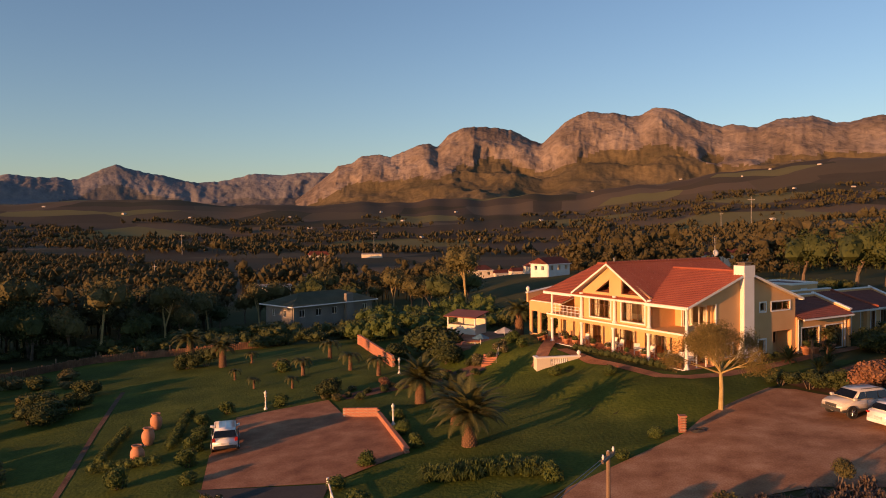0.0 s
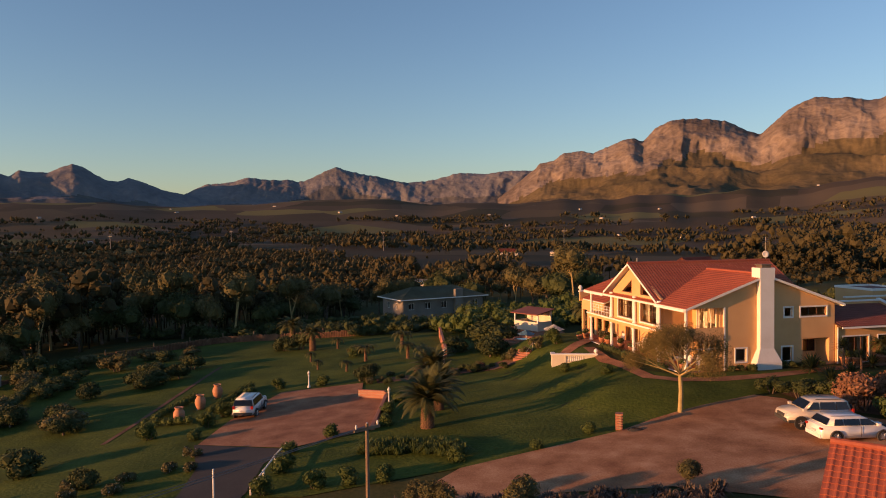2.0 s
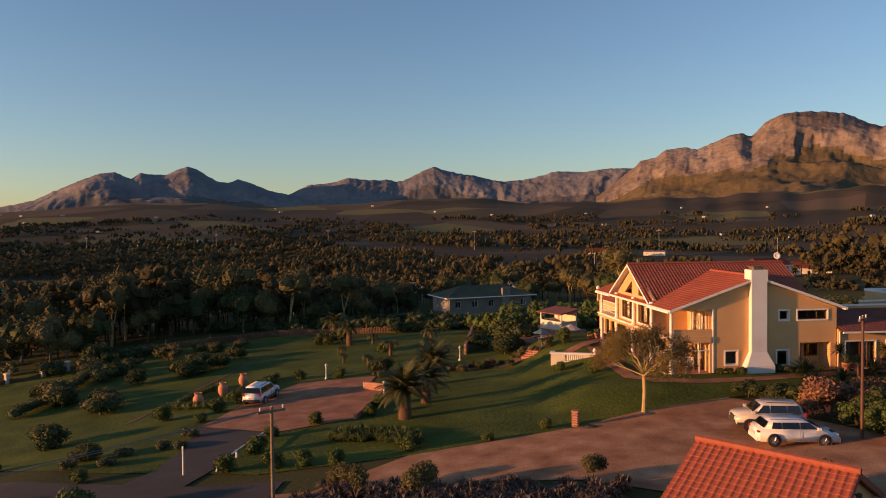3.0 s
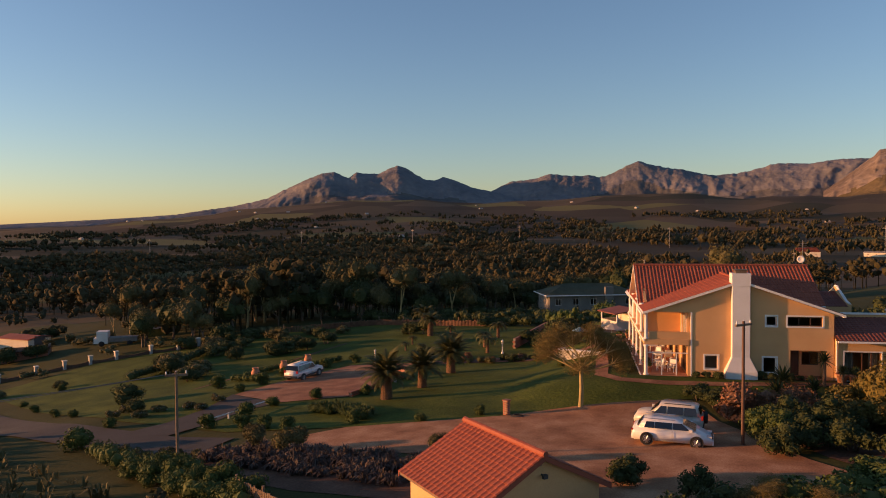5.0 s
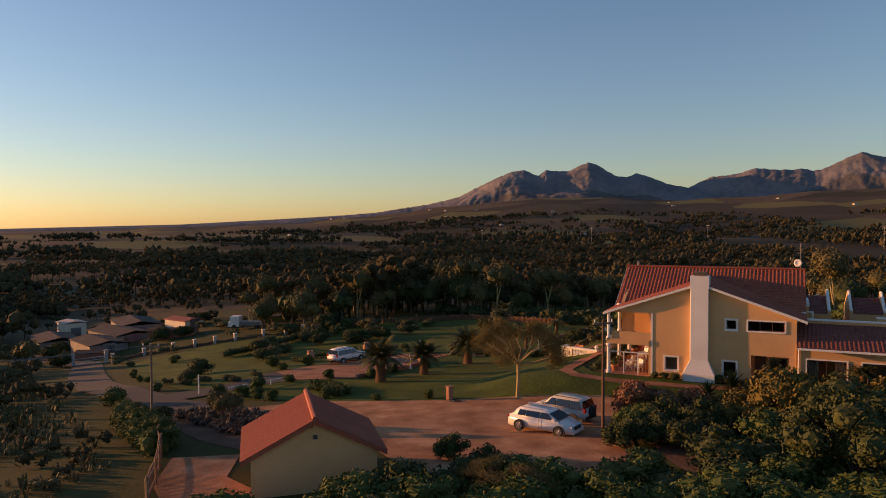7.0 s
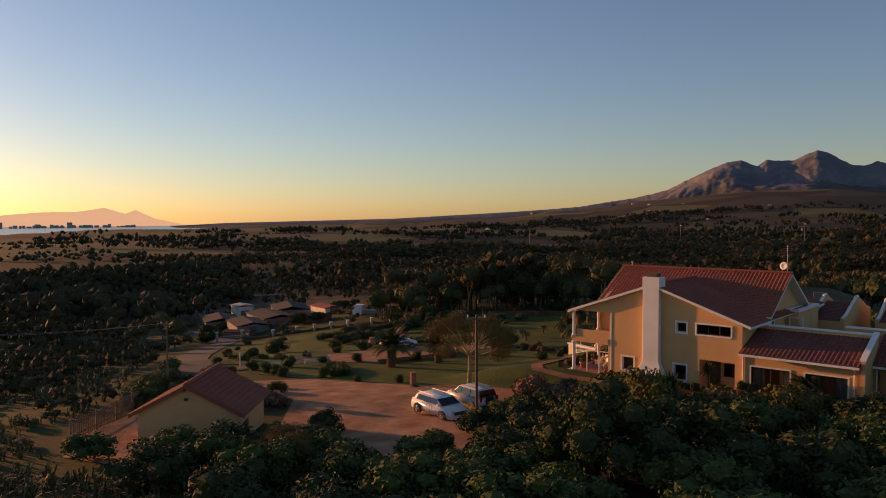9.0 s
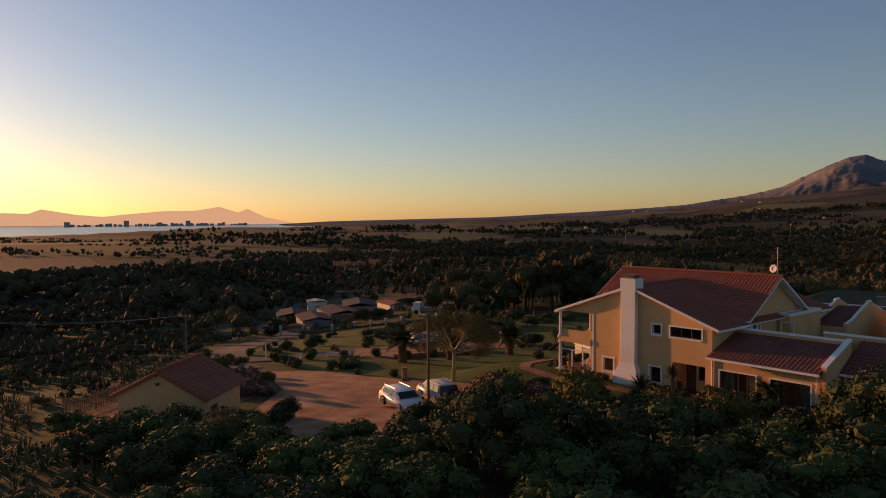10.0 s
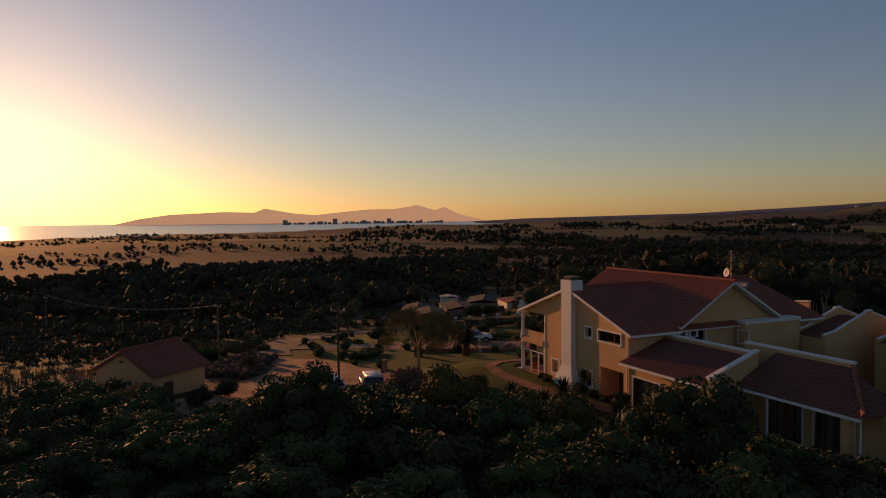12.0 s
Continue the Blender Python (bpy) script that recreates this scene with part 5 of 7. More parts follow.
bed = []
for i in range(70):
    f = rng.random()
    bed.append((0.4 + 7.2 * f, 38.5 + 1.5 * rng.random() - 0.6 * f + 0.8, rng.uniform(0.8, 1.2)))
strap_clumps("agapanthus_bed", bed, 60, 0.9, "leaf_mid", "long bed of green strap-leaved plants on the lawn", "flower bed", width=0.028)
strap_clumps("lavender", [(x, 25.6 + (x - 6) * 0.18 + rng.uniform(0, 4.6), rng.uniform(0.7, 1.2)) for x in rng.uniform(6.5, 22.5, 230)], 46, 0.75, "lavender", "bed of grey-brown lavender bushes", "lavender", width=0.035)
veld = []
while len(veld) < 5200:
    x, y = rng.uniform(-62, 52), rng.uniform(-34, 24)
    if y < 20.0 - 0.02 * abs(x) and not (20 < x < 37 and y > 19) and noise.noise((x * 0.09, y * 0.09, 0)) > -0.25:
        veld.append((x, y, rng.uniform(0.6, 1.6)))
while len(veld) < 6800:
    x, y = rng.uniform(36, 76), rng.uniform(-10, 36)
    if noise.noise((x * 0.09, y * 0.09, 0)) > -0.3 and x - y > 6:
        veld.append((x, y, rng.uniform(0.7, 1.7)))
strap_clumps("veld_grass", veld, 6, 0.6, "leaf_olive", "rough tufted veld grass and low bush", "grass", width=0.035)
thicket("veld_thicket", [(rng.uniform(-40, 40), rng.uniform(-20, 17.5), rng.uniform(0.7, 1.7), rng.uniform(0.6, 1.2)) for i in range(60)], "leaf_olive", "low olive veld bushes on the slope", 220, 0.15)
for a, b, w, h in ((15.6, -1.6, 2.4, 1.9), (17.6, -2.2, 2.8, 2.2), (19.8, -1.4, 2.6, 1.9), (22.0, -0.6, 2.8, 2.0), (13.4, -4.0, 3.0, 2.0), (16.6, -5.2, 3.4, 2.4), (20.6, -4.6, 3.4, 2.2), (24.2, -2.2, 3.0, 2.2)):
    c = VILLA @ Vector((a, b, 0))
    plant(FINE[int(a) % 2], c.x, c.y, w, h)
# creeper on the boundary fence
for i in range(16):
    x = 6.5 + i * 0.72
    plant(BROAD[i % 3], x, 22.6 + rng.normal(0, 0.25), rng.uniform(1.3, 1.9), rng.uniform(1.2, 1.8))

# the shrub bank below the villa
for x, y, h, w, k in [(28.6, 52.4, 1.6, 2.0, 0), (30.2, 51.6, 1.7, 2.0, 0), (26.9, 53.4, 1.3, 1.8, 0), (31.9, 49.4, 2.7, 2.8, 4), (34.0, 50.8, 2.3, 2.6, 4), (33.4, 47.4, 1.9, 2.0, 1), (34.6, 45.6, 2.0, 2.0, 1), (34.8, 48.0, 2.2, 2.4, 0),
                      (36.2, 45.4, 1.8, 2.2, 2), (38.4, 45.8, 1.9, 2.2, 2), (37.0, 48.8, 2.3, 2.4, 0), (35.6, 43.4, 1.7, 1.9, 0), (36.4, 52.8, 2.2, 2.4, 3), (38.2, 50.6, 2.4, 2.6, 3), (39.5, 52.6, 4.0, 3.0, 3), (41.6, 50.0, 2.8, 2.4, 3), (38.0, 54.0, 3.0, 2.6, 3), (39.6, 56.6, 2.4, 3.0, 1)]:
    plant(RUST if k == 4 else YELLOW[int(x * 7) % 2] if k == 3 else FINE[(int(x * 7) % 2) + 2 * (k == 1)], x, y, w, h)
plant(TALL, 48.8, 65.2, 5.4, 6.2)
for x, y, h, w, k in [(45.2, 51.4, 3.6, 4.2, 0), (42.4, 47.4, 2.6, 3.0, 1), (41.4, 44.2, 2.2, 2.6, 0), (40.8, 57.6, 3.0, 3.2, 3), (42.6, 60.0, 2.9, 3.0, 3), (44.6, 56.0, 3.0, 3.4, 1), (47.4, 47.4, 3.0, 3.4, 1),
                      (50.6, 53.0, 3.2, 4.2, 0), (53.8, 47.2, 2.2, 3.8, 1), (49.2, 58.6, 2.8, 3.6, 1), (53.6, 58.4, 3.0, 4.0, 1), (56.2, 53.0, 2.8, 4.0, 1), (46.2, 43.0, 2.2, 3.0, 1), (50.4, 41.6, 2.4, 3.4, 1)]:
    plant(YELLOW[int(x * 7) % 2] if k == 3 else FINE[(int(x * 7) % 2) + 2 * (k == 1)], x, y, w, h)
for x, y, h, w, k in [(40.2, 33.4, 2.4, 3.0, 1), (43.4, 34.2, 2.3, 3.0, 1), (46.4, 36.0, 2.4, 3.2, 1), (49.4, 38.4, 2.4, 3.2, 1), (37.4, 31.4, 2.0, 2.6, 0), (36.2, 29.0, 2.2, 2.6, 0), (38.6, 28.4, 2.3, 2.8, 1), (41.6, 30.2, 2.4, 3.0, 1),
                      (34.8, 34.4, 1.6, 1.5, 0), (31.0, 34.8, 1.5, 1.5, 0), (36.6, 26.0, 2.2, 2.8, 1), (40.2, 25.6, 2.3, 3.0, 0), (44.4, 29.4, 2.2, 3.2, 0), (48.0, 33.0, 2.2, 3.4, 0), (52.0, 36.6, 2.2, 3.4, 0), (33.0, 21.6, 1.6, 2.2, 1)]:
    plant(YELLOW[int(x * 7) % 2] if k == 3 else FINE[(int(x * 7) % 2) + 2 * (k == 1)], x, y, w, h)
for x, y, h, w in [(47.5, 45.5, 5.6, 5.4), (44.0, 42.0, 2.4, 3.2), (41.0, 38.6, 1.8, 2.6), (46.0, 39.4, 2.0, 3.0), (51.4, 47.4, 2.8, 3.6), (43.6, 50.2, 3.0, 3.4), (52.6, 62.0, 3.4, 4.2), (54.4, 66.4, 3.2, 4.0), (56.5, 70.5, 2.8, 4.0), (47.4, 69.4, 2.6, 3.0)]:
    plant(TALL if h > 4 else FINE[int(x * 3) % 4], x, y, w, h)
bank = []
while len(bank) < 84:
    x, y = rng.uniform(41, 68), rng.uniform(24, 80)
    if x > 46 + 0.05 * abs(y - 40) or y < 40:
        if x - y < 30 and all((x - a) ** 2 + (y - b) ** 2 > 4.4 for a, b in bank):
            bank.append((x, y))
thicket("bank_thicket", [(x, y, rng.uniform(2.2, 3.4), rng.uniform(1.2, 2.0) if y < 46 else rng.uniform(1.5, 2.5)) for x, y in bank], "leaf_dark", "tangled dark green bushes on the bank", 900, 0.19)
wild = [(rng.uniform(44, 66), rng.uniform(24, 74)) for i in range(60)]
thicket("wild_thicket", [(x, y, rng.uniform(1.4, 3.0), rng.uniform(0.9, 1.9)) for x, y in wild if abs(x - 45 - (y - 30) * 0.2) > 4], "leaf_mid", "low wild green bushes on the bank", 500, 0.17)


# ---- palms ----
def make_palm(trunk_h, trunk_r, fronds, length, label, droop=0.9, up=1.1, name="palm_tree"):
    t = thing(name, Matrix(), label, "palm")
    verts, faces = [], []
    rows, around = max(5, int(trunk_h / 0.14)), 12
    for j in range(rows):
        z = trunk_h * j / rows
        r = trunk_r * (1.12 - 0.3 * (j / rows) + 0.25 * max(0, j / rows - 0.75))
        for i in range(around):
            a0, a1 = (i + 0.5 * (j % 2)) * 6.2832 / around, (i + 0.95 + 0.5 * (j % 2)) * 6.2832 / around
            am, k, h = (a0 + a1) / 2, len(verts), trunk_h / rows
            verts += [(r * math.cos(am), r * math.sin(am), z), (r * 1.02 * math.cos(a1), r * 1.02 * math.sin(a1), z + h * 0.8), (r * 1.2 * math.cos(am), r * 1.2 * math.sin(am), z + h * 1.5),
                      (r * 1.02 * math.cos(a0), r * 1.02 * math.sin(a0), z + h * 0.8)]
            faces.append((k, k + 1, k + 2, k + 3))
    core = rod(bmesh.new(), (0, 0, -0.3), (0, 0, trunk_h), trunk_r * 1.02, trunk_r * 0.85, 12)
    trunk = part("trunk", core, "palm_trunk", t)
    bark = part("scaly_bark", mesh_from("scaly_bark", verts, faces, ["palm_trunk"]), None, trunk)
    bark["kind"] = "stuff"
    q = []
    for i in range(fronds):
        a = i * 2.39996 + rng.normal(0, 0.1)
        lift = up * (1 - (i / fronds) * 1.08) + rng.normal(0, 0.06)
        ln = length * rng.uniform(0.8, 1.1)
        p = np.array((0.1 * math.cos(a), 0.1 * math.sin(a), trunk_h))
        steps = 11
        d = np.array((math.cos(a), math.sin(a), 0.0))
        sd = np.array((-math.sin(a), math.cos(a), 0.0))
        el = lift
        for k in range(steps):
            f = (k + 0.5) / steps
            el = lift - droop * 1.6 * f ** 1.5
            step = (d * math.cos(el) + np.array((0, 0, 1)) * math.sin(el)) * ln / steps
            n = np.cross(sd, step)
            n /= np.linalg.norm(n)
            w = 0.016 * (1.3 - f)
            q.append([p - sd * w, p + sd * w, p + step + sd * w * 0.8, p + step - sd * w * 0.8])
            leaf = 0.30 * ln * math.sin(math.pi * min(1, 0.12 + 0.88 * f)) ** 0.6 * (1.05 - 0.6 * f)
            for s in (-1, 1):
                for g in (0.05, 0.3, 0.55, 0.8):
                    b0 = p + step * g
                    tip = b0 + sd * s * leaf * 0.8 + step / np.linalg.norm(step) * leaf * 0.5 + n * leaf * (0.15 if n[2] < 0 else -0.15)
                    ww = step * 0.13
                    q.append([b0 - ww, b0 + ww, tip + ww * 0.2, tip - ww * 0.2])
            p = p + step
    part("crown", quads_mesh("crown", np.array(q), ["palm_leaf"]), None, t)
    return t


big_palm = make_palm(2.25, 0.42, 60, 2.7, "stout date palm with a broad arching crown", 0.72, 1.45)
plant(big_palm, 3.1, 45.5, 1.0)
big_palm["group"] = "palms on the lawn"
plant(big_palm, 2.2, 50.9, 0.86)
plant(big_palm, -0.9, 58.5, 0.95)
young = make_palm(1.3, 0.13, 18, 1.15, "young palm with a thin trunk on the lawn", 1.3, 0.8)
young["group"] = "young palms"
for i, (x, y) in enumerate([(-13.0, 82.5), (-14.3, 73.9), (-9.4, 74.9), (-5.9, 71.0), (-22.6, 83.5), (-21.8, 74.5), (-18.3, 69.6), (-14.1, 68.3)]):
    s = (1.5, 1.35, 1.35, 1.4, 1.0, 0.85, 0.8, 0.85)[i]
    plant(young, x, y, s)
bushy = make_palm(2.0, 0.3, 40, 1.7, "bushy fan palm with a shaggy trunk beside the trees", 1.0, 1.2)
for x, y, s in ((-25.8, 82.5, 1.25), (-31.6, 87.5, 1.4), (9.8, 88.5, 1.7), (37.0, 66.6, 0.8)):
    plant(bushy, x, y, s)


def make_rosette(stem, blades, length, label, mat="palm_leaf", name="aloe"):
    t = thing(name, Matrix(), label, "aloe" if name == "aloe" else "yucca", "spiky plants in the shrub bed")
    if stem:
        part("stem", rod(bmesh.new(), (0, 0, -0.2), (0.05, 0, stem), 0.13, 0.09, 8), "palm_trunk", t)
    q = []
    for i in range(blades):
        a, el = i * 2.39996, 1.35 - 1.7 * i / blades
        d = np.array((math.cos(a) * math.cos(el), math.sin(a) * math.cos(el), math.sin(el)))
        sd = np.array((-math.sin(a), math.cos(a), 0))
        o = np.array((0, 0, stem))
        m = o + d * length * 0.5 + np.array((0, 0, 0.04))
        tip = o + d * length - np.array((0, 0, 0.12 * length))
        w = 0.05 * length
        q.append([o - sd * w * 0.6, o + sd * w * 0.6, m + sd * w, m - sd * w])
        q.append([m - sd * w, m + sd * w, tip + sd * 0.004, tip - sd * 0.004])
    part("leaves", quads_mesh("leaves", np.array(q), [mat]), None, t)
    return t


tall_aloe = make_rosette(1.7, 70, 0.85, "tree aloe with a spiky leaf crown")
low_aloe = make_rosette(0.25, 60, 1.2, "large dark spiky aloe", "leaf_dark")
agave = make_rosette(0.0, 46, 1.1, "pale spiky agave rosette", "leaf_olive", "yucca")
for p, spots in ((tall_aloe, [(5.4, -2.6, 1.15), (6.4, -3.4, 0.8), (-0.6, -14.5, 0.8)]), (low_aloe, [(2.6, -2.4, 1.3), (1.2, -6.0, 1.2), (4.0, -5.0, 1.1), (8.6, -2.2, 1.0)]),
                 (agave, [(0.4, -9.6, 1.0), (3.0, -9.4, 1.1), (6.4, -12.5, 1.0), (9.5, -11.0, 1.1), (3.6, -15.5, 1.0), (8.2, -14.2, 0.9)])):
    for a, b, s in spots:
        c = VILLA @ Vector((a, b, 0))
        plant(p, c.x, c.y, s)


# ---- trees ----
def limb(bm, p, d, length, r, depth, tips, spread=0.6, rise=0.25, n=6):
    p, d = Vector(p), Vector(d).normalized()
    q = p + d * length
    rod(bm, p, q, r, r * 0.68, n)
    if depth == 0:
        tips.append(q)
        return
    for i in range(2 if rng.random() < 0.6 else 3):
        e = d + Vector((rng.normal(0, spread), rng.normal(0, spread), rise * rng.random()))
        limb(bm, q, e, length * rng.uniform(0.62, 0.85), r * 0.64, depth - 1, tips, spread, rise, max(4, n - 1))


def make_tree(name, label, category, trunk, r, depth, spread, rise, leaf_mat, bark, leaves, size, ball, flat=0.7, lean=0.1, wide=0.55, core=True):
    t = thing(name, Matrix(), label, category)
    bm, tips = bmesh.new(), []
    limb(bm, (0, 0, -0.3), (lean, 0, 1), trunk, r, depth, tips, spread, rise)
    part("trunk", bm, bark, t)
    blobs = [(p.x, p.y, p.z, ball * rng.uniform(0.7, 1.2), ball * rng.uniform(0.7, 1.2), ball * flat) for p in tips]
    part("crown", quads_mesh("crown", cloud(leaves, blobs, size, 0.25 if not core else 0.6, wide), [leaf_mat], lumps(blobs, 0.7) if core else None), None, t)
    return t


def make_fever():
    """A straight trunk that breaks into a fan of thin limbs, with a thin feathery crown round the tips."""
    t = thing("fever_tree", Matrix(), "fever tree with a pale yellow trunk and thin feathery crown", "tree")
    bm, tips = bmesh.new(), []
    rod(bm, (0, 0, -0.3), (0.06, 0, 1.3), 0.17, 0.13, 10)
    rod(bm, (0.06, 0, 1.3), (0.02, 0.03, 2.3), 0.13, 0.11, 10)
    for i in range(10):
        a = i * 2.4 + rng.normal(0, 0.2)
        limb(bm, (0.02, 0.03, 2.2 + 0.02 * i), (math.cos(a), math.sin(a), 0.25 + 0.12 * i), 1.15, 0.06, 3, tips, 0.5, 0.06, 6)
    part("trunk", bm, "yellow_bark", t)
    blobs = [(p.x, p.y, p.z - 0.15, 0.62, 0.62, 0.5) for p in tips]
    part("crown", quads_mesh("crown", cloud(26000, blobs, 0.16, 0.15, 0.16), ["leaf_feather"]), None, t)
    return t


fever = make_fever()
fever["group"] = "fever trees"
plant(fever, 20.5, 48.1, 1.15, 1.15, 40)
plant(fever, 39.6, 32.4, 0.75, 0.42, 160)
garden_tree = make_tree("garden_tree", "spreading dark garden tree with a flat crown", "tree", 0.8, 0.2, 3, 0.8, 0.1, "leaf_dark", "bark", 2700, 0.26, 1.05, 0.75)
plant(garden_tree, -0.6, 80.5, 2.0, 1.5)
plant(garden_tree, 1.0, 73.0, 1.0)
for x, y, s in ((-35.2, 61.4, 0.9), (-39.2, 48.1, 0.9), (-30.2, 45.5, 0.7), (-34.3, 66, 0.8), (-39, 57.6, 0.8), (-9.5, 63.9, 0.75), (-46, 50.9, 0.7), (-15.1, 32.2, 0.55), (12.6, 79.0, 0.9), (14.0, 84.0, 1.2)):
    plant(garden_tree, x, y, s)
olive_tree = make_tree("olive_tree", "small grey-green olive tree", "tree", 0.8, 0.06, 3, 0.4, 0.5, "leaf_olive", "bark", 2200, 0.12, 0.5, 0.9)
for x, y, s in ((9.6, 28.2, 1.0), (13.8, 27.9, 1.1), (8.2, 29.2, 0.8), (20.6, 32.6, 0.8)):
    plant(olive_tree, x, y, s)
GUM = [make_tree("gum_tree", "tall gum tree with a ragged olive crown", "tree", 2.0, 0.22, 3, 0.45, 0.5, "leaf_olive", "bark", 1400, 0.34, 1.7, 1.0),
       make_tree("gum_tree", "tall dark gum tree", "tree", 1.8, 0.24, 3, 0.5, 0.45, "leaf_dark", "bark", 1400, 0.36, 1.8, 1.0),
       make_tree("gum_tree", "ragged gum tree with a pale leaning trunk", "tree", 2.6, 0.18, 3, 0.38, 0.6, "leaf_olive", "yellow_bark", 1400, 0.33, 1.55, 1.05)]
for g in GUM:
    g["group"] = "gum trees beyond the lawn"
spots = []
while len(spots) < 74:
    x, y = rng.uniform(-82, 4), rng.uniform(88, 150)
    keep = y > 99 + 0.06 * (x + 30) and not (-42 < x < -2 and y < 140) and (x < -16 or y > 118)
    if keep and all((x - a) ** 2 + (y - b) ** 2 > 9 for a, b in spots):
        spots.append((x, y))
while len(spots) < 100:
    x, y = rng.uniform(-92, -64), rng.uniform(58, 100)
    if all((x - a) ** 2 + (y - b) ** 2 > 12 for a, b in spots):
        spots.append((x, y))
for i, (x, y) in enumerate(spots):
    s = rng.uniform(0.75, 1.35)
    plant(GUM[i % 3], x, y, s, s * rng.uniform(0.9, 1.15))
for x, y, s in ((64, 112, 1.6), (70, 107, 1.8), (77, 112, 1.7), (60, 121, 1.5), (84, 104, 1.7), (90, 112, 1.8), (72, 118, 1.6)):
    plant(GUM[1], x, y, s, s * 1.1)
plant(GUM[0], -81, 89, 1.6, 1.7)
plant(GUM[1], -77, 92, 1.3, 1.4)
for x, y, s in ((-66, 20, 0.8), (-70, 60, 0.9), (-64, 14, 0.7), (-76, 14, 0.9), (-90, 16, 0.9), (-78, 64, 0.9), (-62, 66, 0.7)):
    plant(GUM[0], x, y, s)
thicket("wood_edge_thicket", [(rng.uniform(-70, -6), rng.uniform(95, 104), rng.uniform(1.6, 3.2), rng.uniform(1.3, 2.6)) for i in range(60)], "leaf_dark", "dark undergrowth below the gum trees", 240, 0.3)


thicket("neighbour_thicket", [(rng.uniform(-52, -2), rng.uniform(99, 114), rng.uniform(2.0, 4.2), rng.uniform(1.4, 3.0)) for i in range(70)], "leaf_dark", "dark garden bushes round the grey house", 260, 0.32)
thicket("orchard_thicket", [(rng.uniform(-12, 8), rng.uniform(92, 128), rng.uniform(2.4, 4.6), rng.uniform(2.0, 4.2)) for i in range(60)], "leaf_mid", "green garden trees and bushes below the villa", 260, 0.34)
thicket("hill_thicket", [(rng.uniform(6, 62), rng.uniform(96, 118), rng.uniform(2.4, 4.6), rng.uniform(1.4, 2.8)) for i in range(90)], "leaf_dark", "dark bush covering the slope behind the villa", 240, 0.34)


# far houses: azimuth and distance; the woods leave the view down to them open
SITES = [(-20.8, 330), (-19.4, 285), (-6.4, 300), (-6.9, 188), (0.2, 380), (-1.4, 384), (-3.0, 378), (-4.6, 350), (-1.2, 260), (15.0, 235), (22.8, 285), (11.4, 760), (7.2, 800)]


def near_site(u, v):
    for az, r in SITES:
        ca, sa = -math.sin(radians(az)), math.cos(radians(az))
        along = (u - 2.9) * ca + (v + 1.0) * sa
        across = abs((u - 2.9) * sa - (v + 1.0) * ca)
        if across < 11 and r - 95 < along < r + 9:
            return True
    return False


def turn_of(u, v):
    return math.degrees(math.atan2(25 - u, v - 50))


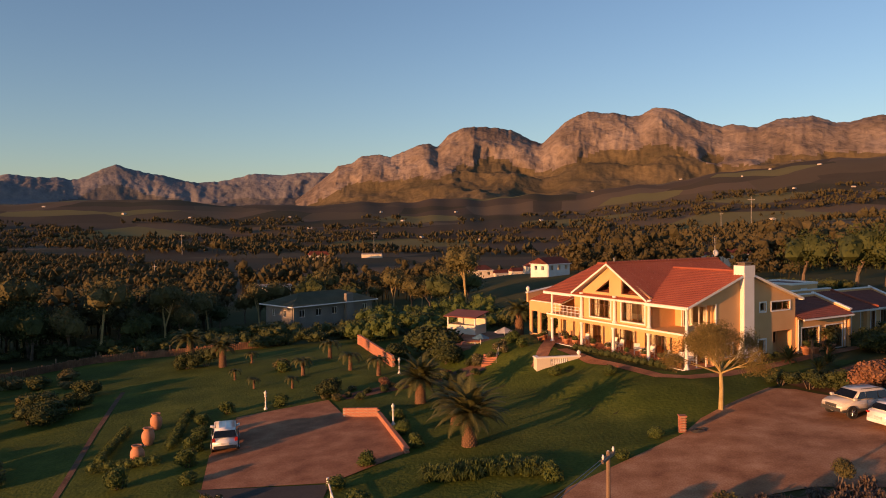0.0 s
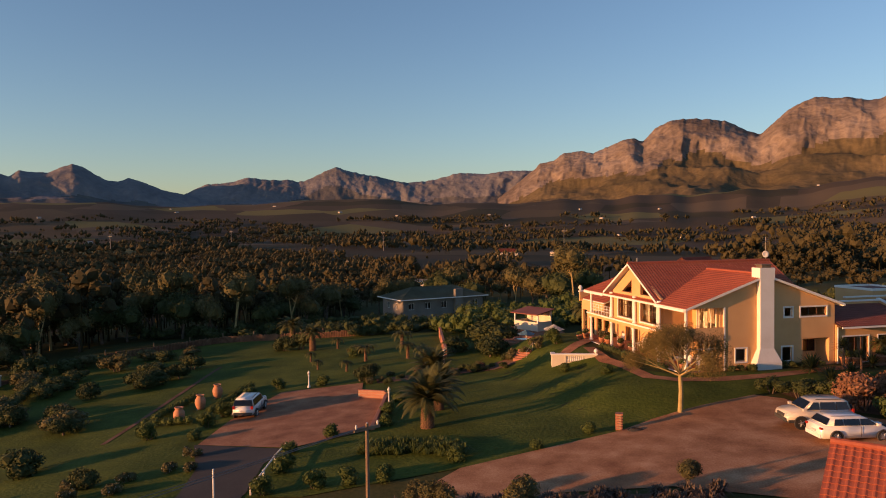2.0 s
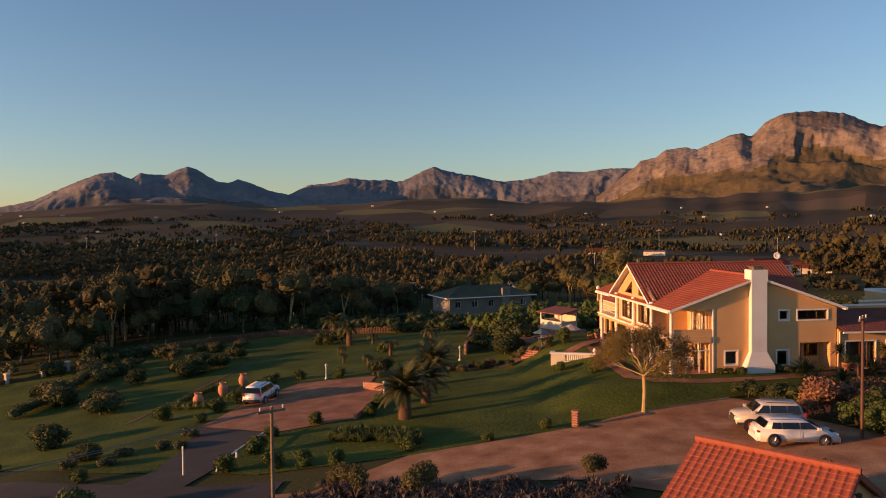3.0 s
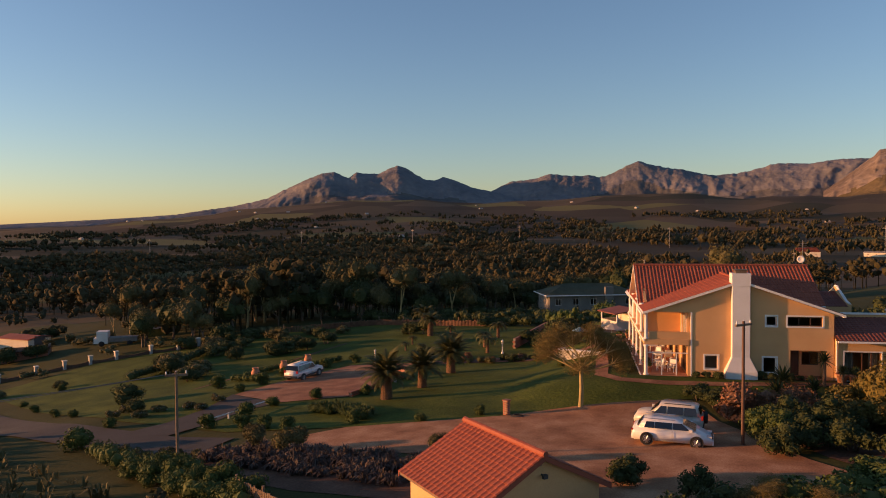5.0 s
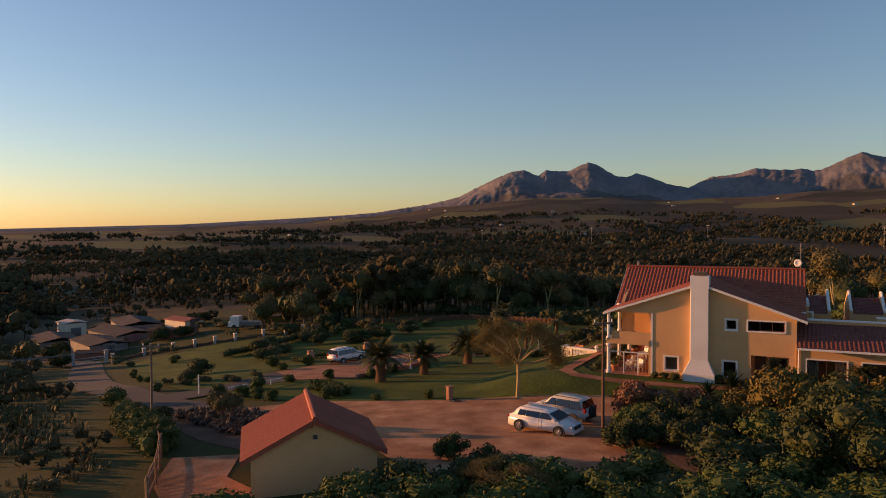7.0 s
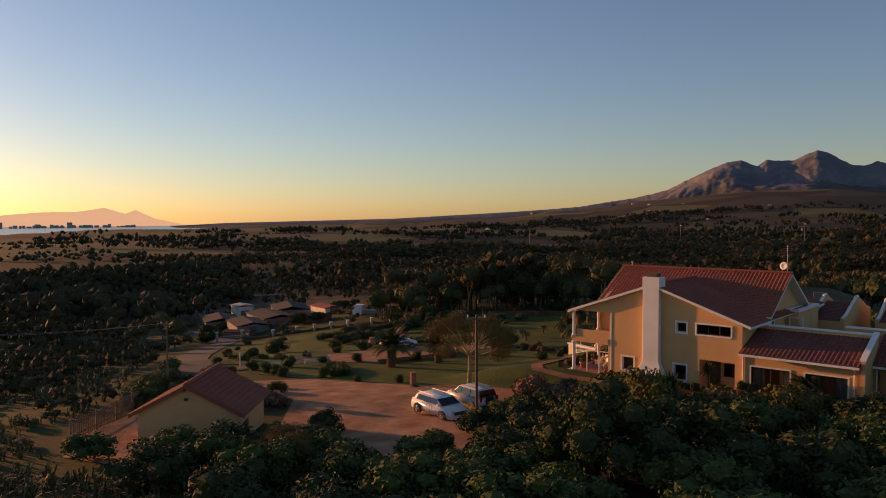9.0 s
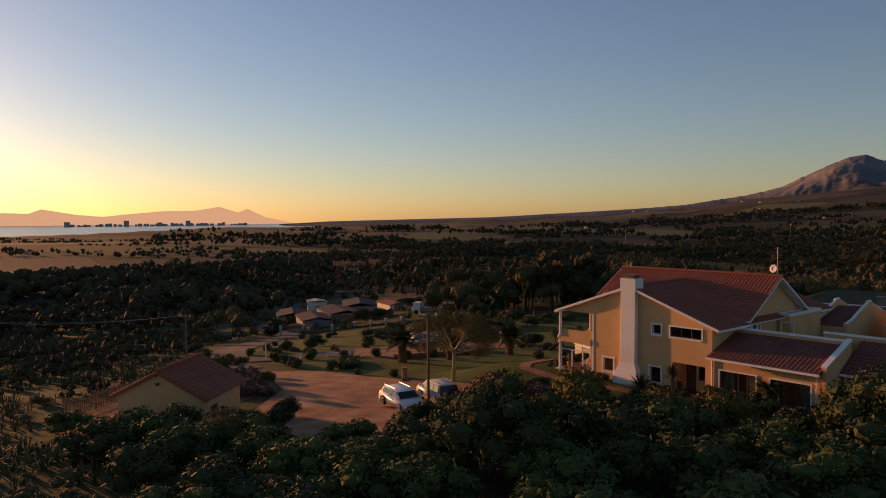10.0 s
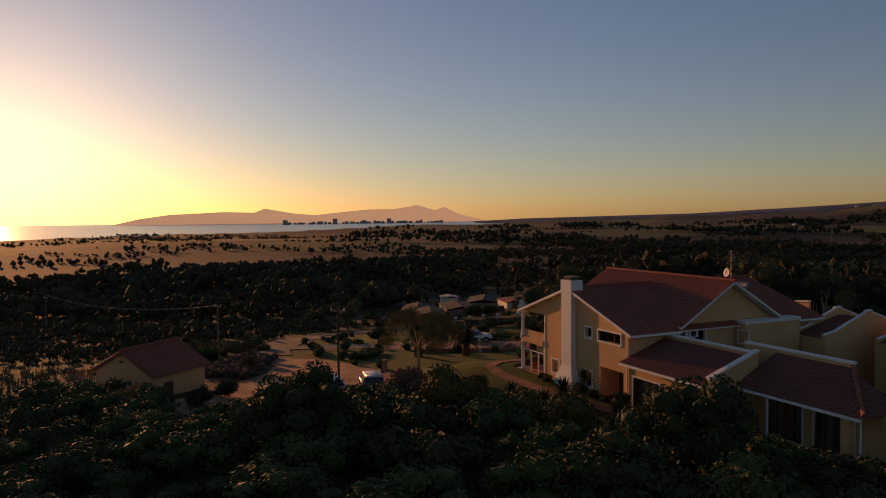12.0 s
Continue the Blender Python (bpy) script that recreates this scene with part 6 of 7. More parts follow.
def woods(name, n, r0, r1, a0, a1, leaves, size, height, wide, label, clear=0.02, step=0.006, lumpy=4, belts=False, heart=(0.35, 0.75)):
    """Trees of a far wood in one mesh: short trunks and crowns of leaf clumps."""
    pts = []
    while len(pts) < n:
        m = 4 * n
        r = np.sqrt(rng.uniform(r0 * r0, r1 * r1, m))
        a = np.radians(rng.uniform(a0, a1, m))
        x, y = 25 - np.sin(a) * r, 50 + np.cos(a) * r
        for u, v in zip(x, y):
            if len(pts) >= n:
                break
            if height < 2 and (v > 20.5 or u > 45 or (18 < u < 40 and v > 17)):
                continue
            if height >= 2 and (-66 < u < 34 and (4 if height < 4 else -60) < v < 104) or height >= 2 and (u > 20 and v < 70) or -138 < u < -66 and 12 < v < 58 or 2 < u < 58 and 84 < v < 116 or -46 < u < -4 and 100 < v < 138:
                continue
            if height >= 4 and turn_of(u, v) > 90 + 26 * noise.noise((u * 0.004, v * 0.004, 3.0)) + 10 * rng.random() and math.hypot(u - 25, v - 50) > 420 + 160 * noise.noise((u * 0.006, v * 0.006, 6.0)):
                continue
            if near_site(u, v) or (v < (-330 + rng.uniform(0, 520) * (u < -900) if height > 9.5 else -720) and u < -300):
                continue
            if belts:
                rad, turn = math.hypot(u - 25, v - 50), math.atan2(25 - u, v - 50)
                stand = noise.noise((rad * 0.009, turn * 5.0, 1.5)) + 0.5 * noise.noise((u * step * 3, v * step * 3, 4))
            else:
                stand = noise.noise((u * step, v * step, 1.5)) + 0.5 * noise.noise((u * step * 3, v * step * 3, 4))
            if stand < clear:
                continue
            pts.append((u, v))
    p = np.array(pts)
    z = ground(p[:, 0], p[:, 1])
    stature = np.array([0.95 + 0.9 * noise.noise((u * 0.016, v * 0.016, 8.0)) for u, v in pts])
    h = height * np.clip(stature, 0.4, 1.6) * rng.uniform(0.7, 1.25, n)
    wide = wide * np.clip(h / height, 0.6, 1.35)[:, None]
    k = lumpy
    # lumps of each crown
    la = rng.uniform(0, 6.283, (n, k))
    ld = wide * 0.5 * np.sqrt(rng.random((n, k)))
    lc = np.stack([p[:, :1] + ld * np.cos(la), p[:, 1:] + ld * np.sin(la), z[:, None] + h[:, None] * rng.uniform(0.45, 0.9, (n, k))], 2)
    lr = wide * rng.uniform(0.20, 0.36, (n, k))
    pick = rng.integers(0, k, (n, leaves))
    d = rng.normal(0, 1, (n, leaves, 3))
    d /= np.linalg.norm(d, axis=2, keepdims=True)
    row = np.arange(n)[:, None]
    c = lc[row, pick] + d * lr[row, pick][..., None] * np.array((1, 1, 0.85)) * rng.uniform(0.55, 1.05, (n, leaves, 1))
    q = leaf_quads(c.reshape(-1, 3), d.reshape(-1, 3), size, 0.7)
    tr = 0.018 * h[:, None]
    base = np.stack([p[:, 0], p[:, 1], z - 0.5], 1)
    top = base + np.stack([0 * h, 0 * h, h * 0.7], 1)
    ex = np.array((1.0, 0, 0))
    ey = np.array((0, 1.0, 0))
    trunk = np.concatenate([np.stack([base - e * tr, base + e * tr, top + e * tr * 0.5, top - e * tr * 0.5], 1) for e in (ex, ey)])
    # solid hearts of the crowns, rough, so that a wood has depth and shade
    bm = bmesh.new()
    if height >= 2 and r1 < 450:
        bmesh.ops.create_icosphere(bm, subdivisions=1, radius=1)
    else:
        bmesh.ops.create_uvsphere(bm, u_segments=4, v_segments=2, radius=1.15)
    unit = np.array([v.co[:] for v in bm.verts])
    tri = np.array([[v.index for v in f.verts] for f in bm.faces])
    bm.free()
    hearts = lc.reshape(-1, 1, 3) + unit[None] * rng.uniform(*heart, (n * k, len(unit), 1)) * lr.reshape(-1, 1, 1) * np.array((1, 1, 1.1))
    corners = (np.arange(n * k)[:, None, None] * len(unit) + tri[None]).reshape(-1, 3)
    extra = (hearts.reshape(-1, 3).tolist(), corners.tolist())
    me = quads_mesh(name, np.concatenate([q, trunk]), ["forest"], extra)
    return tagged(part(name, me, None), label, "wood", kind="stuff")


woods("near_wood", 1500, 95, 320, -48, 145, 80, 0.62, 8.5, 6.0, "dense dark gum and pine wood on the valley side", -0.12, 0.008, 6)
woods("north_wood", 430, 62, 190, 8, 80, 110, 0.50, 8.5, 5.0, "thick dark trees along the lower lawn", -0.5, 0.006, 6)
woods("valley_wood", 4700, 290, 800, -48, 145, 30, 0.95, 9.0, 7.5, "dark valley woodland of pines and gums", -0.02, 0.004, 5)
woods("far_wood", 5600, 780, 2000, -48, 145, 4, 2.4, 9.5, 12.0, "far dark woods and orchards in belts between fields", 0.10, 0.0022, 3, True, (0.4, 1.05))
woods("hill_wood", 320, 105, 300, -48, -8, 50, 0.75, 8.0, 5.5, "dark trees and bush behind the villa", -0.6)
woods("bush_bank", 150, 88, 185, -26, -2, 50, 0.6, 4.2, 4.5, "dark bushes on the bank behind the villa", -0.9)
woods("bay_wood", 1000, 150, 420, 92, 145, 40, 0.8, 5.5, 6.5, "dark woods on the slope towards the bay", -0.5, 0.006, 4, False, (0.6, 0.98))
woods("brush", 1300, 62, 420, 62, 145, 26, 0.5, 2.2, 3.4, "low dark brush on the slope below the yard", -0.5, 0.012, 2, False, (0.6, 0.98))
woods("plain_brush", 1100, 420, 1500, 84, 140, 8, 1.2, 2.4, 7.0, "low dark bush in lines across the coastal plain", 0.08, 0.003, 2, True, (0.5, 1.0))
woods("veld_brush", 1300, 28, 125, 92, 172, 30, 0.28, 1.2, 2.0, "low scrub covering the open veld", -0.45, 0.03, 2, False, (0.4, 0.85))
# creeper hedge along the fence below the yard
blobs, p, q = [], Vector((-3.0, 23.6)), Vector((18.5, 21.6))
for i in range(44):
    c = p.lerp(q, (i + 0.5) / 44)
    blobs.append((c.x + rng.normal(0, 0.2), c.y + rng.normal(0, 0.35), gz(c.x, c.y) + rng.uniform(0.25, 0.7), 0.6, 0.6, rng.uniform(0.35, 0.75)))
tagged(part("creeper_hedge", quads_mesh("creeper_hedge", cloud(9500, blobs, 0.12), ["leaf_mid"], lumps(blobs)), None), "overgrown yellow-green creeper hedge along the fence", "hedge")
# bushes and trees about the sheds by the gate
for i in range(12):
    plant(garden_tree, rng.uniform(-132, -64), rng.uniform(16, 62), rng.uniform(0.8, 1.3))
thicket("yard_thicket", [(rng.uniform(-132, -64), rng.uniform(16, 62), rng.uniform(1.6, 3.2), rng.uniform(1.4, 2.6)) for i in range(46)], "leaf_olive", "olive bushes about the sheds by the gate", 200, 0.3)
for i, (x, y, h) in enumerate([(-52.9, 62.2, 2.4), (-50.4, 60.0, 1.9), (-46.6, 61.0, 2.3), (-47.8, 64.7, 1.8), (-38.4, 66.5, 2.2), (-40.5, 68.0, 1.6), (-36.0, 50.7, 1.8), (-54, 70, 2.3), (-51, 73, 2.0), (-56, 66, 2.2), (-48, 77, 1.9), (-43, 80, 1.7)]):
    plant((OLIVE + LOOSE)[i % 5], x, y, h * 1.2, h * 0.9)
wild = [(rng.uniform(37, 72), rng.uniform(2, 34)) for i in range(80)]
thicket("slope_thicket", [(x, y, rng.uniform(1.0, 2.4), rng.uniform(0.7, 1.3)) for x, y in wild if x - y > 8], "leaf_olive", "low grey-green veld bushes on the slope", 300, 0.14)


# ---- vehicles ----
def car(x, y, turn, length, height, paint, label, style, wheelbase, width=1.82, rails=False, spare=False):
    """A parked car: nose along +x. style: 'wagon' or 'offroad' shapes the roof and glass."""
    t = thing("car", at_ground(x, y, turn, 0.05), label, "car", "parked cars")
    L, W, H = length / 2, width / 2, height
    sill, belt = (0.24, 0.92) if style == "wagon" else (0.42, 1.10)
    if style == "wagon":
        top = [(-L + 0.30, belt + 0.05), (-L + 0.62, H - 0.06), (-L + 1.2, H), (0.1, H - 0.02), (0.55, H - 0.10), (1.35, belt + 0.03)]
        low = [(-L, sill + 0.12), (-L + 0.02, belt - 0.1), (-L + 0.16, belt + 0.05), (1.3, belt + 0.03), (L - 0.55, belt - 0.14), (L - 0.1, belt - 0.32), (L, sill + 0.25), (L - 0.08, sill), (-L + 0.1, sill)]
    else:
        top = [(-L + 0.12, belt + 0.03), (-L + 0.30, H - 0.05), (-L + 0.6, H), (0.25, H), (0.5, H - 0.06), (1.05, belt + 0.05)]
        low = [(-L, sill + 0.1), (-L + 0.02, belt), (1.0, belt + 0.03), (L - 0.35, belt - 0.06), (L - 0.06, belt - 0.2), (L, sill + 0.15), (L - 0.1, sill), (-L + 0.1, sill)]

    def shell(outline, w0, w1, zb, zt):
        bm = bmesh.new()
        prism(bm, outline, "y", -1, 1)
        for v in bm.verts:
            f = min(max((v.co.z - zb) / max(zt - zb, 0.01), 0), 1)
            nose = max(0, abs(v.co.x) - (L - 0.7)) / 0.7
            v.co.y *= (w0 + (w1 - w0) * f) - 0.10 * nose
        bmesh.ops.bevel(bm, geom=bm.edges[:], offset=0.05, segments=2, affect="EDGES", clamp_overlap=True)
        for f in bm.faces:
            f.smooth = True
        return bm
    body = part("body", shell(low, W, W * 0.97, sill, belt), paint, t)
    part("cabin", shell(top, W * 0.94, W * 0.76, belt, H), paint, t)
    # side glass, windscreen and rear window set a little proud of the cabin
    zb, zt = belt + 0.07, H - 0.10
    wb, wt = W * 0.935, W * 0.785
    if style == "wagon":
        cuts = [(-L + 0.72, -0.95), (-0.9, 0.02), (0.08, 0.98)]
        slope = (0.42, 0.12)
    else:
        cuts = [(-L + 0.34, -0.98), (-0.9, 0.0), (0.08, 0.80)]
        slope = (0.40, 0.08)
    for k, (a, b) in enumerate(cuts):
        for s in (-1, 1):
            bm = bmesh.new()
            q = [(a + (slope[1] if k == 0 else 0.0), zt), (b - (slope[0] if k == 2 else 0.0), zt), (b, zb), (a, zb)]
            out = [bm.verts.new((px, s * ((wb if pz == zb else wt) + 0.012), pz)) for px, pz in q]
            inn = [bm.verts.new((px, s * ((wb if pz == zb else wt) - 0.02), pz)) for px, pz in q]
            bm.faces.new(out)
            bm.faces.new(inn[::-1])
            for i in range(4):
                bm.faces.new((out[i], inn[i], inn[(i + 1) % 4], out[(i + 1) % 4]))
            bmesh.ops.recalc_face_normals(bm, faces=bm.faces[:])
            part("side_window", bm, "dark_glass", t)
    for name, (x0, z0), (x1, z1), d in (("windscreen", top[-1], top[-2], 0.016), ("rear_window", top[0], top[1], -0.016)):
        bm = bmesh.new()
        p0 = (x0 + (x1 - x0) * 0.06 + d, z0 + (z1 - z0) * 0.10)
        p1 = (x0 + (x1 - x0) * 0.94 + d, z0 + (z1 - z0) * 0.92)
        vs = [bm.verts.new((p0[0], -wb * 0.9, p0[1] + 0.012)), bm.verts.new((p0[0], wb * 0.9, p0[1] + 0.012)), bm.verts.new((p1[0], wt * 0.92, p1[1] + 0.012)), bm.verts.new((p1[0], -wt * 0.92, p1[1] + 0.012))]
        bm.faces.new(vs)
        bmesh.ops.solidify(bm, geom=bm.faces[:], thickness=0.03)
        part(name, bm, "dark_glass", t)
    r = 0.33 if style == "wagon" else 0.37
    for sx in (-1, 1):
        for sy in (-1, 1):
            m = pose(sx * wheelbase / 2, sy * (W - 0.10), r, 90, 0, 0)
            wheel = part("wheel", lathe(bmesh.new(), [(r * 0.6, -0.10), (r * 0.92, -0.11), (r, -0.07), (r, 0.07), (r * 0.92, 0.11), (r * 0.6, 0.10)], 24, m), "rubber", t)
            rim = lathe(bmesh.new(), [(0.05, -0.125), (0.09, -0.125), (r * 0.60, -0.09), (r * 0.66, -0.118), (r * 0.66, 0.118), (r * 0.60, 0.09), (0.09, 0.125), (0.05, 0.125)], 20, m)
            for k in range(5):
                a = k * 1.2566
                for off in (-0.13, 0.13):
                    rod(rim, m @ Vector((0, 0, off)), m @ Vector((r * 0.62 * math.cos(a), r * 0.62 * math.sin(a), off * 0.9)), 0.03, 0.02, 5)
            part("rim", rim, "alloy", wheel)
            arch = lathe(bmesh.new(), [(r * 1.14, -0.05), (r * 1.14, 0.05), (r * 1.02, 0.05), (r * 1.02, -0.05)], 24, pose(sx * wheelbase / 2, sy * (W - 0.03), r + 0.02, 90, 0, 0))
            part("wheel_arch", arch, "plastic", t)
    for s in (-1, 1):
        part("headlamp", a_box((L - 0.34, s * W * 0.62 - 0.17, belt - 0.36), (L - 0.07, s * W * 0.62 + 0.17, belt - 0.2)), "clear_lamp", t)
        part("tail_lamp", a_box((-L - 0.012, s * (W - 0.2) - 0.1, belt - 0.16), (-L + 0.1, s * (W - 0.2) + 0.1, belt - 0.05 if style == "wagon" else belt + 0.1)), "red_lamp", t)
        part("mirror", a_box((0.95, s * (W + 0.02) - 0.08, belt + 0.02), (1.13, s * (W + 0.02) + 0.09, belt + 0.17)), paint, t)
        if rails:
            part("roof_rail", rod(bmesh.new(), (-L + 0.7, s * W * 0.66, H + 0.05), (0.2, s * W * 0.66, H + 0.05), 0.025), "plastic" if style == "offroad" else "alloy", t)
        part("door_seam", a_box((0.03, s * (W - 0.012) - 0.012, sill + 0.12), (0.045, s * (W - 0.012) + 0.012, belt)), "plastic", t)
    part("bumper", a_box((L - 0.16, -W * 0.82, sill + 0.02), (L + 0.03, W * 0.82, sill + 0.24)), "plastic" if style == "offroad" else paint, t)
    part("rear_bumper", a_box((-L - 0.03, -W * 0.82, sill + 0.02), (-L + 0.16, W * 0.82, sill + 0.24)), "plastic" if style == "offroad" else paint, t)
    part("grille", a_box((L - 0.1, -0.42, belt - 0.42), (L + 0.015, 0.42, belt - 0.24)), "plastic", t)
    part("number_plate", a_box((-L - 0.035, -0.26, belt - 0.38), (-L - 0.005, 0.26, belt - 0.26)), "clear_lamp", t)
    if style == "offroad":
        part("skirt", a_box((-L + 0.1, -W - 0.01, sill - 0.02), (L - 0.1, W + 0.01, sill + 0.14)), "plastic", t)
    if spare:
        part("spare_wheel", lathe(bmesh.new(), [(0.1, -0.1), (0.34, -0.1), (0.36, 0.0), (0.34, 0.1), (0.1, 0.1)], 20, pose(-L - 0.12, 0, 0.95, 0, 90, 0)), "rubber", t)
    return t


car(29.75, 42.75, 21, 4.45, 1.42, "car_white", "white estate car parked on the gravel yard", "wagon", 2.72, 1.81, True)
car(28.3, 45.55, 198, 4.1, 1.70, "car_beige", "beige off-road car with a roof rack and dark bumpers", "offroad", 2.40, 1.81, True, True)
car(-14.9, 50.6, 108, 4.85, 1.74, "car_white", "white sport utility car parked on the brick court", "offroad", 2.93, 1.93, True)


# ---- urns, lamps and posts ----
def urn(x, y, s, mat="terracotta", label="large terracotta urn on the lawn"):
    t = thing("urn", at_ground(x, y, 0, 0.0, s), label, "urn", "terracotta urns")
    part("jar", lathe(bmesh.new(), [(0.24, 0), (0.30, 0.05), (0.46, 0.4), (0.52, 0.75), (0.48, 1.05), (0.33, 1.27), (0.31, 1.34), (0.40, 1.42), (0.40, 1.48), (0.30, 1.46), (0.26, 1.34)], 24), mat, t)
    part("plinth", lathe(bmesh.new(), [(0.36, -0.15), (0.36, 0.03), (0.3, 0.05)], 20), "concrete", t)


for p in ((-23.0, 57.4), (-21.7, 52.9), (-20.4, 48.2)):
    urn(*p, 0.95)


def garden_lamp(x, y):
    t = thing("garden_lamp", at_ground(x, y), "white garden lamp post with a lantern head", "lamp", "garden lamps")
    part("post", lathe(bmesh.new(), [(0.16, 0), (0.16, 0.15), (0.07, 0.3), (0.055, 1.15), (0.1, 1.2), (0.1, 1.26)], 12), "white", t)
    part("lantern", lathe(bmesh.new(), [(0.07, 1.26), (0.14, 1.5), (0.16, 1.52), (0.05, 1.66), (0.02, 1.74)], 8), "white", t)


for p in ((-14.7, 60.8), (-2.6, 52.2), (-3.8, 71.2)):
    garden_lamp(*p)


def power_pole(x, y, h, base, label, arms=True, turn=0.0, dark=False):
    t = thing("power_pole", pose(x, y, base, 0, 0, turn), label, "pole", "power poles")
    part("pole", rod(bmesh.new(), (0, 0, -0.5), (0, 0, h), 0.10, 0.075, 10), "dark_wood" if dark else "wood", t)
    if arms:
        arm = part("cross_arm", a_box((-0.65, -0.05, h - 0.28), (0.65, 0.05, h - 0.16)), "wood", t)
        for k in (-0.55, 0.0, 0.55):
            part("insulator", lathe(bmesh.new(), [(0.03, h - 0.16), (0.05, h - 0.08), (0.03, h + 0.02)], 8, Matrix.Translation((k, 0, 0))), "white", arm)
    return t


power_pole(7.9, 23.9, 5.95, -2.5, "weathered wooden power pole with a cross arm", True, 60)
power_pole(33.25, 44.2, 7.3, -0.9, "dark wooden power pole in the shrub bed", True, 70, True)


def cable(p, q, sag, name="cable"):
    p, q = Vector(p), Vector(q)
    verts, faces = [], []
    side = (q - p).cross(Vector((0, 0, 1))).normalized() * 0.016
    for i in range(25):
        c = p.lerp(q, i / 24) - Vector((0, 0, sag * 4 * (i / 24) * (1 - i / 24)))
        verts += [tuple(c + side), tuple(c + Vector((0, 0, 0.016))), tuple(c - side), tuple(c - Vector((0, 0, 0.016)))]
        if i:
            faces += [(4 * i - 4 + k, 4 * i - 4 + (k + 1) % 4, 4 * i + (k + 1) % 4, 4 * i + k) for k in range(4)]
    return tagged(part(name, mesh_from(name, verts, faces, ["metal"]), None), "thin overhead power cable between poles", "cable", "power cables")


cable((7.9, 23.9, 3.35), (-28, -22, 0.5), 1.2)
cable((7.9, 23.65, 3.35), (-28, -22.4, 0.5), 1.35)
power_pole(-28, -22, 6.5, gz(-28, -22), "weathered wooden power pole out on the veld", True, 60)
t = thing("sign_post", at_ground(-4.3, 30.4), "white painted steel post beside the drive", "post")
part("post", rod(bmesh.new(), (0, 0, -0.2), (0, 0, 1.9), 0.05), "white", t)
# white pole rail along the ramp
rail = thing("pole_rail", Matrix(), "low white pole rail along the tarmac ramp", "rail")
pts = [(-2.7, 31.6), (-3.6, 34.4), (-4.6, 37.4), (-5.3, 40.0)]
for (x0, y0), (x1, y1) in zip(pts, pts[1:]):
    part("bar", rod(bmesh.new(), (x0, y0, gz(x0, y0) + 0.5), (x1, y1, gz(x1, y1) + 0.5), 0.05), "white", rail)
for x, y in pts:
    part("post", rod(bmesh.new(), (x, y, gz(x, y) - 0.2), (x, y, gz(x, y) + 0.56), 0.07), "white", rail)

# boundary fence by the garage: posts and upright laths, half overgrown
fence = thing("lath_fence", Matrix(), "weathered wooden lath fence beside the garage", "fence")
fp = [(16.0, 22.6), (19.0, 22.1), (22.0, 21.4), (25.0, 20.6), (28.0, 19.6)]
for (x0, y0), (x1, y1) in zip(fp, fp[1:]):
    n = 14
    for i in range(n):
        f = (i + 0.5) / n
        x, y = x0 + (x1 - x0) * f, y0 + (y1 - y0) * f
        part("lath", a_box((x - 0.05, y - 0.02, gz(x, y)), (x + 0.05, y + 0.02, gz(x, y) + 1.25 + random.uniform(-0.06, 0.06))), "wood", fence)
    for h in (0.35, 1.05):
        part("rail", rod(bmesh.new(), (x0, y0 + 0.05, gz(x0, y0) + h), (x1, y1 + 0.05, gz(x1, y1) + h), 0.04, n=5), "wood", fence)
for x, y in fp:
    part("post", rod(bmesh.new(), (x, y + 0.1, gz(x, y) - 0.3), (x, y + 0.1, gz(x, y) + 1.4), 0.07), "wood", fence)
# reed fence along the low edge of the lawn
reeds = thing("reed_fence", Matrix(), "reddish brown reed fence along the lower lawn", "fence")
rp = [(-55.0, 77.0), (-51.1, 82.1), (-48.2, 86.4), (-44.9, 89.9), (-40.6, 91.6), (-36.3, 92.6), (-30.5, 94.6), (-25.0, 97.0)]
for (x0, y0), (x1, y1) in zip(rp, rp[1:]):
    n = 24
    for i in range(n):
        f = (i + 0.5) / n
        x, y = x0 + (x1 - x0) * f, y0 + (y1 - y0) * f
        part("lath", a_box((x - 0.12, y - 0.04, gz(x, y) - 0.1), (x + 0.12, y + 0.04, gz(x, y) + 1.0 + random.uniform(-0.14, 0.08))), "reed", reeds)
for x, y in rp:
    part("post", rod(bmesh.new(), (x, y + 0.1, gz(x, y) - 0.3), (x, y + 0.1, gz(x, y) + 1.55), 0.07), "wood", reeds)
# wall with pillars and the gate
wall = thing("boundary_wall", Matrix(), "pale plastered boundary wall with square pillars", "wall")
bp = [(-71.8, 33.2), (-71.2, 38.2), (-69.6, 42.8), (-67.4, 46.0), (-65.4, 49.0), (-63.3, 52.0), (-60.6, 56.2), (-58.2, 59.4), (-57.4, 62.4), (-57.8, 67)]
for (x0, y0), (x1, y1) in zip(bp, bp[1:]):
    p, q = Vector((x0, y0, gz(x0, y0))), Vector((x1, y1, gz(x1, y1)))
    bm = bmesh.new()
    n = 6
    for i in range(n):
        a, b = p.lerp(q, i / n), p.lerp(q, (i + 1) / n)
        s = 0.25 * (abs(i + 0.5 - n / 2) / (n / 2)) ** 2
        vs = []
        side = (q - p).cross(Vector((0, 0, 1))).normalized() * 0.1
        for c in (a, b):
            vs.append([bm.verts.new(c + side * k + Vector((0, 0, z))) for k, z in ((-1, -0.4), (1, -0.4), (1, 0.45 + s), (-1, 0.45 + s))])
        for k in range(4):
            bm.faces.new((vs[0][k], vs[0][(k + 1) % 4], vs[1][(k + 1) % 4], vs[1][k]))
    bmesh.ops.remove_doubles(bm, verts=bm.verts[:], dist=0.001)
    bmesh.ops.recalc_face_normals(bm, faces=bm.faces[:])
    part("panel", bm, "soil", wall)


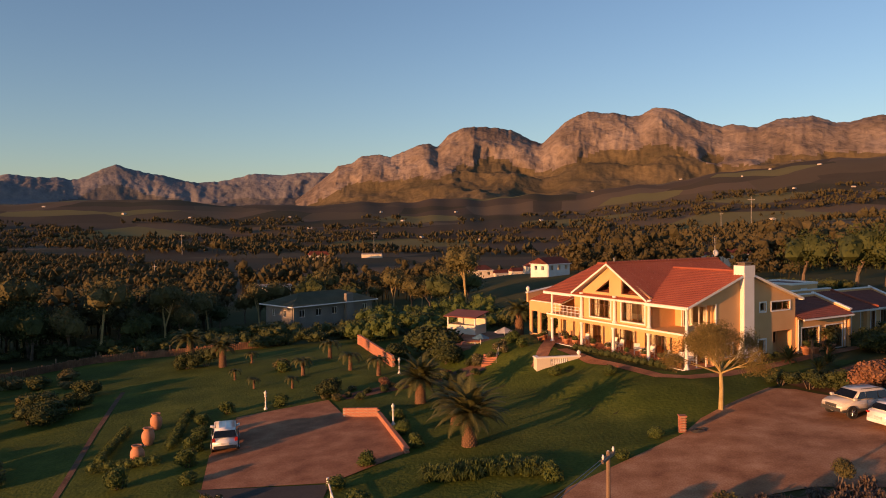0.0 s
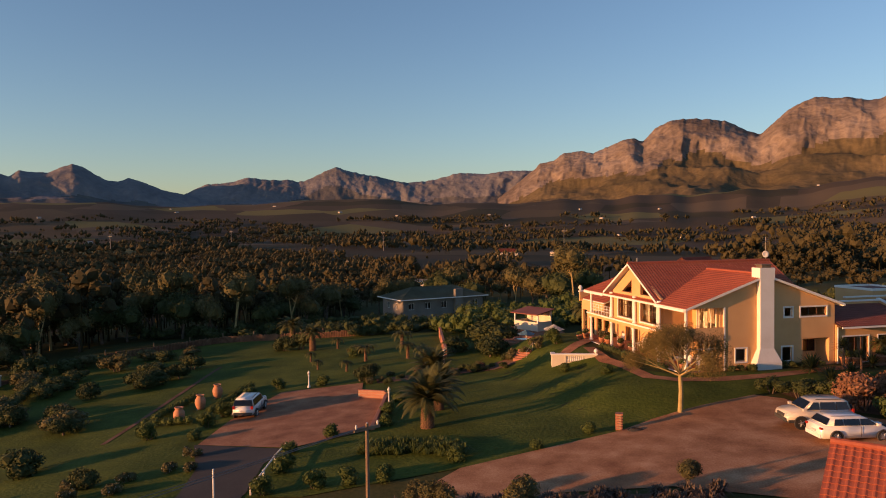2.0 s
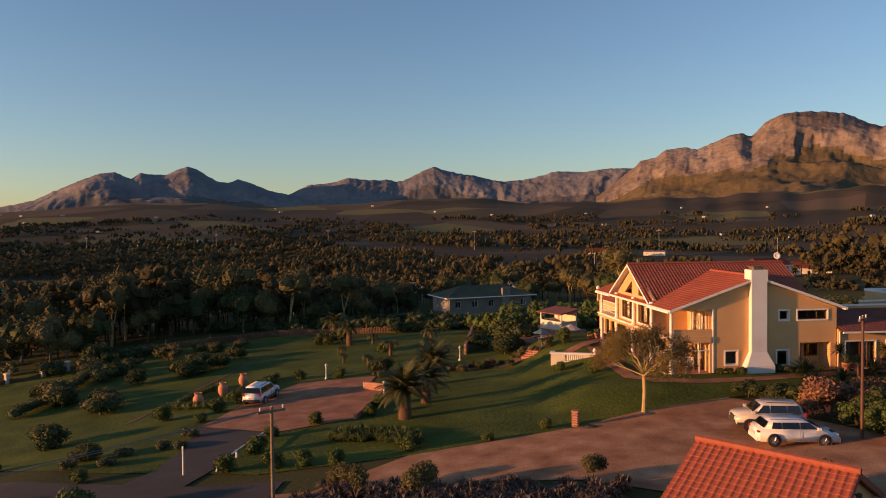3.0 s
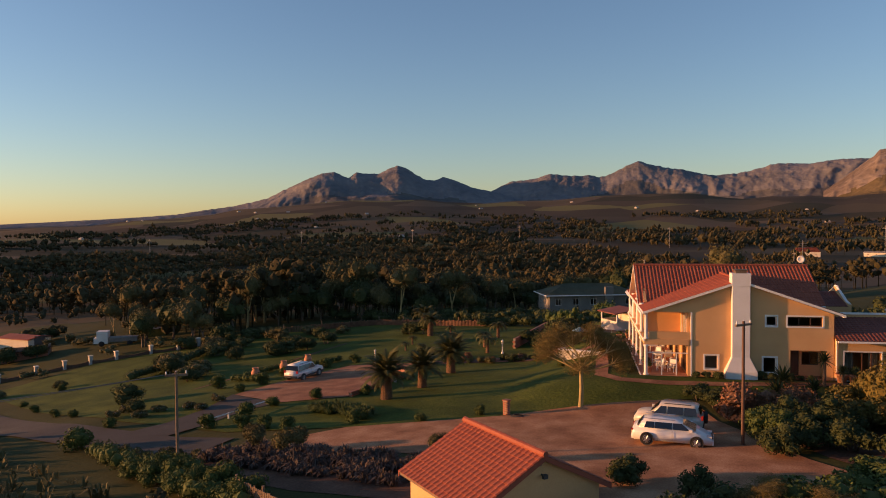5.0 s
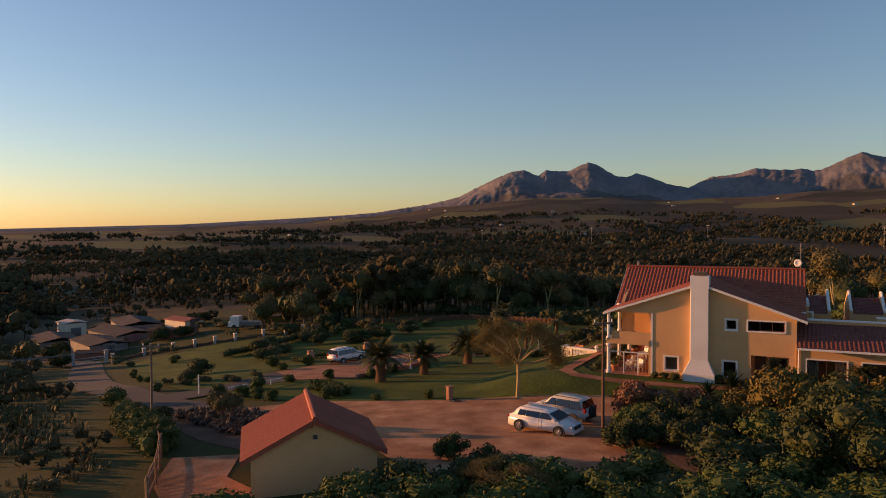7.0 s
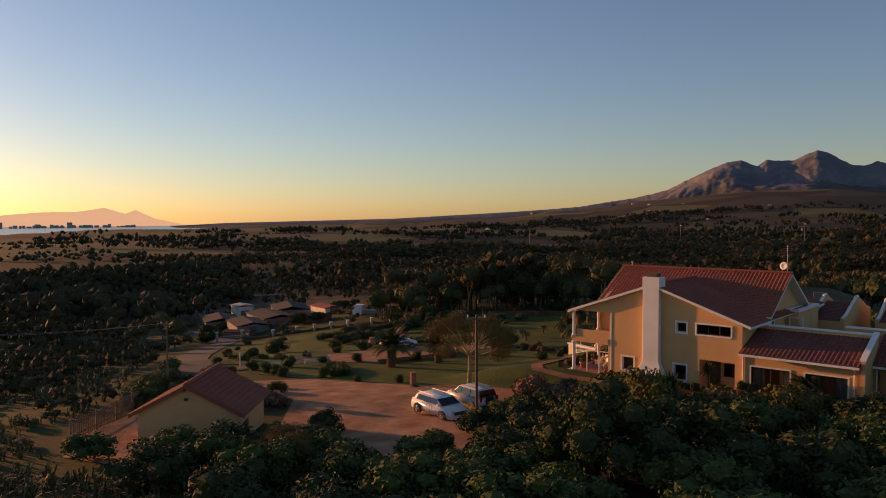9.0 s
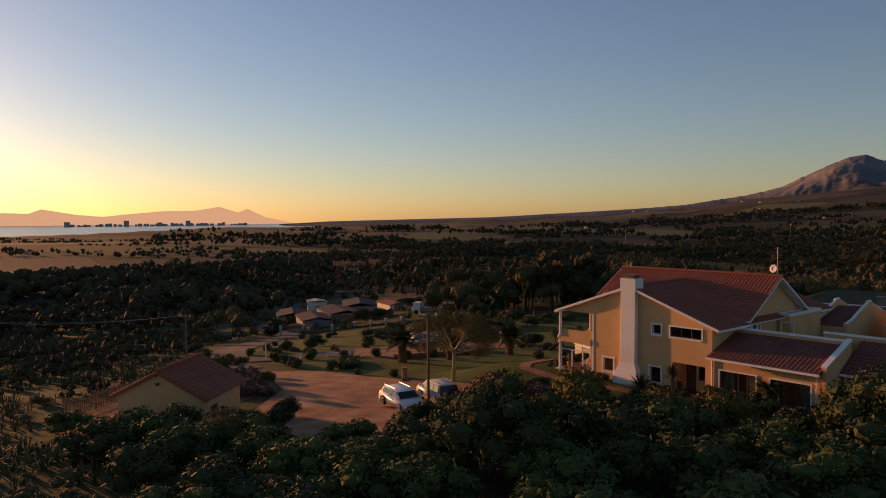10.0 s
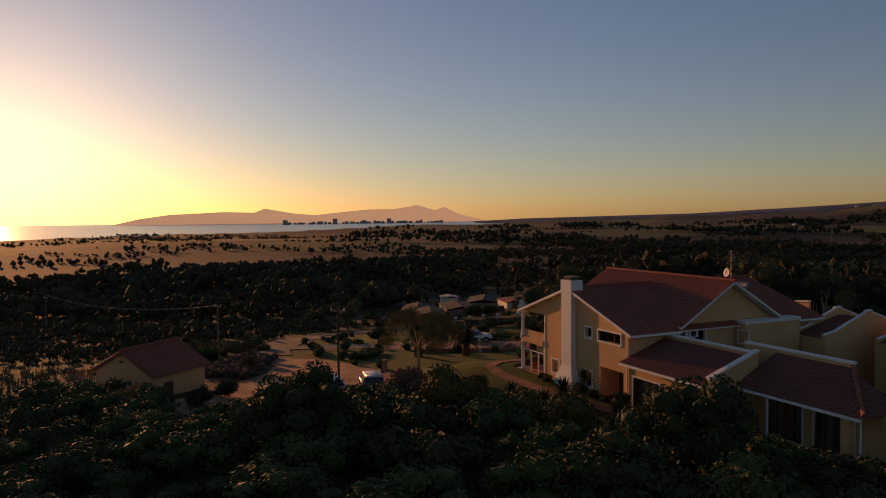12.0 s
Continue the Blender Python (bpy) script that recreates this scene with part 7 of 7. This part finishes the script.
def stone_pillar(x, y, h, parent):
    z = gz(x, y)
    p = part("pillar", a_box((x - 0.24, y - 0.24, z - 0.3), (x + 0.24, y + 0.24, z + h)), "concrete", parent)
    part("capstone", a_box((x - 0.31, y - 0.31, z + h), (x + 0.31, y + 0.31, z + h + 0.12)), "cream", p)


for x, y in bp:
    stone_pillar(x, y, 1.3, wall)
gate = thing("entrance_gate", Matrix(), "white gate pillars with a low barred gate", "gate")
for x, y in ((-72.2, 32.2), (-75.0, 27.4), (-75.8, 25.6)):
    stone_pillar(x, y, 2.1, gate)
for h in (0.3, 0.75, 1.2):
    part("bar", rod(bmesh.new(), (-72.3, 31.9, gz(-72.3, 31.9) + h), (-74.9, 27.7, gz(-74.9, 27.7) + h), 0.04, n=6), "white", gate)


# ---- neighbouring houses ----
def cottage(x, y, turn, l, w, h, rise, wall, roof, label, hip=0.0, windows=3, base=None, over=0.35):
    z = gz(x, y) if base is None else base
    t = thing("house", pose(x, y, z, 0, 0, turn), label, "house", "neighbouring houses")
    L, W = l / 2, w / 2
    storeys = 2 if h > 4.5 else 1
    holes = []
    for k in range(windows):
        cxp = -L + l * (k + 0.5) / windows
        for f in range(storeys):
            z0 = f * h / storeys + 0.9
            holes.append((cxp - 0.55, cxp + 0.55, z0, z0 + 1.2))
    for s in (-1, 1):
        at = s * W
        part("wall", pierced(bmesh.new(), "y", at - 0.12, at + 0.12, -L, L, -1.5, h, holes), wall, t)
        for ho in holes:
            window(t, "y", at + s * 0.12, *ho, s, 2, "white", 0.0)
        ends = [(-W * 0.4 - 0.5, -W * 0.4 + 0.5, 0.9, 2.0), (W * 0.4 - 0.5, W * 0.4 + 0.5, 0.9, 2.0)]
        if storeys == 2:
            ends += [(e[0], e[1], e[2] + h / 2, e[3] + h / 2) for e in ends]
        part("end_wall", pierced(bmesh.new(), "x", s * L - 0.12, s * L + 0.12, -W + 0.12, W - 0.12, -1.5, h, ends), wall, t)
        for e in ends:
            window(t, "x", s * L + s * 0.12, *e, s, 2, "white", 0.0)
        if not hip:
            part("gable", prism(bmesh.new(), [(-W, h), (W, h), (0, h + rise)], "x", s * L - 0.12, s * L + 0.12), wall, t)
    part("inner_floor", a_box((-L + 0.2, -W + 0.2, h - 0.3), (L - 0.2, W - 0.2, h - 0.1)), "interior", t)
    bm = bmesh.new()
    e0 = h - 0.05
    a = [bm.verts.new(p) for p in ((-L - over, -W - over, e0), (L + over, -W - over, e0), (L + over, W + over, e0), (-L - over, W + over, e0))]
    r = [bm.verts.new((-L - over + hip, 0, h + rise)), bm.verts.new((L + over - hip, 0, h + rise))]
    bm.faces.new((a[0], a[1], r[1], r[0]))
    bm.faces.new((a[2], a[3], r[0], r[1]))
    bm.faces.new((a[1], a[2], r[1]))
    bm.faces.new((a[3], a[0], r[0]))
    bmesh.ops.solidify(bm, geom=bm.faces[:], thickness=0.16)
    part("roof", bm, roof, t)
    bm = bmesh.new()
    for p, q in (((-L - over, -W - over), (L + over, -W - over)), ((L + over, -W - over), (L + over, W + over)), ((L + over, W + over), (-L - over, W + over)), ((-L - over, W + over), (-L - over, -W - over))):
        rod(bm, (*p, e0 - 0.05), (*q, e0 - 0.05), 0.1, n=6)
    part("gutter", bm, "white", t)
    return t


grey = cottage(-21.9, 121.75, 47.5, 16.4, 7.9, 5.6, 1.75, "grey_wall", "green_roof", "grey two-storey house with a green hipped roof", 4.7, 5, -6.65, 0.8)
part("chimney", a_box((2.0, -4.75, -1.0), (3.5, -4.08, 7.0)), "grey_wall", grey)
for az, r, tn, l, w, h, rise, wl, rf, lb, hp in [
        (-20.8, 330, 20, 14, 9, 5.0, 2.2, "cream", "tile", "cream double-storey house on the far slope", 0), (-19.4, 285, -15, 11, 8, 3.0, 1.6, "cream", "tile", "cream farmhouse with a red tile roof", 3),
        (-6.4, 300, 10, 15, 9, 3.0, 2.4, "cream", "tile", "cream house with a large red roof", 3), (-6.9, 188, 40, 8, 6, 2.5, 1.6, "white", "dark_tile", "white cottage with a dark roof", 0),
        (0.2, 380, 30, 9, 7, 3.0, 1.6, "cream", "tile", "small cream cottage in a row", 0), (-1.4, 384, 20, 9, 7, 3.0, 1.6, "cream", "dark_tile", "small cream cottage in a row", 0),
        (-3.0, 378, 25, 10, 7, 3.0, 1.6, "cream", "tile", "small cream cottage in a row", 0), (-4.6, 350, 15, 10, 7, 3.0, 1.6, "cream", "dark_tile", "cream cottage with a brown roof", 0),
        (-1.2, 260, 15, 9, 7, 2.8, 1.6, "cream", "dark_tile", "cream garden cottage among trees", 2), (15.0, 235, 12, 11, 6, 3.4, 0.5, "cream", "concrete", "flat cream house among the trees", 0),
        (22.8, 285, -20, 10, 6, 3.0, 0.4, "cream", "concrete", "small flat pale house in the woods", 0), (11.4, 760, 20, 22, 12, 4.0, 4.0, "cream", "tile", "distant house with a red roof", 3),
        (7.2, 800, 0, 22, 9, 3.0, 1.5, "cream", "concrete", "long pale shed in the valley", 0)]:
    x, y = 2.9 - math.sin(radians(az)) * r, -1.0 + math.cos(radians(az)) * r
    cottage(x, y, tn, l, w, h, rise, wl, rf, lb, hp, 3, gz(x, y) + (3.0 if az < -15 else 0.8))


# ---- sheds and yards down by the gate ----
def shed(x, y, turn, l, w, h, mat, roof, label):
    t = thing("shed", at_ground(x, y, turn), label, "shed", "sheds below the gate")
    part("shell", a_box((-l / 2, -w / 2, -1), (l / 2, w / 2, h)), mat, t)
    part("roof", prism(bmesh.new(), [(-w / 2 - 0.3, h), (0, h + 0.1 * w), (w / 2 + 0.3, h), (w / 2 + 0.3, h + 0.12), (0, h + 0.1 * w + 0.12), (-w / 2 - 0.3, h + 0.12)], "x", -l / 2 - 0.3, l / 2 + 0.3), roof, t)
    part("door", a_box((l / 2 - 0.02, -1.2, 0), (l / 2 + 0.06, 1.2, 2.4)), "metal", t)


for x, y, tn, l, w, h, m, r, lb in [(-72, 36, 10, 12, 7, 3, "grey_wall", "tarmac", "grey shed with a sheet metal roof"), (-84, 42, 15, 14, 8, 3.2, "grey_wall", "tarmac", "grey workshop with a metal roof"), (-92, 30, 5, 12, 8, 3.4, "grey_wall", "tarmac", "grey store with a metal roof"),
                                    (-70, 50, 60, 9, 4, 2.2, "brick", "soil", "low brick outbuilding with a brown roof"), (-100, 48, 0, 14, 9, 3.4, "grey_wall", "tarmac", "grey shed with a ridged metal roof"), (-86, 56, 20, 8, 5, 2.6, "cream", "tile", "small cream outbuilding with tiles"),
                                    (-62, 34, 60, 6, 3, 1.6, "brick", "soil", "low brick store with a flat roof"), (-118, 36, 12, 6, 5, 5.0, "cream", "concrete", "white flat-roofed two-storey block")]:
    shed(x - 22, y - 2, tn, l, w, h * 0.7, m, r, lb)
truck = thing("truck", at_ground(-79.8, 59.6, 235), "white lorry parked beyond the wall", "truck")
part("cab", box(a_box((1.4, -1.1, 0.5), (3.2, 1.1, 2.6)), (3.2, -1.0, 0.5), (3.7, 1.0, 1.5)), "white", truck)
part("windscreen", a_box((3.18, -0.95, 1.6), (3.24, 0.95, 2.4)), "dark_glass", truck)
part("load_bed", a_box((-3.4, -1.15, 0.8), (1.3, 1.15, 1.5)), "metal", truck)
for x in (-2.2, 2.4):
    for y in (-1.05, 1.05):
        part("wheel", lathe(bmesh.new(), [(0.2, -0.14), (0.46, -0.14), (0.48, 0), (0.46, 0.14), (0.2, 0.14)], 16, pose(x, y, 0.46, 90, 0, 0)), "rubber", truck)
t = thing("container", at_ground(-82.5, 66.7, 60), "yellow skip container beyond the boundary wall", "container")
part("shell", a_box((-3, -1.2, 0), (3, 1.2, 1.4)), "leaf_yellow", t)
part("rim", a_box((-3.08, -1.28, 1.4), (3.08, 1.28, 1.5)), "metal", t)


# ---- veranda furniture ----
def garden_chair(m, label="white cushioned veranda armchair"):
    t = thing("veranda_chair", m, label, "chair", "veranda chairs")
    part("seat", a_box((-0.28, -0.28, 0.36), (0.28, 0.28, 0.48)), "curtain", t)
    part("backrest", prism(bmesh.new(), [(-0.28, 0.48), (-0.20, 0.48), (-0.30, 1.0), (-0.38, 1.0)], "y", -0.27, 0.27), "white", t)
    for y in (-0.3, 0.26):
        part("armrest", a_box((-0.28, y, 0.62), (0.28, y + 0.06, 0.67)), "white", t)
    for x in (-0.27, 0.22):
        for y in (-0.28, 0.23):
            part("leg", a_box((x, y, 0), (x + 0.05, y + 0.05, 0.64)), "white", t)
    return t


def garden_table(m):
    t = thing("veranda_table", m, "low white round veranda table", "table", "veranda tables")
    part("tabletop", lathe(bmesh.new(), [(0.5, 0.62), (0.5, 0.66)], 18), "white", t)
    for k in range(4):
        a = k * 1.5708 + 0.78
        part("leg", rod(bmesh.new(), (0.36 * math.cos(a), 0.36 * math.sin(a), 0), (0.3 * math.cos(a), 0.3 * math.sin(a), 0.62), 0.025), "white", t)


first = None
for k, (a, b, tn) in enumerate([(-5.9, 2.0, 180), (-5.0, 2.6, 120), (-5.0, 1.4, 240), (-5.6, 5.6, 180), (-4.7, 6.4, 90), (-5.2, 9.9, 170), (-4.8, 11.2, 200), (-5.6, 7.2, 230), (-6.0, 3.4, 150), (-5.4, 14.6, 180)]):
    m = VILLA @ pose(a, b, -0.40, 0, 0, tn)
    if first is None:
        first = garden_chair(m)
    else:
        copy_thing(first, m)
for a, b in ((-5.7, 2.8), (-5.5, 6.4), (-5.6, 10.6)):
    garden_table(VILLA @ pose(a, b, -0.40))


def pot(m, s, leaf, label, flowers=False):
    t = thing("plant_pot", m @ Matrix.Diagonal((s, s, s, 1)), label, "plant pot", "terracotta pots")
    part("pot", lathe(bmesh.new(), [(0.20, 0), (0.30, 0.42), (0.34, 0.44), (0.34, 0.52), (0.28, 0.52), (0.27, 0.44)], 18), "terracotta", t)
    blobs = random_blobs(5, 0.2, 0.5, 0.24)
    blobs = [(b[0], b[1], b[2] + 0.5, *b[3:]) for b in blobs]
    part("plant", quads_mesh("plant", cloud(420, blobs, 0.09), [leaf], lumps(blobs)), None, t)
    if flowers:
        part("flowers", quads_mesh("flowers", cloud(50, blobs, 0.06, 1.0, 0.9), ["flower"]), None, t, "white blossoms")


for k, (a, b, s) in enumerate([(-6.9, 1.0, 1.0), (-6.9, 3.0, 1.0), (-6.9, 5.0, 1.1), (-7.0, 6.9, 0.9), (-6.9, 9.6, 1.0), (-6.9, 11.6, 1.1), (-7.0, 14.2, 1.1), (-7.0, 15.6, 1.0), (-7.3, 18.8, 1.1), (-8.3, 18.2, 0.9), (-6.4, 16.6, 1.2)]):
    pot(VILLA @ pose(a, b, -0.40), s, ("leaf_mid", "leaf_olive", "leaf_dark")[k % 3], "terracotta pot with a leafy plant on the veranda", k % 2 == 0)
for a, b in ((8.0, -1.2), (10.7, -1.0), (7.2, -0.9)):
    c = VILLA @ Vector((a, b, 0))
    pot(at_ground(c.x, c.y), 1.4, "leaf_dark", "large terracotta pot with a shrub by the wing")
# air conditioners and solar geyser behind the gable
for y in (4.6, 5.6):
    t = thing("air_conditioner", VILLA @ pose(6.92, y, 4.05), "white outdoor air conditioner on the gable wall", "air conditioner", "air conditioners")
    part("case", a_box((0, -0.4, 0), (0.32, 0.4, 0.6)), "white", t)
    part("fan_grille", lathe(bmesh.new(), [(0.24, 0), (0.24, 0.02), (0.05, 0.03)], 16, pose(0.32, -0.05, 0.3, 0, 90, 0)), "plastic", t)
t = thing("solar_geyser", VILLA @ pose(5.2, 11.6, 6.62, 31, 0, 0), "solar water heater with a steel tank on the roof", "solar geyser")
part("panel", a_box((-1.0, -1.6, 0.1), (1.0, 0.5, 0.2)), "dark_glass", t)
part("tank", rod(bmesh.new(), (-1.0, 0.8, 0.35), (1.0, 0.8, 0.35), 0.27, n=18), "metal", t)

# ---- far things: pylons, farm sheds, towers by the bay ----
for az, r, h in ((24, 900, 26), (9, 820, 30), (-21.5, 700, 34), (-19.3, 760, 24), (-31, 560, 30), (36, 1000, 26), (45, 900, 26), (54, 1000, 24), (29, 420, 12), (14.5, 500, 12), (66, 800, 22)):
    x, y = 25 - math.sin(radians(az)) * r, 50 + math.cos(radians(az)) * r
    t = thing("pylon", at_ground(x, y), "pale power line mast across the valley", "mast", "valley power masts")
    part("mast", rod(bmesh.new(), (0, 0, -1), (0, 0, h), 0.26, 0.16, 6), "concrete", t)
    part("cross_arm", a_box((-h * 0.1, -0.12, h * 0.9), (h * 0.1, 0.12, h * 0.915)), "concrete", t)
verts, faces = [], []
for k in range(38):
    az, r = rng.uniform(-34, 75), rng.uniform(1200, 2700)
    x, y = 25 - math.sin(radians(az)) * r, 50 + math.cos(radians(az)) * r
    l, w, h = rng.uniform(6, 13), rng.uniform(5, 8), rng.uniform(2.5, 3.5)
    z, c, s = gz(x, y) + 1.5, math.cos(az), math.sin(az)
    k0 = len(verts)
    for px, py, pz in ((-1, -1, 0), (1, -1, 0), (1, 1, 0), (-1, 1, 0), (-1, -1, 1), (1, -1, 1), (1, 1, 1), (-1, 1, 1), (-1, 0, 1.5), (1, 0, 1.5)):
        verts.append((x + px * l / 2 * c - py * w / 2 * s, y + px * l / 2 * s + py * w / 2 * c, z + pz * h))
    faces += [tuple(k0 + i for i in f) for f in ((0, 1, 5, 4), (2, 3, 7, 6), (1, 2, 6, 9, 5), (3, 0, 4, 8, 7), (4, 5, 9, 8), (6, 7, 8, 9))]
tagged(part("farm_buildings", mesh_from("farm_buildings", verts, faces, ["concrete"]), None), "scattered pale farm buildings across the valley", "farm building", kind="stuff")
verts, faces = [], []
for k in range(70):
    az = rng.uniform(96.5, 109.0)
    r = 4150 - 20 * (az - 96.5)
    x, y = 25 - math.sin(radians(az)) * r, 50 + math.cos(radians(az)) * r
    l, h = rng.uniform(9, 22), rng.uniform(5, 13) * (2.3 if rng.random() < 0.14 else 1)
    k0 = len(verts)
    for pz in (-40, -24 + h):
        for px, py in ((-1, -1), (1, -1), (1, 1), (-1, 1)):
            verts.append((x + px * l * 0.4, y + py * l / 2, pz))
    faces += [tuple(k0 + i for i in f) for f in ((0, 1, 5, 4), (1, 2, 6, 5), (2, 3, 7, 6), (3, 0, 4, 7), (4, 5, 6, 7))]
tagged(part("coast_towers", mesh_from("coast_towers", verts, faces, ["concrete"]), None), "row of apartment towers along the bay", "tower block", kind="stuff")


# ---- garage tiles, each by itself on the slope towards the field ----
tv, tf = tiled_slope((0, 0, 0), (1, 0, 0), (0, 1, 0), 0.30, 0.352, 0.30, 0.352)
tile_mesh = mesh_from("roof_tile", tv, tf, ["tile"])
tilt = math.atan2(GRZ - GE, GH)
roof_rot = Matrix.Translation((-3.0, -GH, GE)) @ Matrix.Rotation(tilt, 4, "X")
for j in range(int(gl / 0.352) + 1):
    for i in range(20):
        ob = part("roof_tile", tile_mesh, None, garage)
        ob.matrix_basis = roof_rot @ pose(i * 0.30 + random.uniform(-0.004, 0.004), j * gl / (int(gl / 0.352) + 1), random.uniform(0, 0.006))
